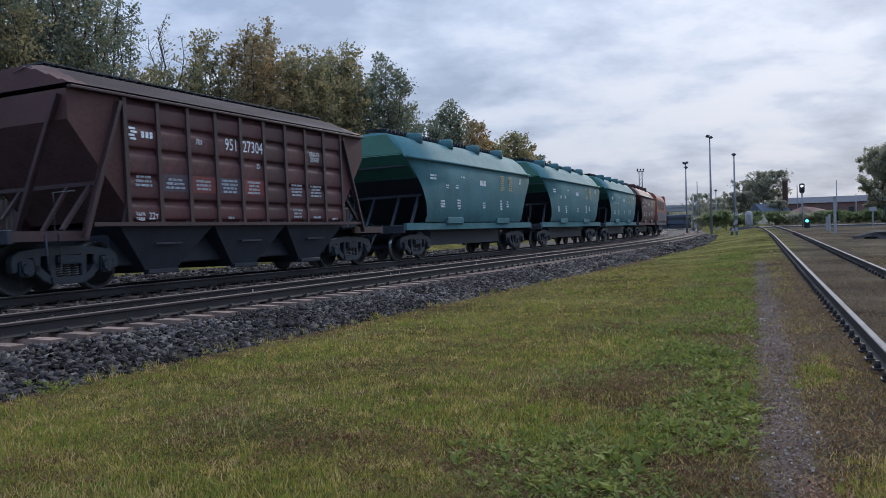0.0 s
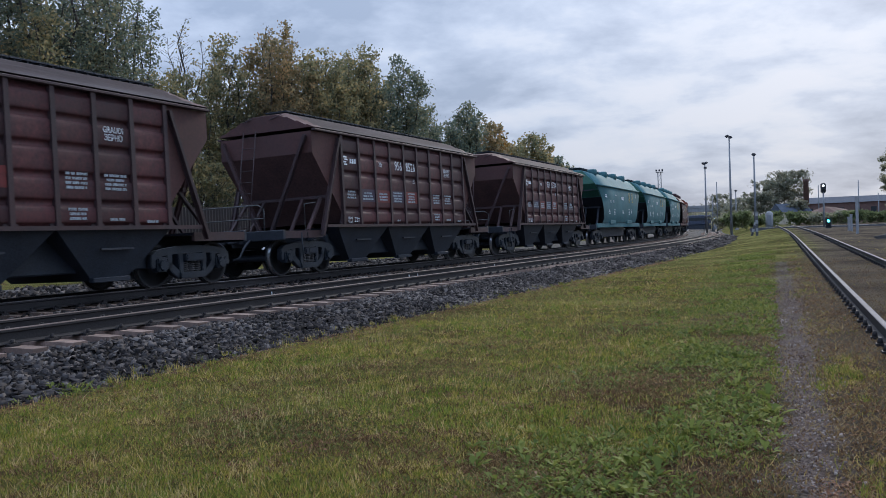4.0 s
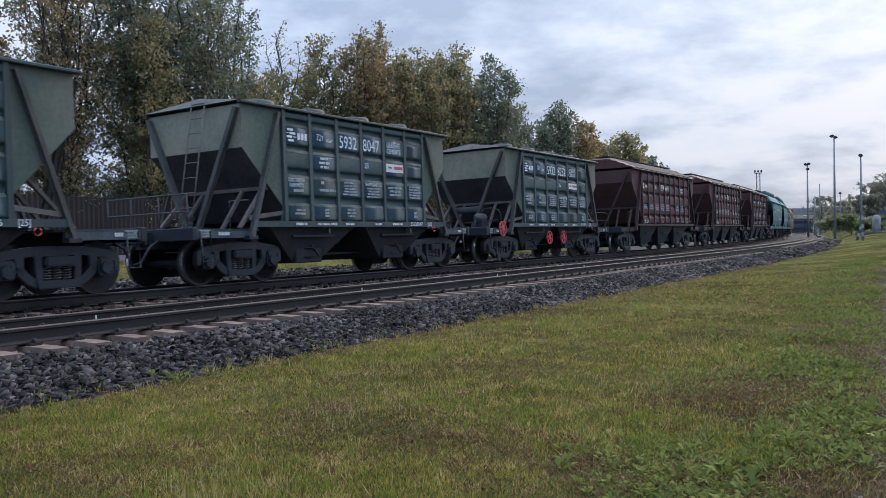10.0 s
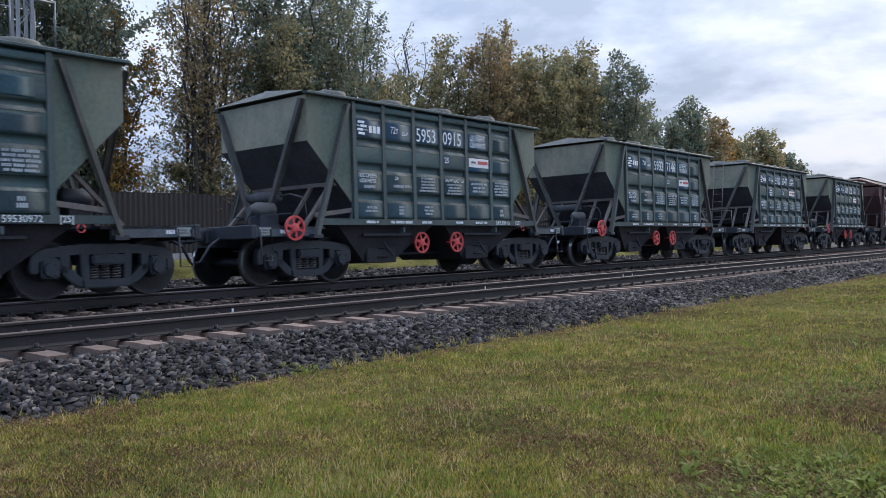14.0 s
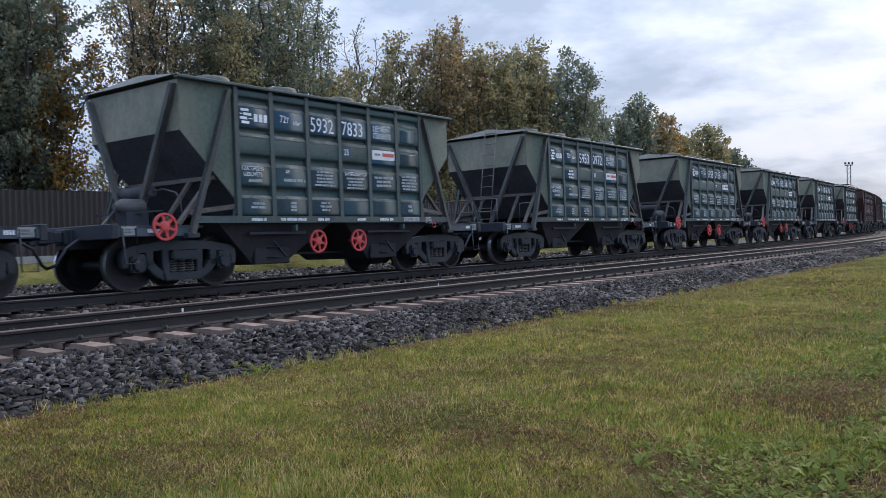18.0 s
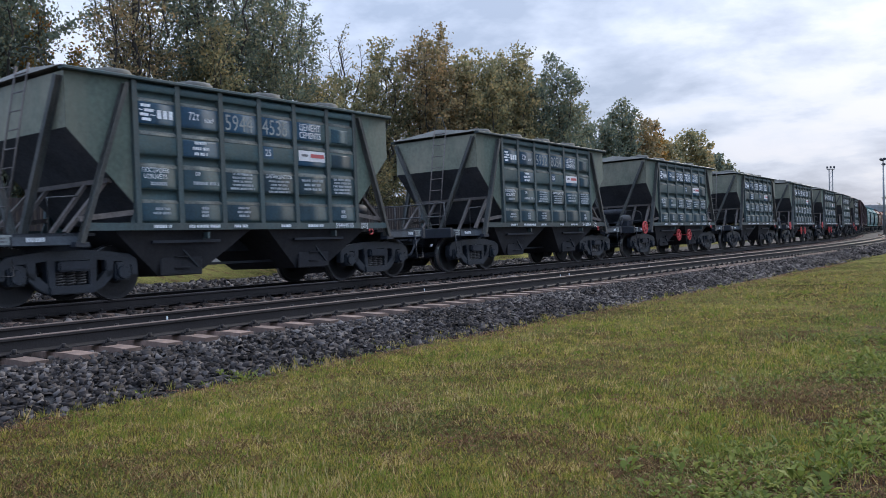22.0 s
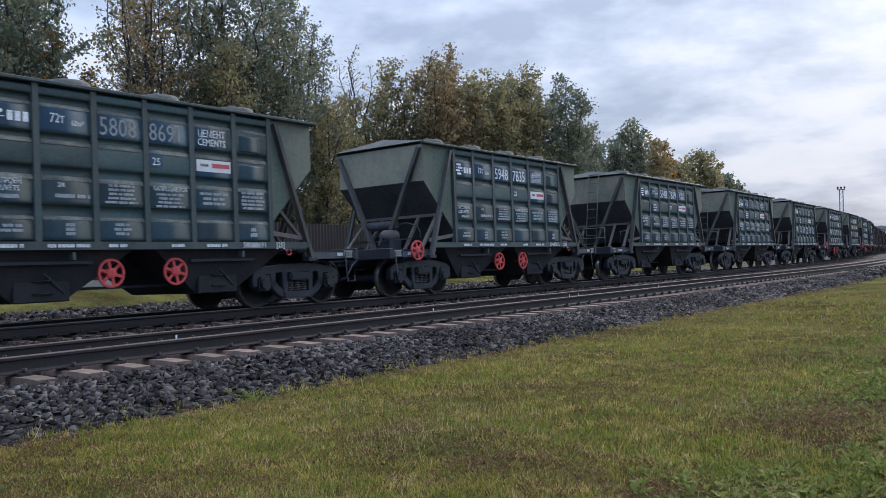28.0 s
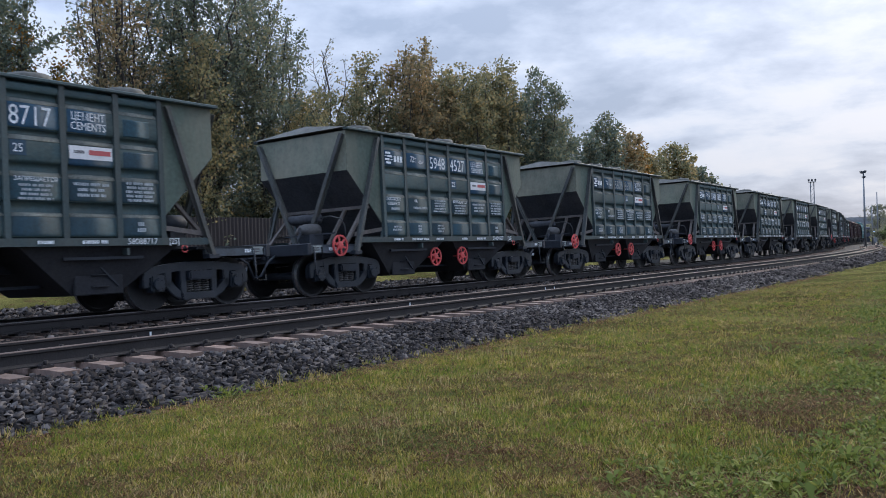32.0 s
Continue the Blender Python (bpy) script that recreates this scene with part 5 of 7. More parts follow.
# order of the train from its head; s0 is each one's place at the start
CEMENT = [("59328252", "wheels"), ("59328047", "ladder"), ("59327146", "wheels"), ("59530915", "wheels"), ("59530972", "ladder"), ("59327833", "wheels"), ("59328054", "ladder"), ("59444535", "ladder"), ("59487819", "ladder"), ("59487835", "wheels"), ("58088691", "wheels"), ("59484527", "wheels"), ("58088717", "ladder")]
MOVES = []
A0 = -49.88
def train():
    make_gear()
    first = {}
    for k, (number, kind) in enumerate(CEMENT):
        w = copy_thing(first[kind], Matrix()) if kind in first else cement_wagon(kind)
        first.setdefault(kind, w)
        w["number"] = number
        MOVES.append((w, A0 - 11.98 * k, 7.7))
    for (w, s, b), (number, kind) in zip(MOVES, CEMENT):
        del w["number"]
        yt = -1.498
        faded = number in ("59328054", "58088691", "59444535")
        m = MAT["white_faded"] if faded else MAT["white"]
        part("number_lettering", text_mesh(number[:4], 0.44, m, 0.80), None, w, "white stencilled wagon number", at=(-0.52, yt, 3.215))
        part("number_lettering", text_mesh(number[4:], 0.44, m, 0.80), None, w, "white stencilled wagon number", at=(0.42, yt, 3.215))
        part("sill_number", text_mesh(number, 0.15, MAT["white"], 1.0), None, w, at=(2.34, -1.538, 1.245))
        tagged(w, "weathered grey-green cement hopper wagon with " + ("red handwheels" if kind == "wheels" else "an end ladder and platform"), "railway wagon", "wagons of the freight train")
    g0 = grain_wagon()
    for i in range(3):
        w = g0 if i == 0 else copy_thing(g0, Matrix())
        MOVES.append((w, A0 + 13.72 + 15.0 * i, 10.5))
    for (w, s, b), number in zip(MOVES[-3:], ("954 6445", "956 8526", "951 27304")):
        l, r = number.split()
        yt = -1.576
        part("number_lettering", text_mesh(l, 0.40, MAT["white"], 0.80), None, w, "white stencilled wagon number", at=(-0.80, yt, 3.10))
        part("number_lettering", text_mesh(r, 0.40, MAT["white"], 0.80), None, w, "white stencilled wagon number", at=(0.02, yt, 3.10))
        tagged(w, "dirty oxide-red grain hopper wagon with ribbed sides", "railway wagon", "wagons of the freight train")
    t0 = shell_wagon()
    for i in (3, 4, 5):
        w = t0 if i == 3 else copy_thing(t0, Matrix())
        MOVES.append((w, A0 + 13.72 + 15.0 * i, 10.5))
        tagged(w, "teal round-sided grain hopper wagon with a roof walkway", "railway wagon", "wagons of the freight train")
    w = shell_wagon("red", "red_end", "oxide-red rounded steel shell")
    MOVES.append((w, A0 + 13.72 + 15.0 * 6, 10.5))
    tagged(w, "oxide-red round-sided grain hopper wagon with a roof walkway", "railway wagon", "wagons of the freight train")
    l = locomotive()
    tagged(l, "orange-red diesel locomotive at the head of the train", "locomotive")
    MOVES.append((l, A0 + 13.72 + 15.0 * 7 + 1.3, 8.8))
# ---- the lie of the land ----
def smooth(u):
    u = min(max(u, 0.0), 1.0)
    return u * u * (3 - 2 * u)

DX, DY = math.sin(HEAD0), math.cos(HEAD0)
def along_across(x, y):
    """Metres along the train's track and to its right."""
    s = (x - ORIGIN[0]) * DX + (y - ORIGIN[1]) * DY
    for _ in range(2):
        s = min(max(s, -195), 440)
        p, a = on_line(s), heading(s)
        s += (x - p.x) * math.sin(a) + (y - p.y) * math.cos(a)
    s = min(max(s, -195), 440)
    p, a = on_line(s), heading(s)
    return s, (x - p.x) * math.cos(a) - (y - p.y) * math.sin(a)

def siding_across(x, y):
    """Metres to the right of the siding's left rail."""
    u = (x - SP[0]) * math.sin(SPA) + (y - SP[1]) * math.cos(SPA)
    return (x - SP[0]) * math.cos(SPA) - (y - SP[1]) * math.sin(SPA) + 0.00028 * min(max(u - 35, 0), 70) ** 2

def ground_z(x, y):
    s, lat = along_across(x, y)
    if lat > 7:
        rise = -0.05 + 0.010 * min(max(math.hypot(x, y) if y > 0 else 0, 0), 125)
        return min(max((lat - 7.4) / max(lat - siding_across(x, y) - 8.0, 0.8), 0), 1) ** (1.3 - 0.85 * min(max((math.hypot(x, y) - 30) / 50, 0), 1)) * rise
    if lat < -3:
        return 0.12 * smooth((-6 - lat) / 4) + (RAIL_Z + 0.13) * smooth((-10 - lat) / 3)
    return 0.0

def ground():
    def lines(lo, hi, dense_lo, dense_hi, step):
        out, v = [], dense_lo
        while v < dense_hi:
            out.append(v); v += step
        w = step
        while v < hi:
            out.append(v); w *= 1.25; v += w
        out.append(hi)
        v, w = dense_lo, step
        while True:
            w *= 1.25; v -= w
            if v <= lo:
                break
            out.insert(0, v)
        out.insert(0, lo)
        return out
    xs, ys = lines(-1500, 1500, -30, 40, 1.5), lines(-300, 3000, -8, 110, 1.5)
    bm = bmesh.new()
    g = [[bm.verts.new((x, y, ground_z(x, y) + 0.018 * noise.noise(Vector((x * 0.8, y * 0.8, 3))))) for x in xs] for y in ys]
    for a, b in zip(g, g[1:]):
        for k in range(len(xs) - 1):
            bm.faces.new((a[k], a[k + 1], b[k + 1], b[k])).smooth = True
    tagged(new("ground", mesh_of("ground", bm, MAT["grass"])), "rough mown grass verge with dry brown patches", "ground", kind="structure")

def sweep(bm, profile, s0, s1, lat, step, z=0.0):
    """An outline of (across, height) drawn along the track."""
    rings, s = [], s0
    while s <= s1 + 1e-6:
        rings.append([bm.verts.new(on_line(s, lat + u) + Vector((0, 0, z + v))) for u, v in profile])
        s += step
    n = len(profile)
    for r, t in zip(rings, rings[1:]):
        for k in range(n):
            bm.faces.new((r[k], r[(k + 1) % n], t[(k + 1) % n], t[k]))
    bm.faces.new(rings[0]); bm.faces.new(rings[-1][::-1])

RAIL_FOOT = [(-0.075, -0.18), (0.075, -0.18), (0.075, -0.168), (0.014, -0.145), (0.010, -0.05), (0.037, -0.036), (0.037, -0.012), (-0.037, -0.012), (-0.037, -0.036), (-0.010, -0.05), (-0.014, -0.145), (-0.075, -0.168)]
RAIL_HEAD = [(-0.037, -0.012), (0.037, -0.012), (0.036, -0.006), (0.027, 0.0), (-0.027, 0.0), (-0.036, -0.006)]
def rail_pair(name, lat, s0, s1, z, label, head):
    bm = bmesh.new()
    sweep(bm, RAIL_FOOT, s0, s1, lat, 2.0, z)
    ob = tagged(new(name, mesh_of(name, bm, MAT["rust"])), label, "rail", kind="structure")
    bm = bmesh.new()
    sweep(bm, RAIL_HEAD, s0, s1, lat, 2.0, z + 0.0002)
    part("rail_head", bm, MAT[head], ob, "worn running surface")
    return ob

def sleeper_mesh():
    bm = bmesh.new()
    sec = [(-1.35, 0.0), (-1.35, 0.168), (-1.05, 0.175), (-0.5, 0.165), (0.5, 0.165), (1.05, 0.175), (1.35, 0.168), (1.35, 0.0)]
    prism(bm, sec, 0, -0.125, 0.125)
    for v in bm.verts:
        if v.co.z > 0.05:
            v.co.x *= 0.86
    return mesh_of("sleeper", bm, MAT["sleeper"])

def clip_mesh():
    bm = bmesh.new()
    for y in (-0.76, 0.76):
        for s in (-1, 1):
            box(bm, -0.07, 0.07, y + s * 0.115 - 0.04, y + s * 0.115 + 0.04, 0.165, 0.205)
            tube(bm, [(0.0, y + s * 0.115, 0.20), (0.0, y + s * 0.115, 0.255)], 0.024, 6)
            tube(bm, [(-0.05, y + s * 0.13, 0.205), (0, y + s * 0.06, 0.235), (0.05, y + s * 0.13, 0.205)], 0.012, 5)
    return mesh_of("fastening", bm, MAT["rust"])

def ties(bed, lat, z, s0, s1, fast):
    sm, cm = sleeper_mesh(), clip_mesh()
    k = 0
    s = s0
    while s < s1:
        c, a = on_line(s, lat), heading(s)
        m = Matrix.Translation((c.x, c.y, z)) @ Matrix.Rotation(math.pi / 2 - a, 4, "Z")
        sl = new("sleeper", sm); sl.parent = bed; sl.matrix_basis = m
        if s < fast:
            f = new("fastening", cm); f.parent = sl
        s += 0.545

def tracks():
    bed_z = RAIL_Z - 0.275
    bm = bmesh.new()
    sweep(bm, [(-10.4, -0.12), (-9.6, bed_z - 0.06), (-2.0, bed_z), (TRACK2 + 1.65, bed_z), (TRACK2 + 2.85, -0.04), (TRACK2 + 3.0, -0.12)], -80, 300, 0, 2.0)
    bed = tagged(new("ballast_bed", mesh_of("ballast_bed", bm, MAT["bed"])), "dark crushed stone ballast bed under two tracks", "ballast", kind="structure")
    for lat, dz in ((-0.76, -0.032), (0.76, 0.0)):
        rail_pair("rail", lat, -80, 300, RAIL_Z + dz, "dark rail with a bright running head", "railtop")
    for lat, dz in ((TRACK2 - 0.76, -0.032), (TRACK2 + 0.76, 0.0)):
        rail_pair("rail", lat, -80, 300, RAIL_Z + dz, "rusty rail with a dull brown head", "railtop_dull")
    ties(bed, TRACK2, RAIL_Z - 0.375, -30, 120, 30)
    ties(bed, 0.0, RAIL_Z - 0.39, -30, 110, 12)
    # white bond marks and wires on the web of the near rail
    for s in (-15.5, -9.3, -3.4, -2.9, 2.6, 9.0):
        p = on_line(s, TRACK2 - 0.76 + 0.016)
        bm = bmesh.new()
        box(bm, -0.014, 0.014, -0.006, 0.006, -0.15, -0.065)
        ob = new("bond_mark", mesh_of("bond_mark", bm, MAT["white"]))
        ob.matrix_world = Matrix.Translation((p.x, p.y, RAIL_Z - 0.032)) @ Matrix.Rotation(math.pi / 2 - heading(s), 4, "Z")
        ob.parent = bed

def turn_np(s):
    return HEAD0 - 0.0019 * np.clip(s - 12, 0, 83) + 0.0009 * np.clip(s - 95, 0, 60) - 0.002 * np.clip(s - 195, 0, None)

def place_np(s, lat):
    """Arrays of places along and across the track."""
    xs = np.array([LINE[i][0] for i in range(-399, 899)])
    ys = np.array([LINE[i][1] for i in range(-399, 899)])
    u = s / STEP + 399
    i = np.clip(np.floor(u).astype(int), 0, len(xs) - 2)
    w = u - i
    x, y = xs[i] + (xs[i + 1] - xs[i]) * w, ys[i] + (ys[i + 1] - ys[i]) * w
    a = turn_np(s)
    return x + lat * np.cos(a), y - lat * np.sin(a)

def soup(name, verts, faces, mat, label, category):
    """One object of kind stuff from arrays of corners and faces."""
    me = bpy.data.meshes.new(name)
    k = faces.shape[1]
    me.vertices.add(len(verts)); me.vertices.foreach_set("co", verts.astype(np.float32).ravel())
    me.loops.add(faces.size); me.loops.foreach_set("vertex_index", faces.astype(np.int32).ravel())
    me.polygons.add(len(faces)); me.polygons.foreach_set("loop_start", np.arange(0, faces.size, k, dtype=np.int32))
    me.update(calc_edges=True)
    me.materials.append(mat)
    return tagged(new(name, me), label, category, kind="stuff")

CUBE_V = np.array([[x, y, z] for z in (-1, 1) for y in (-1, 1) for x in (-1, 1)], float)
CUBE_F = np.array([[0, 2, 3, 1], [4, 5, 7, 6], [0, 1, 5, 4], [2, 6, 7, 3], [0, 4, 6, 2], [1, 3, 7, 5]])
def stones():
    rng = np.random.default_rng(5)
    def bed_height(lat):
        b = RAIL_Z - 0.275
        near = np.where(lat > TRACK2 + 1.65, b + (lat - TRACK2 - 1.65) / 1.2 * (-0.04 - b), b)
        return near
    S, L, Z = [], [], []
    for s0, s1, l0, l1, per, size in ((-24, 2, TRACK2 + 0.9, TRACK2 + 3.2, 600, 0.0285), (2, 22, TRACK2 + 0.9, TRACK2 + 3.15, 230, 0.039), (22, 75, TRACK2 + 0.9, TRACK2 + 3.0, 60, 0.07), (-24, 20, 1.0, TRACK2 - 0.9, 60, 0.05), (-24, 20, TRACK2 - 0.7, TRACK2 + 0.7, 60, 0.045), (-24, 30, -7.5, 0.7, 30, 0.055)):
        n = int((s1 - s0) * (l1 - l0) * per)
        S.append(rng.uniform(s0, s1, n)); L.append(rng.uniform(l0, l1, n) if l1 < TRACK2 + 2 else l0 + (l1 - l0) * rng.beta(1.0, 1.12, n)); Z.append(np.full(n, size))
    s, l, r = np.concatenate(S), np.concatenate(L), np.concatenate(Z)
    # keep sleeper tops clear
    ph = np.abs(((s + 30) / 0.545) - np.round((s + 30) / 0.545))
    clear = ((np.abs(l - TRACK2) < 1.27) | (np.abs(l) < 1.27)) & (ph < 0.27)
    s, l, r = s[~clear], l[~clear], r[~clear]
    n = len(s)
    x, y = place_np(s, l)
    r = r * rng.uniform(0.65, 1.45, n)
    z = bed_height(l) + r * rng.uniform(0.0, 0.9, n)
    z = np.where((np.abs(l - TRACK2) < 1.42) | (np.abs(l) < 1.42), z - 0.02, z)
    sh = CUBE_V[None] * rng.uniform(0.10, 1.18, (n, 8, 3))
    ax = rng.uniform(0.6, 1.6, (n, 1, 3)); ax[:, :, 2] *= 0.58
    sh = sh * ax
    a, b = rng.uniform(0, 6.28, n), rng.uniform(-0.9, 0.9, n)
    ca, sa, cb, sb = np.cos(a)[:, None], np.sin(a)[:, None], np.cos(b)[:, None], np.sin(b)[:, None]
    X, Y, Zv = sh[..., 0], sh[..., 1], sh[..., 2]
    X, Zv = X * cb - Zv * sb, X * sb + Zv * cb
    X, Y = X * ca - Y * sa, X * sa + Y * ca
    v = np.stack([X, Y, Zv], -1) * r[:, None, None] + np.stack([x, y, z], -1)[:, None, :]
    f = CUBE_F[None, 1:] + (np.arange(n) * 8)[:, None, None]
    soup("ballast_stones", v.reshape(-1, 3), f.reshape(-1, 4), MAT["ballast"], "loose dark grey crushed stone ballast", "ballast")

# ---- the siding on the camera's right ----
def siding(u, lat, z=0.0):
    """u metres along the siding's left rail, lat metres to its right."""
    bend = 0.00028 * max(u - 35, 0) ** 2
    x = SP[0] + u * math.sin(SPA) + (lat - bend) * math.cos(SPA)
    y = SP[1] + u * math.cos(SPA) - (lat - bend) * math.sin(SPA)
    d = math.hypot(SP[0] + u * math.sin(SPA), SP[1] + u * math.cos(SPA)) if u > -9 else 3
    return Vector((x, y, 0.0 + 0.010 * min(d, 125) + z))

def sweep_siding(bm, profile, lat, z):
    rings = []
    u = -59.0
    while u < 95:
        rings.append([bm.verts.new(siding(u, lat + p, z + q)) for p, q in profile])
        u += 1.5
    n = len(profile)
    for r, t in zip(rings, rings[1:]):
        for k in range(n):
            bm.faces.new((r[k], r[(k + 1) % n], t[(k + 1) % n], t[k]))
    bm.faces.new(rings[0]); bm.faces.new(rings[-1][::-1])

def siding_track():
    for lat in (0.0, 1.52):
        bm = bmesh.new()
        sweep_siding(bm, RAIL_FOOT, lat, 0.13)
        ob = tagged(new("siding_rail", mesh_of("siding_rail", bm, MAT["rust"])), "siding rail set in dirt with a shiny head", "rail", kind="structure")
        bm = bmesh.new()
        sweep_siding(bm, RAIL_HEAD, lat, 0.1302)
        part("rail_head", bm, MAT["railtop_bright"], ob, "shiny running surface")
    bm = bmesh.new()
    rows, u = [], -59.0
    rnd = random.Random(4)
    while u < 95:
        l, r = -0.35 + 0.15 * noise.noise((u * 0.5, 0, 0)) + rnd.uniform(-0.06, 0.06), 2.1 + 0.5 * noise.noise((u * 0.4, 5, 0))
        rows.append([bm.verts.new(siding(u, l + (r - l) * k / 6, (-0.10 if k in (0, 6) else -0.036 + 0.014 * noise.noise((u, k, 2))))) for k in range(7)])
        u += 0.5
    for a, b in zip(rows, rows[1:]):
        for k in range(6):
            bm.faces.new((a[k], a[k + 1], b[k + 1], b[k])).smooth = True
    tagged(new("dirt_strip", mesh_of("dirt_strip", bm, MAT["grass"])), "brown gravelly dirt along the siding", "dirt path", kind="structure")
    # bolts and plates along the rails; the sleepers are sunk in the dirt
    bm = bmesh.new()
    for lat in (0.0, 1.52):
        for s in (-1, 1):
            tube(bm, [(0, lat + s * 0.105, -0.03), (0, lat + s * 0.105, 0.045)], [0.035, 0.022], 6)
            box(bm, -0.06, 0.06, lat + s * 0.105 - 0.045, lat + s * 0.105 + 0.045, -0.045, -0.018)
    cm = mesh_of("fastening", bm, MAT["rust"])
    root = bpy.data.objects["dirt_strip"]
    u = -8.0
    while u < 50:
        p = siding(u, 0, 0)
        f = new("fastening", cm); f.parent = root
        f.matrix_basis = Matrix.Translation(p + Vector((0, 0, 0.0))) @ Matrix.Rotation(-SPA - math.pi / 2, 4, "Z") @ Matrix.Rotation(math.pi, 4, "Z") @ Matrix.Diagonal((1, -1, 1, 1))
        u += 0.545

def grass():
    rng = np.random.default_rng(11)
    def scatter(n, r0, r1, a0, a1):
        r = r0 * (r1 / r0) ** rng.uniform(0, 1, n)
        a = np.radians(rng.uniform(a0, a1, n))
        return r * np.sin(a), r * np.cos(a), r
    def keep(x, y, dirt):
        s = (x - ORIGIN[0]) * DX + (y - ORIGIN[1]) * DY
        px, py = place_np(np.clip(s, -190, 400), np.zeros_like(s))
        a = turn_np(s)
        lat = (x - px) * np.cos(a) - (y - py) * np.sin(a)
        across = (x - SP[0]) * math.cos(SPA) - (y - SP[1]) * math.sin(SPA)
        edge = TRACK2 + 2.88 + 0.20 * np.sin(s * 1.7) + 0.14 * np.sin(s * 5.1 + 1) + 0.08 * np.sin(s * 13.0) + rng.normal(0, 0.15, len(x))
        ok = lat > edge
        ok &= ~((across > -1.05 + rng.normal(0, 0.3, len(x))) & (across < 2.2) & (rng.uniform(0, 1, len(x)) > dirt + 0.25 * np.sin(x * 2.3 + np.sin(3 * y))))
        return ok, lat
    def gz(x, y, lat):
        u = (x - SP[0]) * math.sin(SPA) + (y - SP[1]) * math.cos(SPA)
        across = (x - SP[0]) * math.cos(SPA) - (y - SP[1]) * math.sin(SPA) + 0.00028 * np.clip(u - 35, 0, 70) ** 2
        return np.clip((lat - 7.4) / np.maximum(lat - across - 8.0, 0.8), 0, 1) ** (1.3 - 0.85 * np.clip((np.hypot(x, y) - 30) / 50, 0, 1)) * (-0.05 + 0.010 * np.clip(np.hypot(x, y), 0, 125))
    def blades(x, y, z, h, w, lean):
        n = len(x)
        a = rng.uniform(0, 6.283, n)
        b = rng.uniform(0, 6.283, n)
        dx, dy = np.cos(a) * w / 2, np.sin(a) * w / 2
        tx, ty = np.cos(b) * h * lean, np.sin(b) * h * lean
        v = np.stack([np.stack([x - dx, y - dy, z - 0.01], -1), np.stack([x + dx, y + dy, z - 0.01], -1), np.stack([x + tx, y + ty, z + h], -1)], 1)
        return v.reshape(-1, 3), np.arange(3 * n).reshape(-1, 3)
    def density(x, y):
        """How thickly grass stands: thinner by the siding, hardly any on the path."""
        across = (x - SP[0]) * math.cos(SPA) - (y - SP[1]) * math.sin(SPA)
        patch = np.sin(x * 1.7 + 2 * np.sin(y * 1.1)) + np.sin(y * 2.0 + 1.7 * np.sin(x * 1.4)) + 0.8 * np.sin(3.1 * x + 1.3 * y) * np.sin(2.3 * y - x)
        fine = np.sin(7.3 * x + 2 * np.sin(4.1 * y)) + np.sin(8.1 * y + 2 * np.sin(5.3 * x))
        clump = np.sin(17 * x + 3 * np.sin(6.1 * y)) * np.sin(19 * y + 3 * np.sin(7.3 * x))
        d = np.clip(0.74 + 0.09 * patch + 0.15 * fine + 0.34 * clump, 0.14, 1)
        d = d * np.where(across > -2.3 + 0.4 * patch, np.clip(0.32 + 0.22 * patch + 0.1 * fine, 0.03, 1), 1) * np.where((across > -0.45) & (across < 2.4), 0.30, 1)
        path = np.exp(-((across + 0.98 + 0.08 * np.sin(y * 1.3)) / 0.22) ** 2) * np.clip((34 - y) / 20, 0, 1)
        return d * (1 - 0.93 * path), patch, across
    base = 900000
    x, y, r = scatter(base, 3.6, 60, -52, 34)
    tx, ty, tr = scatter(19000, 3.7, 30, -52, 34)
    per = 15
    spread = rng.normal(0, 0.02, (2, len(tx) * per)) * (1 + np.repeat(tr, per) * 0.03)
    x = np.concatenate([x, np.repeat(tx, per) + spread[0]])
    y = np.concatenate([y, np.repeat(ty, per) + spread[1]])
    r = np.concatenate([r, np.repeat(tr, per)])
    # the grass goes on under and behind the camera, more thinly
    around = 160000
    ar, aa = np.sqrt(rng.uniform(0.01, 1, around)) * 14, rng.uniform(0, 6.283, around)
    x, y, r = np.concatenate([x, ar * np.sin(aa)]), np.concatenate([y, ar * np.cos(aa)]), np.concatenate([r, ar])
    tall = np.concatenate([np.ones(base), np.repeat(rng.uniform(1.0, 2.2, len(tx)), per), np.ones(around)])
    ok, lat = keep(x, y, 2.0)
    x, y, r, lat, tall = x[ok], y[ok], r[ok], lat[ok], tall[ok]
    d, patch, across = density(x, y)
    thin = rng.uniform(0, 1, len(x)) < d * np.clip(1.25 - r / 50, 0.1, 1)
    x, y, r, lat, patch, tall = x[thin], y[thin], r[thin], lat[thin], patch[thin], tall[thin]
    h = rng.gamma(3, 0.0050, len(x)) * (1 + 0.14 * patch) * tall
    h = np.clip(h, 0.008, 0.12) * (1 + r * 0.004)
    w = rng.uniform(0.0035, 0.0085, len(x)) * (1 + r * 0.06)
    v, f = blades(x, y, gz(x, y, lat), h, w, rng.uniform(0.05, 1.25, len(x)))
    soup("grass_blades", v, f, MAT["blade"], "short uneven grass, green with straw-coloured stalks", "grass")
    # greener tufts, alone and in loose groups
    tx, ty, tr = scatter(9000, 3.7, 26, -52, 34)
    group = np.sin(tx * 1.7 + 2 * np.sin(ty * 1.1)) + np.sin(ty * 2.1 + 1.5 * np.sin(tx * 1.3)) + rng.normal(0, 0.8, len(tx))
    tx, ty, tr = tx[group > 0.5], ty[group > 0.5], tr[group > 0.5]
    per = 16
    size = np.repeat(rng.uniform(0.6, 1.5, len(tx)), per)
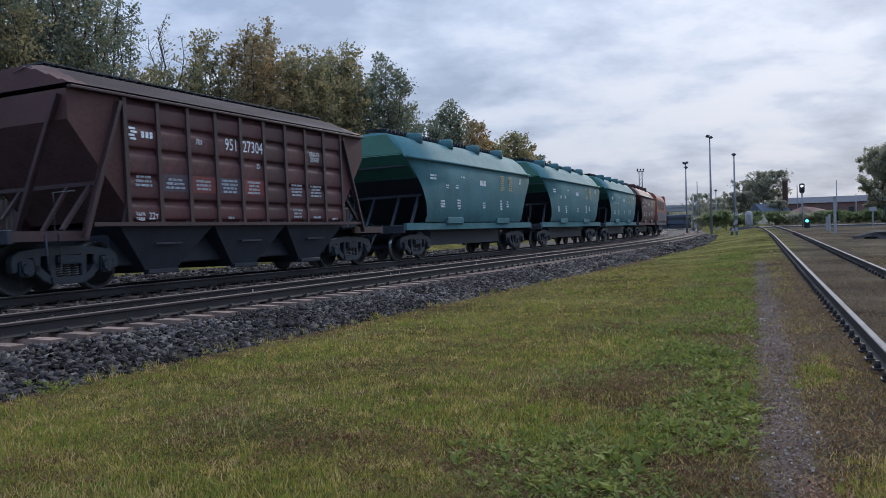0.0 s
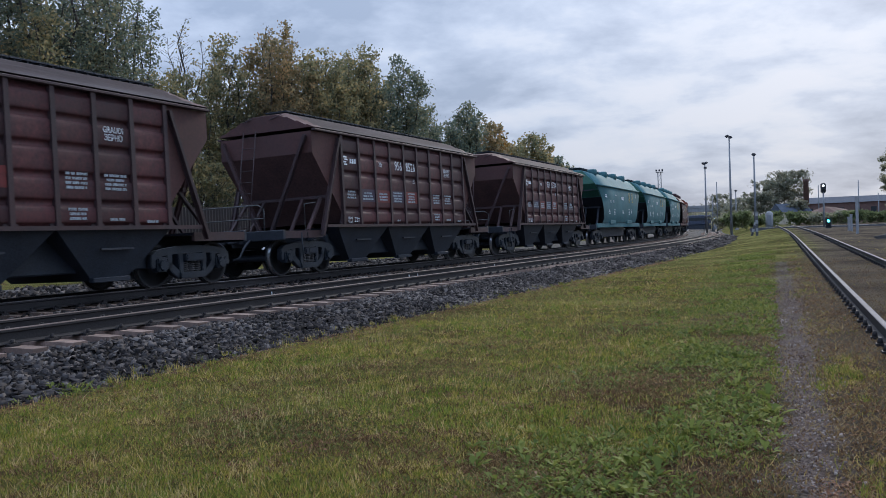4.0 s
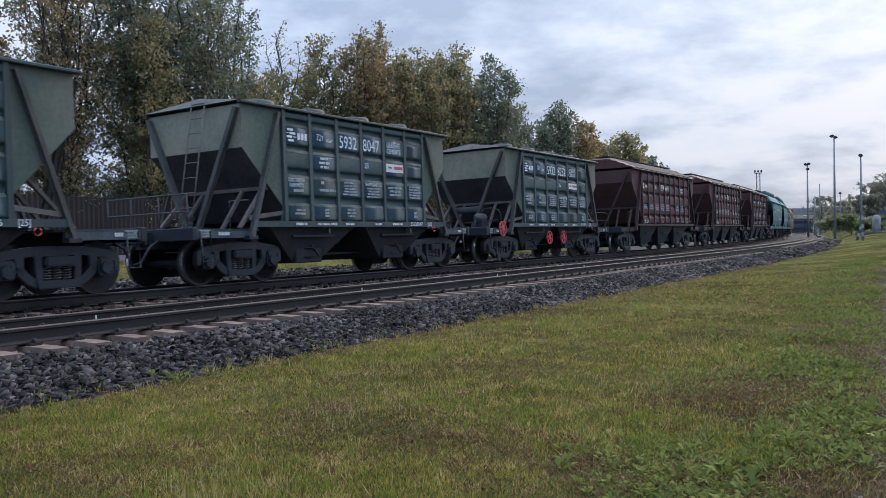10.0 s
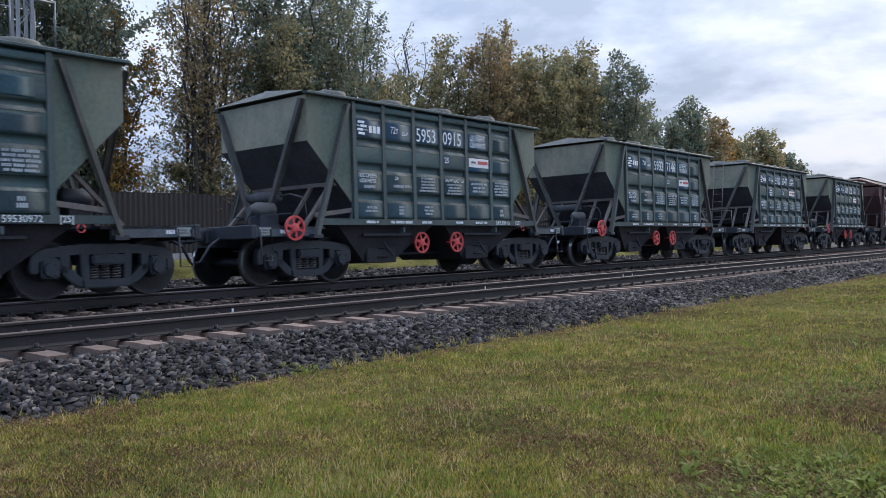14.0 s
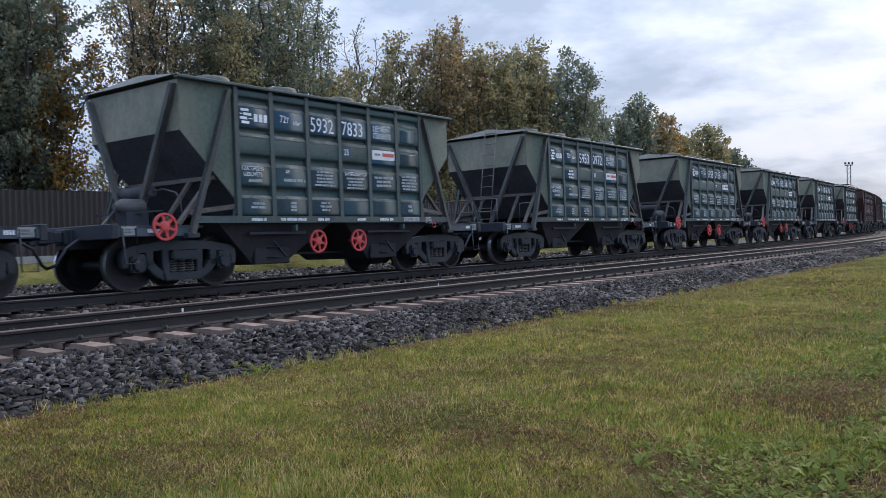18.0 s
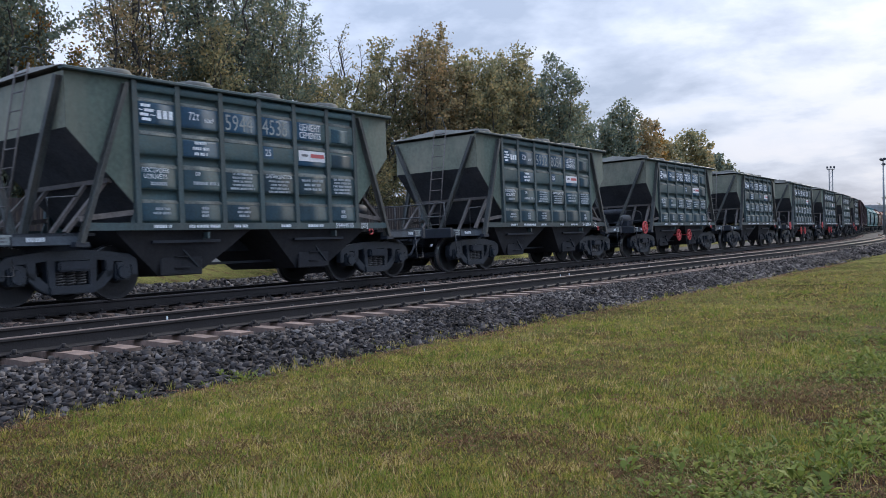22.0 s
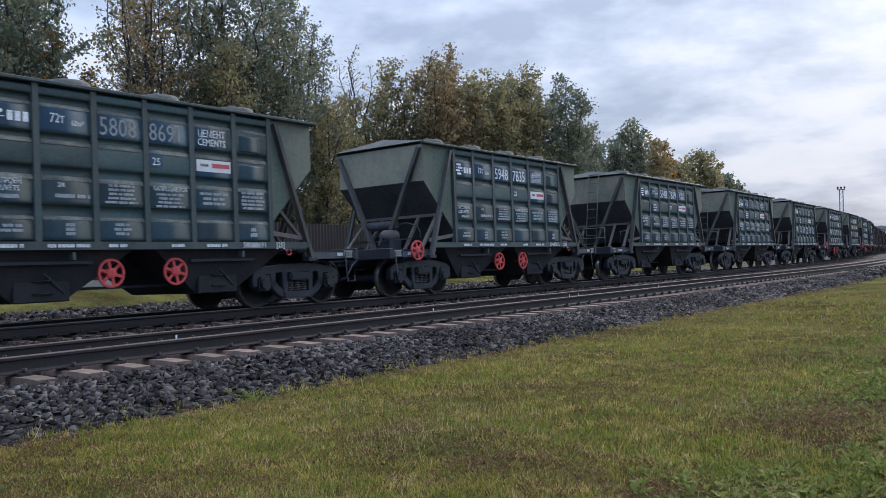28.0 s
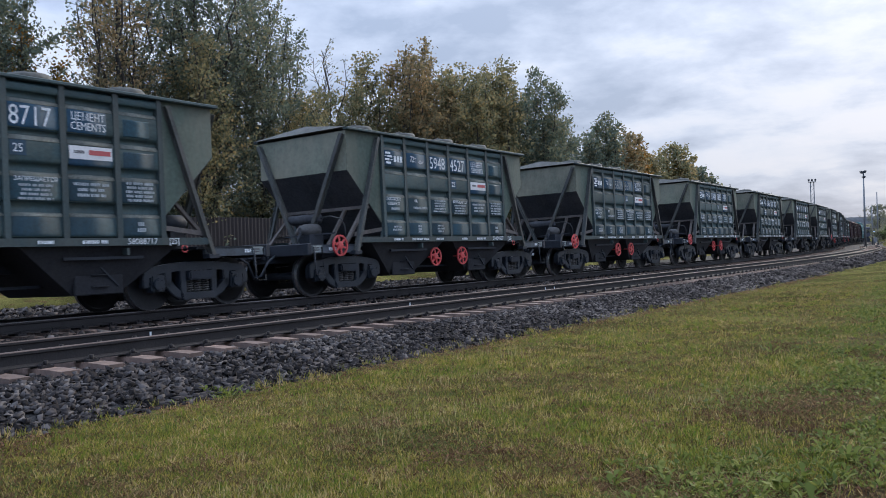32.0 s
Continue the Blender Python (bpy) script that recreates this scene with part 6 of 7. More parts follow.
    x, y, r = np.repeat(tx, per) + rng.normal(0, 0.022, len(tx) * per) * size, np.repeat(ty, per) + rng.normal(0, 0.022, len(tx) * per) * size, np.repeat(tr, per)
    ok, lat = keep(x, y, 2.0)
    d, patch, across = density(x, y)
    ok &= d > 0.3
    x, y, r, lat, size = x[ok], y[ok], r[ok], lat[ok], size[ok]
    v, f = blades(x, y, gz(x, y, lat), rng.uniform(0.018, 0.055, len(x)) * size, rng.uniform(0.004, 0.009, len(x)) * (1 + r * 0.06), rng.uniform(0.1, 1.1, len(x)))
    soup("grass_tufts", v, f, MAT["tuft"], "small tufts of fresh green grass", "grass")
    # taller tufts straggling into the foot of the ballast
    k, per = 190, 14
    ts = np.concatenate([rng.uniform(-22, -6, 110), rng.uniform(-6, 24, 80)])
    tx, ty = place_np(ts, TRACK2 + 2.92 + rng.normal(0, 0.20, k) - 0.15 * rng.gamma(1.0, 1.0, k))
    tall = np.repeat(rng.uniform(0.5, 1.3, k), per)
    x, y = np.repeat(tx, per) + rng.normal(0, 0.03, k * per), np.repeat(ty, per) + rng.normal(0, 0.03, k * per)
    v, f = blades(x, y, np.full(len(x), 0.03), rng.uniform(0.03, 0.10, len(x)) * tall, rng.uniform(0.004, 0.009, len(x)), rng.uniform(0.1, 0.8, len(x)))
    soup("edge_tufts", v, f, MAT["blade"], "straggling grass tufts at the foot of the ballast", "grass")
    # pale seed stalks standing in loose drifts
    x, y, r = scatter(60000, 3.7, 24, -52, 34)
    drift = np.sin(x * 1.9 + 1.5 * np.sin(y * 1.2)) * np.sin(y * 1.5 + 1 + np.sin(1.7 * x)) + rng.normal(0, 0.3, len(x))
    x, y, r = x[drift > 0.55], y[drift > 0.55], r[drift > 0.55]
    ok, lat = keep(x, y, 2.0)
    d, patch, across = density(x, y)
    ok &= across < -2.2
    x, y, r, lat = x[ok], y[ok], r[ok], lat[ok]
    v, f = blades(x, y, gz(x, y, lat), rng.uniform(0.03, 0.085, len(x)), rng.uniform(0.003, 0.006, len(x)) * (1 + r * 0.06), rng.uniform(0.05, 0.5, len(x)))
    soup("seed_stalks", v, f, MAT["stalk"], "pale dry grass stalks standing among the green", "grass")
    # dead grass lying flat in brown patches
    x, y, r = scatter(260000, 3.6, 30, -52, 34)
    ok, lat = keep(x, y, 2.0)
    x, y, r, lat = x[ok], y[ok], r[ok], lat[ok]
    d, patch, across = density(x, y)
    thin = rng.uniform(0, 1, len(x)) < np.clip(1.2 - d, 0.15, 1) * np.where(np.abs(across + 0.98) < 0.16, 0.3, 1)
    x, y, r, lat = x[thin], y[thin], r[thin], lat[thin]
    h = rng.uniform(0.005, 0.026, len(x))
    v, f = blades(x, y, gz(x, y, lat) + 0.012, h, rng.uniform(0.004, 0.011, len(x)) * (1 + r * 0.08), rng.uniform(0.8, 3.4, len(x)))
    soup("dry_grass", v, f, MAT["straw"], "flat dead grass, straw and brown", "grass")
    # pebbles of the path
    n = 9000
    u, q = rng.uniform(-8.5, 16, n), -0.98 + rng.normal(0, 0.17, n)
    px = SP[0] + u * math.sin(SPA) + q * math.cos(SPA)
    py = SP[1] + u * math.cos(SPA) - q * math.sin(SPA)
    lat = (px - ORIGIN[0]) * DY - (py - ORIGIN[1]) * DX
    size = rng.gamma(3, 0.0013, n)[:, None, None]
    v = CUBE_V[None] * rng.uniform(0.4, 1.1, (n, 8, 3)) * size + np.stack([px, py, gz(px, py, lat) + 0.01], -1)[:, None, :]
    soup("path_gravel", v.reshape(-1, 3), (CUBE_F[None] + (np.arange(n) * 8)[:, None, None]).reshape(-1, 4), MAT["dirt"], "fine grey-brown gravel of a trodden path", "gravel")
    # broad-leaved rosettes in a ragged strip beside the path, thinning out with distance
    def rosettes(name, cx, cy, per, size, rise, mat, label):
        n = len(cx) * per
        a = np.repeat(rng.uniform(0, 6.283, len(cx)), per) + np.tile(np.arange(per) * 2.4, len(cx)) + rng.normal(0, 0.3, n)
        big = np.repeat(size, per)
        ca, sa = np.cos(a), np.sin(a)
        lx, ly = np.repeat(cx, per) + ca * 0.012 + rng.normal(0, 0.25, n) * big, np.repeat(cy, per) + sa * 0.012 + rng.normal(0, 0.25, n) * big
        lat = (lx - ORIGIN[0]) * DY - (ly - ORIGIN[1]) * DX
        L, Wd = rng.uniform(0.6, 1.3, n) * big, rng.uniform(0.13, 0.30, n) * big
        up = rng.uniform(0.1, 1.0, n) * rise
        z = gz(lx, ly, lat) + rng.uniform(0.003, 0.02, n)
        pts = []
        for u, w, lift in ((0.0, 0.15, 0.0), (0.55, 1.0, 0.75), (1.0, 0.1, 0.85), (0.55, -1.0, 0.75)):
            pts.append(np.stack([lx + ca * L * u - sa * Wd * w, ly + sa * L * u + ca * Wd * w, z + L * up * lift], -1))
        soup(name, np.stack(pts, 1).reshape(-1, 3), np.arange(4 * n).reshape(-1, 4), mat, label, "weeds")
    k = 21000
    u = -9.0 + 34 * rng.uniform(0, 1, k) ** 1.4
    q = rng.normal(-1.8, 0.5, k)
    cx, cy = SP[0] + u * math.sin(SPA) + q * math.cos(SPA), SP[1] + u * math.cos(SPA) - q * math.sin(SPA)
    where = np.sin(cx * 3.1 + np.sin(cy * 1.3)) + np.sin(cy * 2.3 + 1 + np.sin(2 * cx)) + rng.normal(0, 0.9, k)
    ok = (where > 0.25) & (q < -1.14)
    cx, cy = cx[ok], cy[ok]
    rosettes("weeds", cx, cy, 7, rng.gamma(2.5, 0.0085, len(cx)) + 0.013, 1.1, MAT["weed"], "mat of small broad-leaved green weeds")
    # larger plants: some in the strip, a clump at the foot of the ballast
    u, q = rng.uniform(-7, 6, 60), rng.normal(-1.6, 0.3, 60)
    bx, by = SP[0] + u * math.sin(SPA) + q * math.cos(SPA), SP[1] + u * math.cos(SPA) - q * math.sin(SPA)
    ex, ey = place_np(rng.uniform(-20, 12, 70), TRACK2 + 2.75 + rng.normal(0, 0.2, 70))
    ex, ey = np.concatenate([ex, -3.9 + rng.normal(0, 0.13, 14)]), np.concatenate([ey, 8.24 + rng.normal(0, 0.12, 14)])
    rosettes("plantain", np.concatenate([bx, ex]), np.concatenate([by, ey]), 11, np.concatenate([rng.uniform(0.03, 0.075, 60), rng.uniform(0.02, 0.055, 70), rng.uniform(0.04, 0.085, 14)]), 1.3, MAT["weed"], "larger leafy weeds")
    # tiny clover-like leaves all through the turf
    x, y, r = scatter(60000, 3.7, 22, -52, 34)
    ok, lat = keep(x, y, 2.0)
    d, patch, across = density(x, y)
    where = np.sin(x * 2.7 + 2 * np.sin(y * 1.9)) + np.sin(y * 3.3 + 1.5 * np.sin(x * 2.1)) + rng.normal(0, 0.8, len(x))
    ok &= (across < -1.2) & (where > 0.2)
    x, y, r = x[ok], y[ok], r[ok]
    rosettes("clover", x, y, 3, rng.uniform(0.007, 0.018, len(x)) * (1 + r * 0.03), 1.2, MAT["clover"], "tiny clover-like leaves in the turf")
    # withered leaves and rusty litter: in bare patches of the turf, by the path and along the foot of the ballast
    u, q = rng.uniform(-9.0, 20, 9000), rng.normal(-1.3, 0.95, 9000)
    q = q[np.abs(q + 0.98) > 0.16]; u = u[:len(q)]
    dx, dy = SP[0] + u * math.sin(SPA) + q * math.cos(SPA), SP[1] + u * math.cos(SPA) - q * math.sin(SPA)
    ex, ey = place_np(rng.uniform(-22, 14, 9000), TRACK2 + 3.02 + rng.normal(0, 0.20, 9000))
    x, y, r = scatter(90000, 3.7, 24, -52, 34)
    ok, lat = keep(x, y, 2.0)
    bald = np.sin(x * 3.1 + 2 * np.sin(y * 1.9)) + np.sin(y * 3.7 + 1.7 * np.sin(x * 2.3)) + 0.6 * np.sin(8.1 * x + 2 * np.sin(5.3 * y)) + rng.normal(0, 0.35, len(x))
    ok &= bald > 1.85
    dx, dy = np.concatenate([dx, ex, x[ok]]), np.concatenate([dy, ey, y[ok]])
    rosettes("litter", dx, dy, 3, rng.uniform(0.010, 0.036, len(dx)), 0.5, MAT["litter"], "scattered withered brown leaves")
# ---- trees ----
def tree(s, lat, top, radius, leaves, mat, seed, name="tree", label="", xy=None, base=None, leaf=0.10, bare=0.25, slim=1.0):
    rng = np.random.default_rng(seed)
    p = Vector((ORIGIN[0] + s * DX + lat * DY, ORIGIN[1] + s * DY - lat * DX, 0)) if xy is None else Vector((xy[0], xy[1], 0))
    z0 = base if base is not None else RAIL_Z + 0.2
    H = top - z0
    e = bpy.data.objects.new(name, None); scene.collection.objects.link(e)
    e.location = (p.x, p.y, z0)
    bm = bmesh.new()
    lean = rng.normal(0, 0.02, 2)
    n = 7
    pts = [Vector((lean[0] * H * (k / n) ** 1.5 + rng.normal(0, 0.05), lean[1] * H * (k / n) ** 1.5 + rng.normal(0, 0.05), H * 0.93 * k / n - 0.1)) for k in range(n + 1)]
    rad = [max(0.018 * H * (1 - 0.95 * k / n), 0.015) for k in range(n + 1)]
    tube(bm, pts, rad, 8)
    tips = []
    limbs = int(18 + H * 1.6)
    for i in range(limbs):
        u = bare + (0.97 - bare) * (i + rng.uniform(0, 1)) / limbs
        k = min(int(u * n), n - 1)
        q = pts[k].lerp(pts[k + 1], u * n - k)
        reach = radius * (0.45 + 0.75 * math.sin(math.pi * min(max((u - bare) / (1 - bare) * 0.86 + 0.14, 0), 1)) ** 0.8) * rng.uniform(0.6, 1.12)
        az = i * 2.4 + rng.uniform(-0.5, 0.5)
        rise = min(rng.uniform(0.4, 1.5) * reach, (H - q.z) * rng.uniform(0.55, 1.0)) * slim
        end = q + Vector((math.cos(az) * reach, math.sin(az) * reach, rise))
        if end.z > H:
            end.z = H - rng.uniform(0, 0.5)
        mid = q.lerp(end, 0.5) + Vector((0, 0, -0.08 * reach))
        r0 = max(rad[k] * 0.42, 0.012)
        tube(bm, [q, mid, end], [r0, r0 * 0.6, 0.008], 5, False)
        for j in range(6):
            v = rng.uniform(0.3, 1.0)
            b = (q.lerp(mid, v * 2) if v < 0.5 else mid.lerp(end, v * 2 - 1))
            t = b + Vector(rng.normal(0, 0.22 * reach + 0.12, 3)) + Vector((0, 0, 0.14 * reach))
            if t.z > H: t.z = H - rng.uniform(0, 0.4)
            tube(bm, [b, t], [0.010, 0.004], 3, False)
            tips.append((b, t))
    part("trunk", bm, MAT["bark"], e)
    # leaves hang along the twigs in loose clumps
    T = np.array([[*b, *t] for b, t in tips])
    w = rng.gamma(1.2, 1.0, len(T)); w /= w.sum()
    idx = rng.choice(len(T), leaves, p=w)
    u = rng.uniform(0.1, 1.15, leaves)[:, None]
    c = T[idx, :3] * (1 - u) + T[idx, 3:] * u + rng.normal(0, 0.15, (leaves, 3)) * (0.6 + radius / 6)
    c[:, 2] = np.minimum(c[:, 2], H + rng.uniform(-0.3, 0.25, leaves))
    d1 = rng.normal(0, 1, (leaves, 3)); d1 /= np.linalg.norm(d1, axis=1)[:, None]
    d2 = np.cross(d1, rng.normal(0, 1, (leaves, 3))); d2 /= np.linalg.norm(d2, axis=1)[:, None]
    L = rng.uniform(0.6, 1.35, leaves)[:, None] * leaf
    v = np.stack([c - d1 * L, c + d2 * L * 0.85, c + d1 * L * 0.8 - d2 * L * 0.25], 1).reshape(-1, 3)
    me = bpy.data.meshes.new("crown")
    f = np.arange(3 * leaves)
    me.vertices.add(3 * leaves); me.vertices.foreach_set("co", v.astype(np.float32).ravel())
    me.loops.add(3 * leaves); me.loops.foreach_set("vertex_index", f.astype(np.int32))
    me.polygons.add(leaves); me.polygons.foreach_set("loop_start", np.arange(0, 3 * leaves, 3, dtype=np.int32))
    me.update(calc_edges=True)
    me.materials.append(MAT[mat])
    part("crown", me, None, e)
    return tagged(e, label or "leafy trackside tree turning yellow in autumn", "tree", "trees behind the railway")

def leaf_mesh(rng, twigs, leaves, leaf, spread):
    """Leaves in small clumps along the twigs, each twig with its own share."""
    T = np.array([[*b, *t] for b, t in twigs])
    w = rng.gamma(1.6, 1.0, len(T)) * np.linalg.norm(T[:, 3:] - T[:, :3], axis=1)
    idx = rng.choice(len(T), leaves, p=w / w.sum())
    u = np.round(rng.uniform(0.15, 1.05, leaves) * 5 + rng.normal(0, 0.25, leaves))[:, None] / 5
    c = T[idx, :3] * (1 - u) + T[idx, 3:] * u + rng.normal(0, spread, (leaves, 3))
    d1 = rng.normal(0, 1, (leaves, 3)); d1 /= np.linalg.norm(d1, axis=1)[:, None]
    d2 = np.cross(d1, rng.normal(0, 1, (leaves, 3))); d2 /= np.linalg.norm(d2, axis=1)[:, None]
    L = rng.uniform(0.6, 1.35, leaves)[:, None] * leaf
    v = np.stack([c - d1 * L, c + d2 * L * 0.62, c + d1 * L, c - d2 * L * 0.62], 1).reshape(-1, 3)
    me = bpy.data.meshes.new("crown")
    me.vertices.add(4 * leaves); me.vertices.foreach_set("co", v.astype(np.float32).ravel())
    me.loops.add(4 * leaves); me.loops.foreach_set("vertex_index", np.arange(4 * leaves, dtype=np.int32))
    me.polygons.add(leaves); me.polygons.foreach_set("loop_start", np.arange(0, 4 * leaves, 4, dtype=np.int32))
    me.update(calc_edges=True)
    return me

def spired_tree(s, lat, top, radius, leaves, mat, seed, leaf, leaders, low=0.12, spread=0.10, label=""):
    """A trackside tree of several upright leaders with short rising side twigs: a ragged, plumed crown."""
    rng = np.random.default_rng(seed)
    z0 = RAIL_Z + 0.2
    H = top - z0
    e = bpy.data.objects.new("tree", None); scene.collection.objects.link(e)
    e.location = (ORIGIN[0] + s * DX + lat * DY, ORIGIN[1] + s * DY - lat * DX, z0)
    bm = bmesh.new()
    r0 = 0.013 * H
    twigs = []
    for i in range(leaders):
        a = i * 2.4 + rng.uniform(-0.5, 0.5)
        out = 0.0 if i == 0 else radius * rng.uniform(0.35, 1.0)
        tip = H if i == 0 else H * rng.uniform(0.97, 1.0) - 0.16 * H * (out / radius) ** 1.5 * rng.uniform(0.4, 1.6)
        fork = H * rng.uniform(0.04, 0.35)
        base = Vector((rng.normal(0, 0.06), rng.normal(0, 0.06), -0.1 if i < 3 else fork))
        n = 9
        pts = []
        for k in range(n + 1):
            u = k / n
            o = out * (1 - (1 - u) ** 1.8)
            pts.append(Vector((math.cos(a) * o + rng.normal(0, 0.14) * (k > 0), math.sin(a) * o + rng.normal(0, 0.14) * (k > 0), base.z + (tip - base.z) * u)))
        rad = [max(r0 * (1.0 if i == 0 else 0.6) * (1 - 0.93 * k / n), 0.010) for k in range(n + 1)]
        tube(bm, pts, rad, 6, False)
        z = max(low * H, base.z + 0.4)
        while z < tip:
            u = (z - base.z) / (tip - base.z)
            k = min(int(u * n), n - 1)
            p = pts[k].lerp(pts[k + 1], u * n - k)
            reach = (0.30 + 1.15 * radius * (1 - u) ** 0.6 * rng.uniform(0.3, 1.0)) * min(1.0, 0.4 + z / H * 2)
            az = rng.uniform(0, 6.283)
            q = p + Vector((math.cos(az) * reach, math.sin(az) * reach, reach * rng.uniform(0.15, 0.95)))
            if q.z < H + 0.1:
                tube(bm, [p, q], [0.014, 0.004], 3, False)
                twigs.append((p, q))
                for j in range(3):
                    b = p.lerp(q, rng.uniform(0.3, 0.9))
                    t = b + Vector(rng.normal(0, 0.27 * reach + 0.08, 3)) + Vector((0, 0, 0.18 * reach + 0.08))
                    if t.z < H + 0.1:
                        twigs.append((b, t))
            z += rng.uniform(0.10, 0.26)
        twigs.append((pts[-2], pts[-1]))
    part("trunk", bm, MAT["bark"], e)
    me = leaf_mesh(rng, twigs, leaves, leaf, spread)
    me.materials.append(MAT[mat])
    part("crown", me, None, e)
    return tagged(e, label or "leafy trackside tree turning yellow in autumn", "tree", "trees behind the railway")

def trees():
    # along the line, across it, top, crown radius, leaves, foliage, leaf size, leaders
    rows = [(-8.2, -15.4, 13.2, 2.6, 48000, "leaf_green", 0.072, 8), (-7.3, -14.4, 9.6, 1.1, 5000, "leaf_orange", 0.068, 4), (-10.4, -16.6, 11.8, 1.9, 24000, "leaf_green", 0.072, 5),
            (-3.4, -14.5, 14.0, 1.9, 9500, "leaf_brown", 0.068, 7), (-2.0, -16.6, 14.5, 2.0, 8000, "leaf_green", 0.072, 6),
            (1.6, -15.6, 16.2, 3.2, 38000, "leaf_green", 0.072, 10), (0.2, -14.2, 11.0, 1.8, 12000, "leaf_mix", 0.068, 6), (4.9, -15.8, 14.6, 1.9, 18000, "leaf_green", 0.072, 6),
            (7.4, -16.2, 13.5, 1.3, 9000, "leaf_green", 0.072, 5), (6.6, -14.6, 9.5, 1.6, 9000, "leaf_mix", 0.068, 6),
            (11.3, -17, 13.3, 1.1, 500, "leaf_mix", 0.07, 5), (9.9, -16.2, 10.2, 1.3, 6500, "leaf_mix", 0.085, 5), (12.6, -16.5, 10.8, 1.3, 6500, "leaf_mix", 0.085, 5),
            (14.8, -17, 13.0, 1.5, 9000, "leaf_mix", 0.09, 6), (17.0, -16, 13.9, 1.7, 12000, "leaf_brown", 0.09, 7), (19.1, -16, 14.5, 1.6, 11000, "leaf_brown", 0.09, 6),
            (21.0, -16, 13.2, 1.6, 11000, "leaf_mix", 0.10, 6), (23.4, -16, 13.6, 1.8, 12000, "leaf_mix", 0.10, 6), (25.4, -16.5, 12.8, 1.8, 11000, "leaf_mix", 0.10, 6),
            (27.8, -16, 14.7, 2.1, 14000, "leaf_mix", 0.105, 7), (30.6, -16.4, 13.2, 1.9, 10000, "leaf_green", 0.11, 6), (33.0, -16, 14.9, 1.9, 11000, "leaf_green", 0.11, 6),
            (36.6, -16.5, 11.4, 1.6, 6500, "leaf_green", 0.12, 5), (40.2, -17, 12.3, 1.6, 6500, "leaf_green", 0.13, 5), (44.2, -17, 11.2, 1.7, 6000, "leaf_green", 0.13, 5),
            (48.2, -17, 13.5, 1.7, 6500, "leaf_green", 0.14, 6), (53.0, -17, 12.4, 1.9, 6500, "leaf_brown", 0.15, 6), (57.6, -17.6, 11.4, 1.8, 5000, "leaf_orange", 0.16, 5),
            (62.5, -18, 11.2, 2.0, 5000, "leaf_mix", 0.17, 5), (68.6, -18, 12.7, 2.3, 5500, "leaf_mix", 0.18, 6), (75.6, -19.4, 11.5, 2.3, 4500, "leaf_brown", 0.2, 5),
            (84.0, -20, 11.0, 2.6, 4500, "leaf_green", 0.22, 5), (97.0, -24, 11.0, 3.0, 4500, "leaf_mix", 0.25, 5), (112.0, -27, 10.0, 3.2, 4500, "leaf_mix", 0.27, 5)]
    for k, (s, lat, top, rad, n, mat, leaf, leaders) in enumerate(rows):
        bare = n == 500
        spired_tree(s, lat, top, rad, n if bare else int(n * (1.05 if s < 9 else 1.35)), mat, 100 + k, leaf, leaders, 0.10, (0.10 if s < 9 else 0.12) if s < 24 else 0.16, "half-bare young tree with thin grey twigs" if bare else "")
    # undergrowth that fills the foot of the row
    rnd = random.Random(8)
    s, k = -13.0, 0
    while s < 70:
        h = rnd.uniform(3.0, 6.0)
        tree(s, -15.2 - rnd.uniform(0, 2.5) - max(s - 20, 0) * 0.06, h, rnd.uniform(1.6, 2.2), 4200 if s < 25 else 2200, rnd.choice(["leaf_green", "leaf_mix", "leaf_mix"]), 300 + k, "shrub", "dense roadside shrub with yellowing leaves", leaf=0.09 if s < 25 else 0.14, bare=0.04)
        s += 2.0 + max(s - 10, 0) * 0.03; k += 1

def fence():
    e = bpy.data.objects.new("fence", None); scene.collection.objects.link(e)
    bm = bmesh.new()
    front = [(-0.5 + k * 0.1, -0.03 if k % 2 else 0.0) for k in range(11)]
    prism(bm, front + [(u, v + 0.006) for u, v in reversed(front)], 2, 0.0, 2.2)
    sheet = mesh_of("fence_sheet", bm, MAT["fence"])
    bm = bmesh.new(); box(bm, -0.05, 0.05, 0.02, 0.12, 0, 2.05)
    post = mesh_of("fence_post", bm, MAT["fence"])
    s = -30.0
    while s < 26:
        c, a = on_line(s, -13.0), heading(s)
        m = Matrix.Translation((c.x, c.y, RAIL_Z + 0.40 + 0.02 * math.sin(s * 0.8))) @ Matrix.Rotation(math.pi / 2 - a, 4, "Z")
        part("fence_sheet", sheet, None, e, at=m @ Matrix.Translation((0, 0, 0)))
        part("fence_post", post, None, e, at=m @ Matrix.Translation((0.5, 0, 0)))
        s += 1.0
    bm = bmesh.new()
    sweep(bm, [(-0.15, 0.3), (0.15, 0.3), (0.15, 0.93), (-0.15, 0.93)], -30.5, 26, -13.0, 2.0)
    part("plinth", bm, MAT["concrete"], e)
    tagged(e, "dark brown profiled sheet fence on a low concrete plinth", "fence")

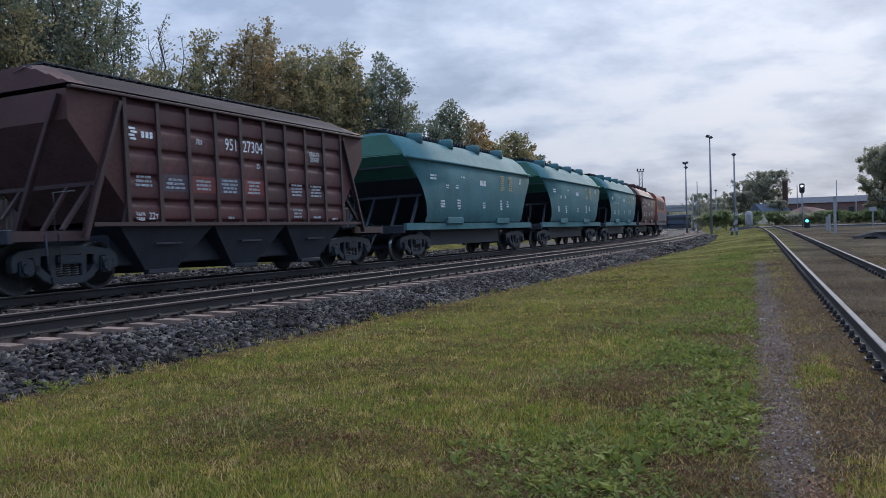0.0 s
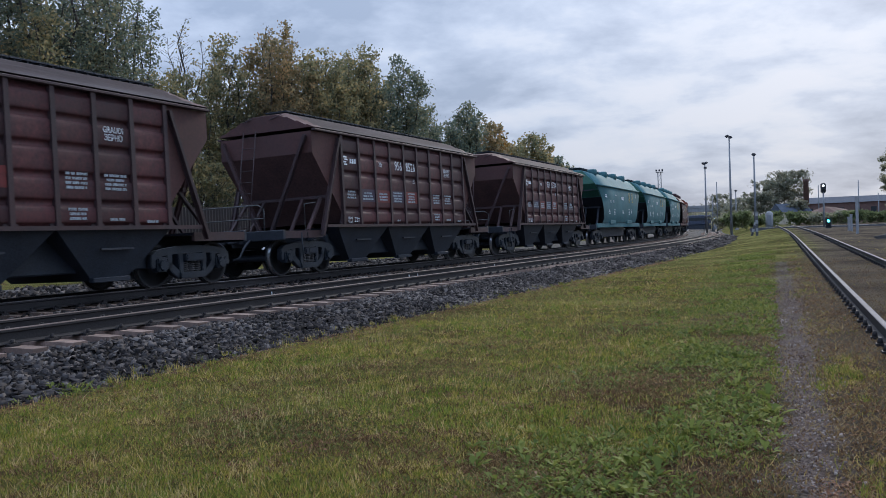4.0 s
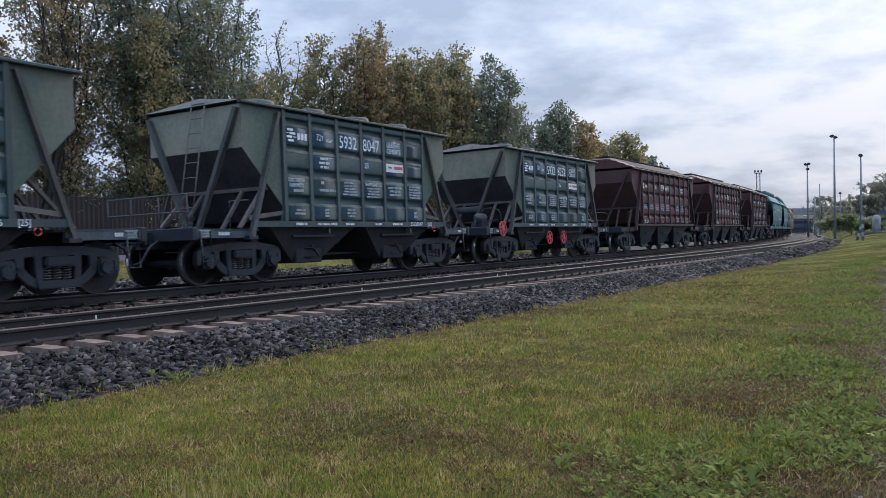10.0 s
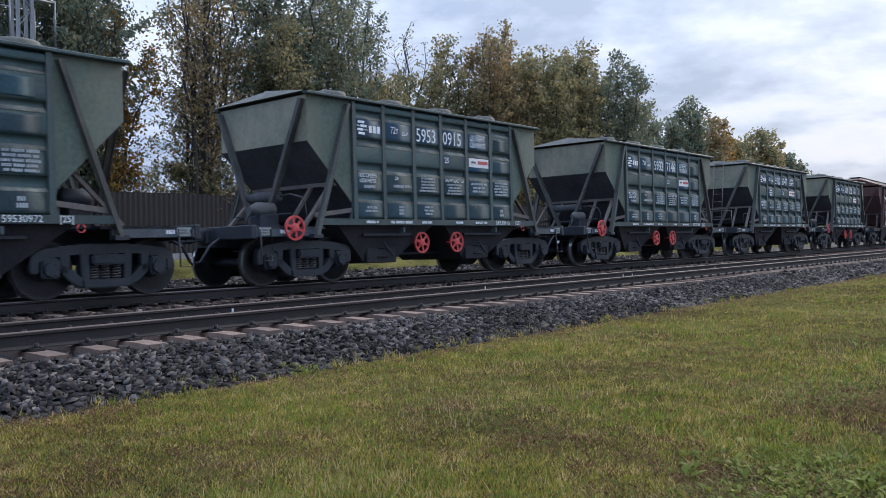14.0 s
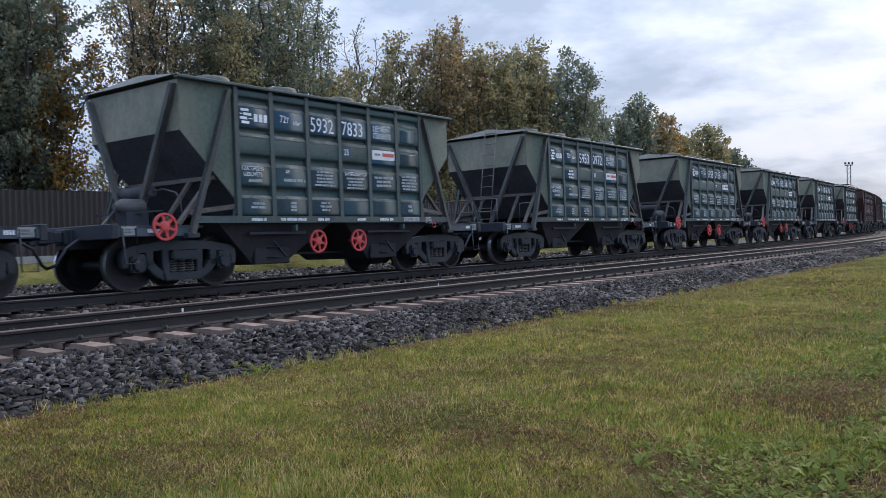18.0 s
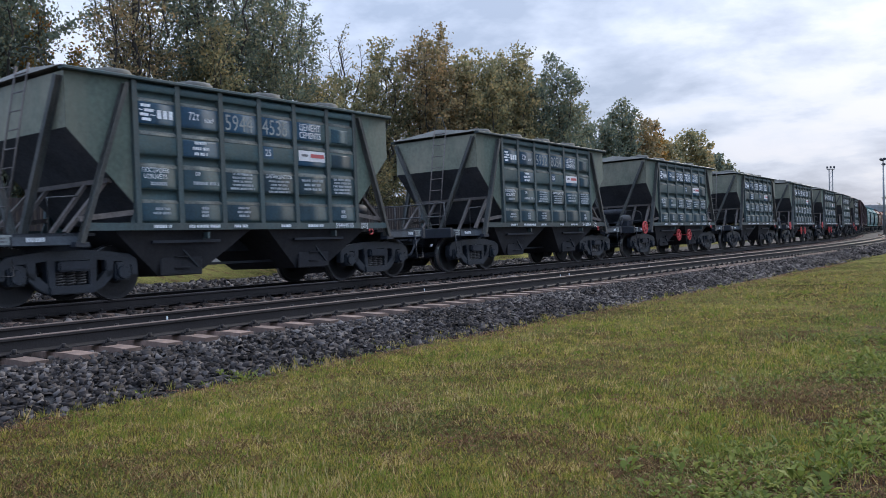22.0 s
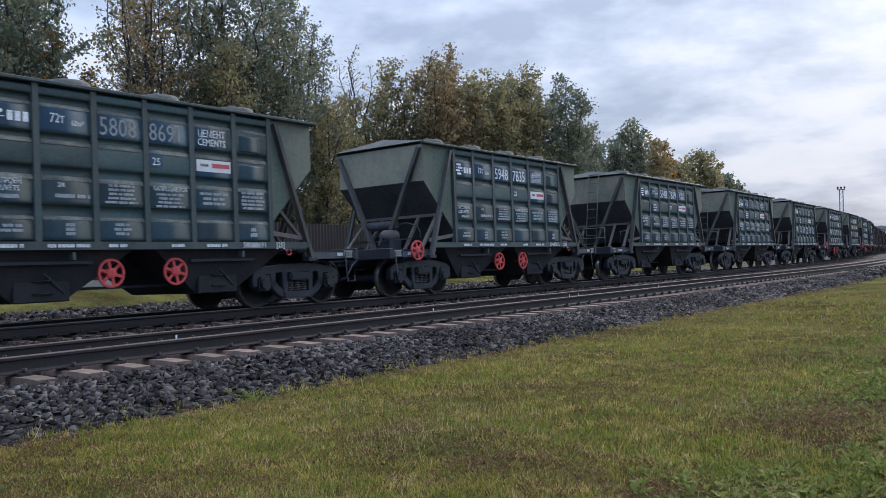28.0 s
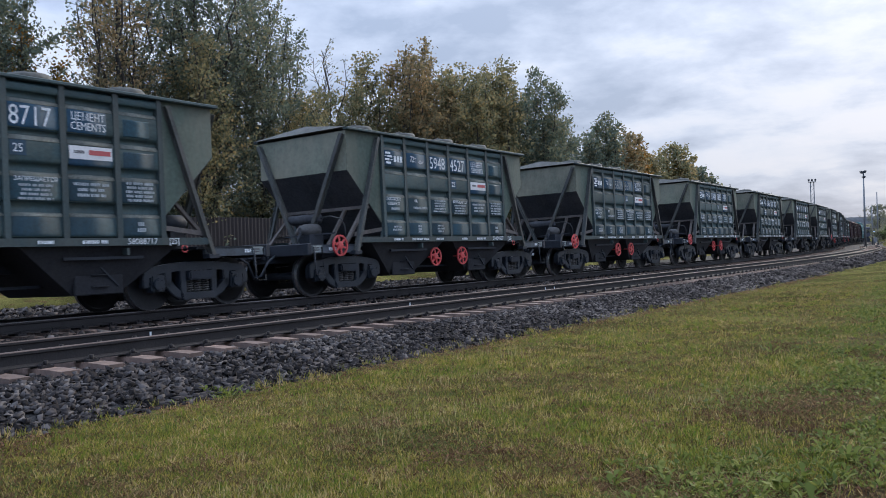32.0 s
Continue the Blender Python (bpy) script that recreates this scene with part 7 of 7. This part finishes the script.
def signal_mast():
    e = bpy.data.objects.new("lattice_mast", None); scene.collection.objects.link(e)
    p = on_line(-14.2, -6.0)
    e.matrix_world = Matrix.Translation((p.x, p.y, 0.15)) @ Matrix.Rotation(math.pi / 2 - HEAD0, 4, "Z")
    for x in (-0.16, 0.16):
        for y in (-0.16, 0.16):
            bar(e, "leg", "grey_metal", (x, y, 0), (x, y, 9.4), 0.07, 0.07)
    for k in range(20):
        z = 0.4 + k * 0.45
        s = 1 if k % 2 else -1
        bar(e, "lacing", "grey_metal", (-0.16 * s, -0.16, z), (0.16 * s, -0.16, z + 0.42), 0.03, 0.02)
        bar(e, "lacing", "grey_metal", (-0.16 * s, 0.16, z), (0.16 * s, 0.16, z + 0.42), 0.03, 0.02)
    slab(e, "platform", "grey_metal", -0.9, 0.55, -0.55, 0.55, 5.75, 5.81)
    for x, y in ((-0.88, -0.53), (-0.88, 0.53), (0.53, -0.53), (0.53, 0.53), (-0.5, -0.53)):
        pipe(e, "rail_post", "grey_metal", [(x, y, 5.8), (x, y, 6.9)], 0.02)
    for z in (6.85,):
        for a, b in (((-0.88, -0.53), (0.53, -0.53)), ((-0.88, 0.53), (0.53, 0.53)), ((-0.88, -0.53), (-0.88, 0.53))):
            pipe(e, "hand_rail", "grey_metal", [(*a, z), (*b, z)], 0.02)
    pipe(e, "camera_arm", "grey_metal", [(-0.88, 0, 5.95), (-1.25, 0, 5.95), (-1.25, 0, 5.8)], 0.04)
    slab(e, "camera_body", "grey_metal", -1.40, -1.15, -0.10, 0.10, 5.62, 5.82, bevel=0.03)
    slab(e, "floodlight", "grey_metal", -0.95, -0.70, -0.14, 0.14, 7.0, 7.22, bevel=0.02)
    slab(e, "mast_box", "under", 0.16, 0.32, -0.14, 0.14, 6.9, 7.1)
    tagged(e, "grey lattice mast with a railed platform and camera", "mast")

# ---- the distance on the right ----
def at_az(az, dist):
    a = radians(az)
    return Vector((dist * math.sin(a), dist * math.cos(a), 0))

FAR_Z = 1.20
def lamp_mast(az, dist, up, heads, label):
    e = bpy.data.objects.new("light_mast", None); scene.collection.objects.link(e)
    p = at_az(az, dist)
    height = CAM_Z + dist * math.tan(radians(up)) - ground_z(p.x, p.y)
    e.location = (p.x, p.y, ground_z(p.x, p.y) - 0.05)
    e.rotation_euler = (0, 0, -radians(az))
    bm = bmesh.new()
    tube(bm, [(0, 0, 0), (0, 0, height * 0.5), (0, 0, height)], [0.16, 0.12, 0.07], 10)
    part("pole", bm, MAT["grey_metal"], e)
    slab(e, "foot", "concrete", -0.3, 0.3, -0.3, 0.3, 0, 0.3)
    for dx, dz, tilt in heads:
        bm = bmesh.new()
        box(bm, -0.25, 0.25, -0.2, 0.2, -0.15, 0.15)
        bmesh.ops.bevel(bm, geom=bm.edges[:], offset=0.10, segments=2, affect="EDGES")
        part("floodlight", bm, MAT["lamp_dark"], e, "dark floodlight head", at=pose(dx, 0, height + dz, 0, tilt, 0))
        bar(e, "bracket", "grey_metal", (0, 0, height - 0.1), (dx, 0, height + dz), 0.05, 0.05)
    tagged(e, label, "light mast", "light masts over the yard")

def signal(az, dist, height, colour, label, name="railway_signal"):
    e = bpy.data.objects.new(name, None); scene.collection.objects.link(e)
    p = at_az(az, dist)
    e.location = (p.x, p.y, ground_z(p.x, p.y))
    e.rotation_euler = (0, 0, -radians(az))
    bm = bmesh.new(); tube(bm, [(0, 0, -0.1), (0, 0, height)], 0.08, 8)
    part("post", bm, MAT["grey_metal"], e)
    bm = bmesh.new()
    box(bm, -0.25, 0.25, -0.12, 0.16, height - 0.5, height + 0.48)
    bmesh.ops.bevel(bm, geom=bm.edges[:], offset=0.08, segments=2, affect="EDGES")
    part("head", bm, MAT["lamp_dark"], e, "black signal head")
    for z in (0.22, -0.22):
        bm = bmesh.new()
        tube(bm, [(0, -0.12, height + z), (0, -0.34, height + z)], [0.14, 0.15], 14, False)
        part("hood", bm, MAT["lamp_dark"], e)
    bm = bmesh.new(); tube(bm, [(0, -0.13, height + 0.22), (0, -0.15, height + 0.22)], 0.12, 14)
    part("lens", bm, MAT[colour], e, "lit signal lens")
    tagged(e, label, "railway signal")

def house(az, dist, w, d, h, roof, mat, label, turn=0.0, windows=4):
    e = bpy.data.objects.new("house", None); scene.collection.objects.link(e)
    p = at_az(az, dist)
    e.location = (p.x, p.y, FAR_Z)
    e.rotation_euler = (0, 0, -radians(az) + turn)
    slab(e, "wall", mat, -w / 2, w / 2, -d / 2, d / 2, -1, h)
    bm = bmesh.new()
    prism(bm, [(-d / 2 - 0.3, h), (d / 2 + 0.3, h), (0, h + roof)], 0, -w / 2 - 0.3, w / 2 + 0.3)
    part("roof", bm, MAT["roof_grey"], e, "grey sheet roof")
    for k in range(windows):
        x = -w / 2 + w * (k + 0.5) / windows
        slab(e, "window", "glass_dark", x - 0.5, x + 0.5, -d / 2 - 0.05, -d / 2 + 0.02, h * 0.35, h * 0.75)
    tagged(e, label, "building")

def distance():
    lamp_mast(17.74, 104, 5.62, [(-0.22, 0.15, -14), (0.12, 0.0, 8)], "tall grey light mast with a pair of floodlights")
    lamp_mast(19.2, 98, 4.38, [(0.0, 0.1, 0)], "slender grey light mast with one round head")
    lamp_mast(16.21, 118, 4.0, [(-0.2, 0.1, 20), (0.15, 0.15, -20), (0.05, -0.5, 0)], "grey light mast with three floodlights")
    lamp_mast(18.05, 150, 2.15, [(0.0, 0.1, 0)], "short distant light mast")
    signal(23.18, 92, 3.9, "light_white", "black railway signal showing a white light on a post")
    signal(23.43, 86, 0.45, "light_green", "dwarf railway signal showing a green light", "dwarf_signal")
    signal(27.9, 84, 1.4, "light_blue", "small railway signal showing a blue light", "dwarf_signal")
    signal(16.7, 150, 2.2, "light_blue", "small railway signal showing a blue light", "dwarf_signal")
    # twin-headed aerial mast behind the trains
    e = bpy.data.objects.new("aerial_mast", None); scene.collection.objects.link(e)
    p = at_az(13.34, 165); e.location = (p.x, p.y, FAR_Z); e.rotation_euler = (0, 0, -radians(13.34))
    for x in (-0.28, 0.28):
        bar(e, "leg", "grey_metal", (x, 0, 0), (x, 0, 10.6), 0.16, 0.16)
    for k in range(13):
        bar(e, "lacing", "grey_metal", (-0.28, 0, 0.8 * k), (0.28, 0, 0.8 * k + 0.8), 0.05, 0.05)
    slab(e, "platform", "grey_metal", -0.65, 0.65, -0.6, 0.6, 10.6, 10.7)
    for x in (-0.55, 0.0, 0.55):
        slab(e, "floodlight", "lamp_dark", x - 0.16, x + 0.16, -0.4, 0, 10.8, 11.15, bevel=0.05)
    for x in (-0.62, 0.62):
        bar(e, "rail_post", "grey_metal", (x, 0.5, 10.7), (x, 0.5, 11.3), 0.05, 0.05)
    tagged(e, "lattice floodlight mast with a railed top", "mast")
    # relay cabinet, striped post, distance posts
    e = bpy.data.objects.new("relay_cabinet", None); scene.collection.objects.link(e)
    p = at_az(20.02, 102); e.location = (p.x, p.y, FAR_Z - 0.25); e.rotation_euler = (0, 0, -radians(20))
    bm = bmesh.new(); tube(bm, [(0, 0, -0.3), (0, 0, 1.65), (0, 0, 1.85)], [0.40, 0.40, 0.15], 16)
    part("body", bm, MAT["concrete"], e)
    slab(e, "door", "grey_metal", -0.2, 0.2, -0.43, -0.36, 0.3, 1.4)
    tagged(e, "pale grey round relay cabinet beside the crossing", "cabinet")
    e = bpy.data.objects.new("striped_post", None); scene.collection.objects.link(e)
    p = at_az(19.27, 74); e.location = (p.x, p.y, ground_z(p.x, p.y)); e.rotation_euler = (0, 0, -radians(19))
    for k in range(6):
        slab(e, "stripe", "concrete" if k % 2 else "tank_grey", -0.10, 0.10, -0.10, 0.10, k * 0.32 - (0.1 if k == 0 else 0), (k + 1) * 0.32)
    tagged(e, "black and white striped marker post", "marker post")
    e = bpy.data.objects.new("striped_post", None); scene.collection.objects.link(e)
    p = at_az(18.95, 78); e.location = (p.x, p.y, ground_z(p.x, p.y)); e.rotation_euler = (0, 0.3, 0)
    for k in range(4):
        slab(e, "stripe", "concrete" if k % 2 else "lamp_dark", -0.09, 0.09, -0.06, 0.06, k * 0.3 - (0.1 if k == 0 else 0), (k + 1) * 0.3)
    tagged(e, "leaning striped marker post", "marker post")
    for az, dist, h, w in ((25.02, 62, 2.4, 0.09), (24.7, 70, 1.2, 0.08), (24.55, 72, 1.0, 0.08), (27.1, 80, 1.5, 0.05)):
        e = bpy.data.objects.new("concrete_post", None); scene.collection.objects.link(e)
        p = at_az(az, dist); e.location = (p.x, p.y, ground_z(p.x, p.y)); e.rotation_euler = (0, 0, -radians(az))
        slab(e, "shaft", "concrete", -w, w, -w, w, -0.1, h, bevel=0.02)
        slab(e, "cap", "concrete", -w * 1.3, w * 1.3, -w * 1.3, w * 1.3, h, h + 0.08)
        tagged(e, "weathered concrete post by the siding", "post", "posts by the siding")
    e = bpy.data.objects.new("small_sign", None); scene.collection.objects.link(e)
    p = at_az(27.1, 79.5); e.location = (p.x, p.y, ground_z(p.x, p.y)); e.rotation_euler = (0, 0, -radians(27))
    slab(e, "board", "concrete", -0.3, 0.3, -0.02, 0.02, 1.4, 1.75)
    slab(e, "post", "grey_metal", -0.03, 0.03, 0.0, 0.05, -0.1, 1.4)
    tagged(e, "small pale sign board on a post", "sign")
    # level crossing deck
    bm = bmesh.new()
    a, b = at_az(19.7, 98.8), at_az(40, 88)
    level = ground_z(*at_az(22, 96).xy) + 0.10
    d = (b - a).normalized(); n = Vector((-d.y, d.x, 0)) * 3.0
    vs = []
    for k in range(21):
        c = a.lerp(b, k / 20)
        for s in (-1, 1):
            q = c + n * s
            vs.append(bm.verts.new((q.x, q.y, max(ground_z(c.x, c.y) + 0.06, level))))
    for k in range(20):
        bm.faces.new((vs[2 * k], vs[2 * k + 1], vs[2 * k + 3], vs[2 * k + 2]))
    ext = bmesh.ops.extrude_face_region(bm, geom=bm.faces[:])
    for v in ext["geom"]:
        if isinstance(v, bmesh.types.BMVert):
            v.co.z -= 0.4
    tagged(new("crossing_road", mesh_of("crossing_road", bm, MAT["asphalt"])), "grey asphalt road across the rails", "road", kind="structure")
    # road bridge
    e = bpy.data.objects.new("road_bridge", None); scene.collection.objects.link(e)
    p = at_az(15.8, 260); e.location = (p.x, p.y, FAR_Z); e.rotation_euler = (0, 0, -radians(17))
    slab(e, "deck", "concrete", -60, 12, -4, 4, 4.3, 5.4)
    slab(e, "parapet", "concrete", -60, 12, -4.2, -4.0, 5.4, 6.1)
    for x in (-40, -28, -16, -4, 4.4):
        slab(e, "pier", "concrete", x - 0.6, x + 0.6, -3, 3, -1, 4.4)
    tagged(e, "grey concrete road bridge over the yard", "bridge")
    # parked stock in the yard under the bridge
    for k, x in enumerate((14.2, 14.9, 15.5, 16.0)):
        e = bpy.data.objects.new("parked_coach", None); scene.collection.objects.link(e)
        p = at_az(x, 235 - 2 * k); e.location = (p.x, p.y, FAR_Z - 0.6); e.rotation_euler = (0, 0, -radians(60))
        slab(e, "body", "coach_blue", -1.6, 1.6, -1.4, 1.4, 1.0, 3.6, bevel=0.2)
        slab(e, "window_band", "glass_dark", -1.62, 1.62, -1.42, 1.42, 2.2, 2.9)
        slab(e, "underframe", "under", -1.5, 1.5, -1.2, 1.2, 0, 1.0)
        tagged(e, "dark blue parked railway vehicle under the bridge", "railway wagon", "parked vehicles")
    # buildings
    house(25.0, 190, 20, 8, 3.9, 1.3, "brick", "long low brick shed with a grey roof", 0.05, 7)
    house(21.25, 150, 4.5, 4, 2.0, 1.4, "plaster", "small cream house with a grey gable roof", 0.5, 2)
    e = bpy.data.objects.new("chimney", None); scene.collection.objects.link(e)
    p = at_az(22.2, 160); e.location = (p.x, p.y, FAR_Z)
    bm = bmesh.new(); tube(bm, [(0, 0, -1), (0, 0, 7.2), (0, 0, 7.25), (0, 0, 7.7)], [0.55, 0.42, 0.52, 0.52], 14)
    part("shaft", bm, MAT["brick"], e)
    tagged(e, "old red brick chimney behind the trees", "chimney")
    for az, h in ((22.9, 7.0), (25.13, 7.6), (16.9, 8.5), (16.6, 6.0), (26.2, 5.0)):
        e = bpy.data.objects.new("pole", None); scene.collection.objects.link(e)
        p = at_az(az, 170); e.location = (p.x, p.y, FAR_Z)
        bm = bmesh.new(); tube(bm, [(0, 0, -1), (0, 0, h)], [0.14, 0.08], 8)
        part("shaft", bm, MAT["grey_metal"], e)
        tagged(e, "thin grey pole far beyond the crossing", "pole", "distant poles")
    # heap of reddish earth
    bm = bmesh.new()
    bmesh.ops.create_icosphere(bm, subdivisions=3, radius=1.0)
    for v in bm.verts:
        n = 1 + 0.15 * noise.noise(v.co * 2.2)
        v.co = Vector((v.co.x * 4.4 * n, v.co.y * 3 * n, max(v.co.z, -0.2) * 2.4 * n))
    h = new("earth_heap", mesh_of("earth_heap", bm, MAT["earth"]))
    p = at_az(23.5, 135); h.location = (p.x, p.y, FAR_Z - 0.1)
    tagged(h, "heap of reddish earth behind the hedge", "earth heap")
    bm = bmesh.new()
    bmesh.ops.create_icosphere(bm, subdivisions=3, radius=1.0)
    for v in bm.verts:
        n = 1 + 0.3 * noise.noise(v.co * 3.2)
        v.co = Vector((v.co.x * 2.0 * n, v.co.y * 1.2 * n, max(v.co.z, -0.2) * 0.45 * n))
    h = new("gravel_mound", mesh_of("gravel_mound", bm, MAT["bed"]))
    p = at_az(28.3, 50); h.location = (p.x, p.y, ground_z(p.x, p.y) - 0.03)
    tagged(h, "low heap of dark gravel beside the siding", "gravel heap")
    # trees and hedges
    for k, (az, dist, top, rad, n, mat, bare) in enumerate(((20.4, 165, 9.4, 3.4, 4200, "leaf_far_hazed", 0.2), (21.2, 168, 11.0, 3.6, 5000, "leaf_far_hazed", 0.25), (19.5, 160, 7.0, 2.6, 3500, "leaf_far_hazed", 0.1), (27.6, 120, 10.6, 2.4, 15000, "leaf_mid_hazed", 0.05), (28.6, 118, 10.9, 2.8, 15000, "leaf_mid_hazed", 0.05), (30.0, 122, 11.6, 3.3, 12000, "leaf_mid_hazed", 0.05), (24.0, 200, 6.3, 2.2, 2000, "leaf_far_hazed", 0.1), (25.2, 210, 6.4, 2.4, 2000, "leaf_far_hazed", 0.1), (26.0, 205, 6.6, 2.4, 2000, "leaf_far_hazed", 0.1), (17.0, 220, 9.2, 2.6, 2500, "leaf_far_hazed", 0.1), (18.6, 190, 7.0, 3.4, 3500, "leaf_far_hazed", 0.05), (17.9, 200, 5.5, 3.0, 3000, "leaf_far_hazed", 0.05), (18.1, 140, 3.6, 1.6, 1800, "leaf_far_hazed", 0.03), (14.6, 280, 8.0, 3.5, 2500, "leaf_far_hazed", 0.05), (13.6, 280, 7.0, 3.5, 2500, "leaf_far_hazed", 0.05), (21.7, 150, 5.0, 1.3, 2000, "leaf_far_hazed", 0.05))):
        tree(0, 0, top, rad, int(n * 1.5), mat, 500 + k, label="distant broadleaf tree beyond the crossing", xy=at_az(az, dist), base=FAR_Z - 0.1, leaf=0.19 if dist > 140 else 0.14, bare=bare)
    rnd = random.Random(3)
    az, k = 17.2, 0
    while az < 33:
        if not 20.9 < az < 21.5:
            tree(0, 0, FAR_Z + rnd.uniform(1.0, 1.8), rnd.uniform(1.0, 1.5), 1700, rnd.choice(["leaf_lush", "leaf_lush", "leaf_mid_hazed", "leaf_lush"]), 700 + k, "shrub", "bright green hedge shrub beyond the crossing", xy=at_az(az, 112 + rnd.uniform(-4, 6)), base=FAR_Z - 0.15, leaf=0.15, bare=0.03)
        az += rnd.uniform(0.45, 0.8); k += 1

def far_woods():
    """A joined belt of far woodland that closes the view."""
    rng = np.random.default_rng(77)
    n = 25000
    az = np.radians(rng.uniform(-75, 75, n))
    dist = rng.uniform(380, 460, n)
    hmax = 7 + 2.5 * np.sin(az * 31) + 1.5 * np.sin(az * 83 + 1)
    z = FAR_Z - 1 + rng.uniform(0, 1, n) ** 0.8 * hmax
    c = np.stack([dist * np.sin(az), dist * np.cos(az), z], -1)
    d1 = rng.normal(0, 1, (n, 3)); d1 /= np.linalg.norm(d1, axis=1)[:, None]
    d2 = np.cross(d1, rng.normal(0, 1, (n, 3))); d2 /= np.linalg.norm(d2, axis=1)[:, None]
    L = rng.uniform(0.9, 2.2, n)[:, None]
    v = np.stack([c - d1 * L, c + d2 * L * 0.7, c + d1 * L, c - d2 * L * 0.7], 1).reshape(-1, 3)
    # the belt's pale leaf colour includes painted haze
    soup("far_woods", v, np.arange(4 * n).reshape(-1, 4), MAT["leaf_far_hazed"], "far green woodland, haze put into its leaf colour", "woods")

ground(); tracks()
train()
fence(); signal_mast(); trees(); distance(); far_woods()
siding_track(); stones(); grass()

def run_of(t):
    return 5.58527 * t - 0.0013668 * t * t

def motions():
    for thing, s0, base in MOVES:
        walk(thing, [(t * 0.5, wagon_pose(s0 + run_of(t * 0.5), base)) for t in range(0, 65)])
        for c in thing.children:
            if c.name.split(".")[0] == "wheelset":
                x = c.location.x
                walk(c, [(t * 0.1, pose(x, 0, 0.475, 0, math.degrees(run_of(t * 0.1) / 0.475) % 360, 0)) for t in range(0, 321)])
motions()
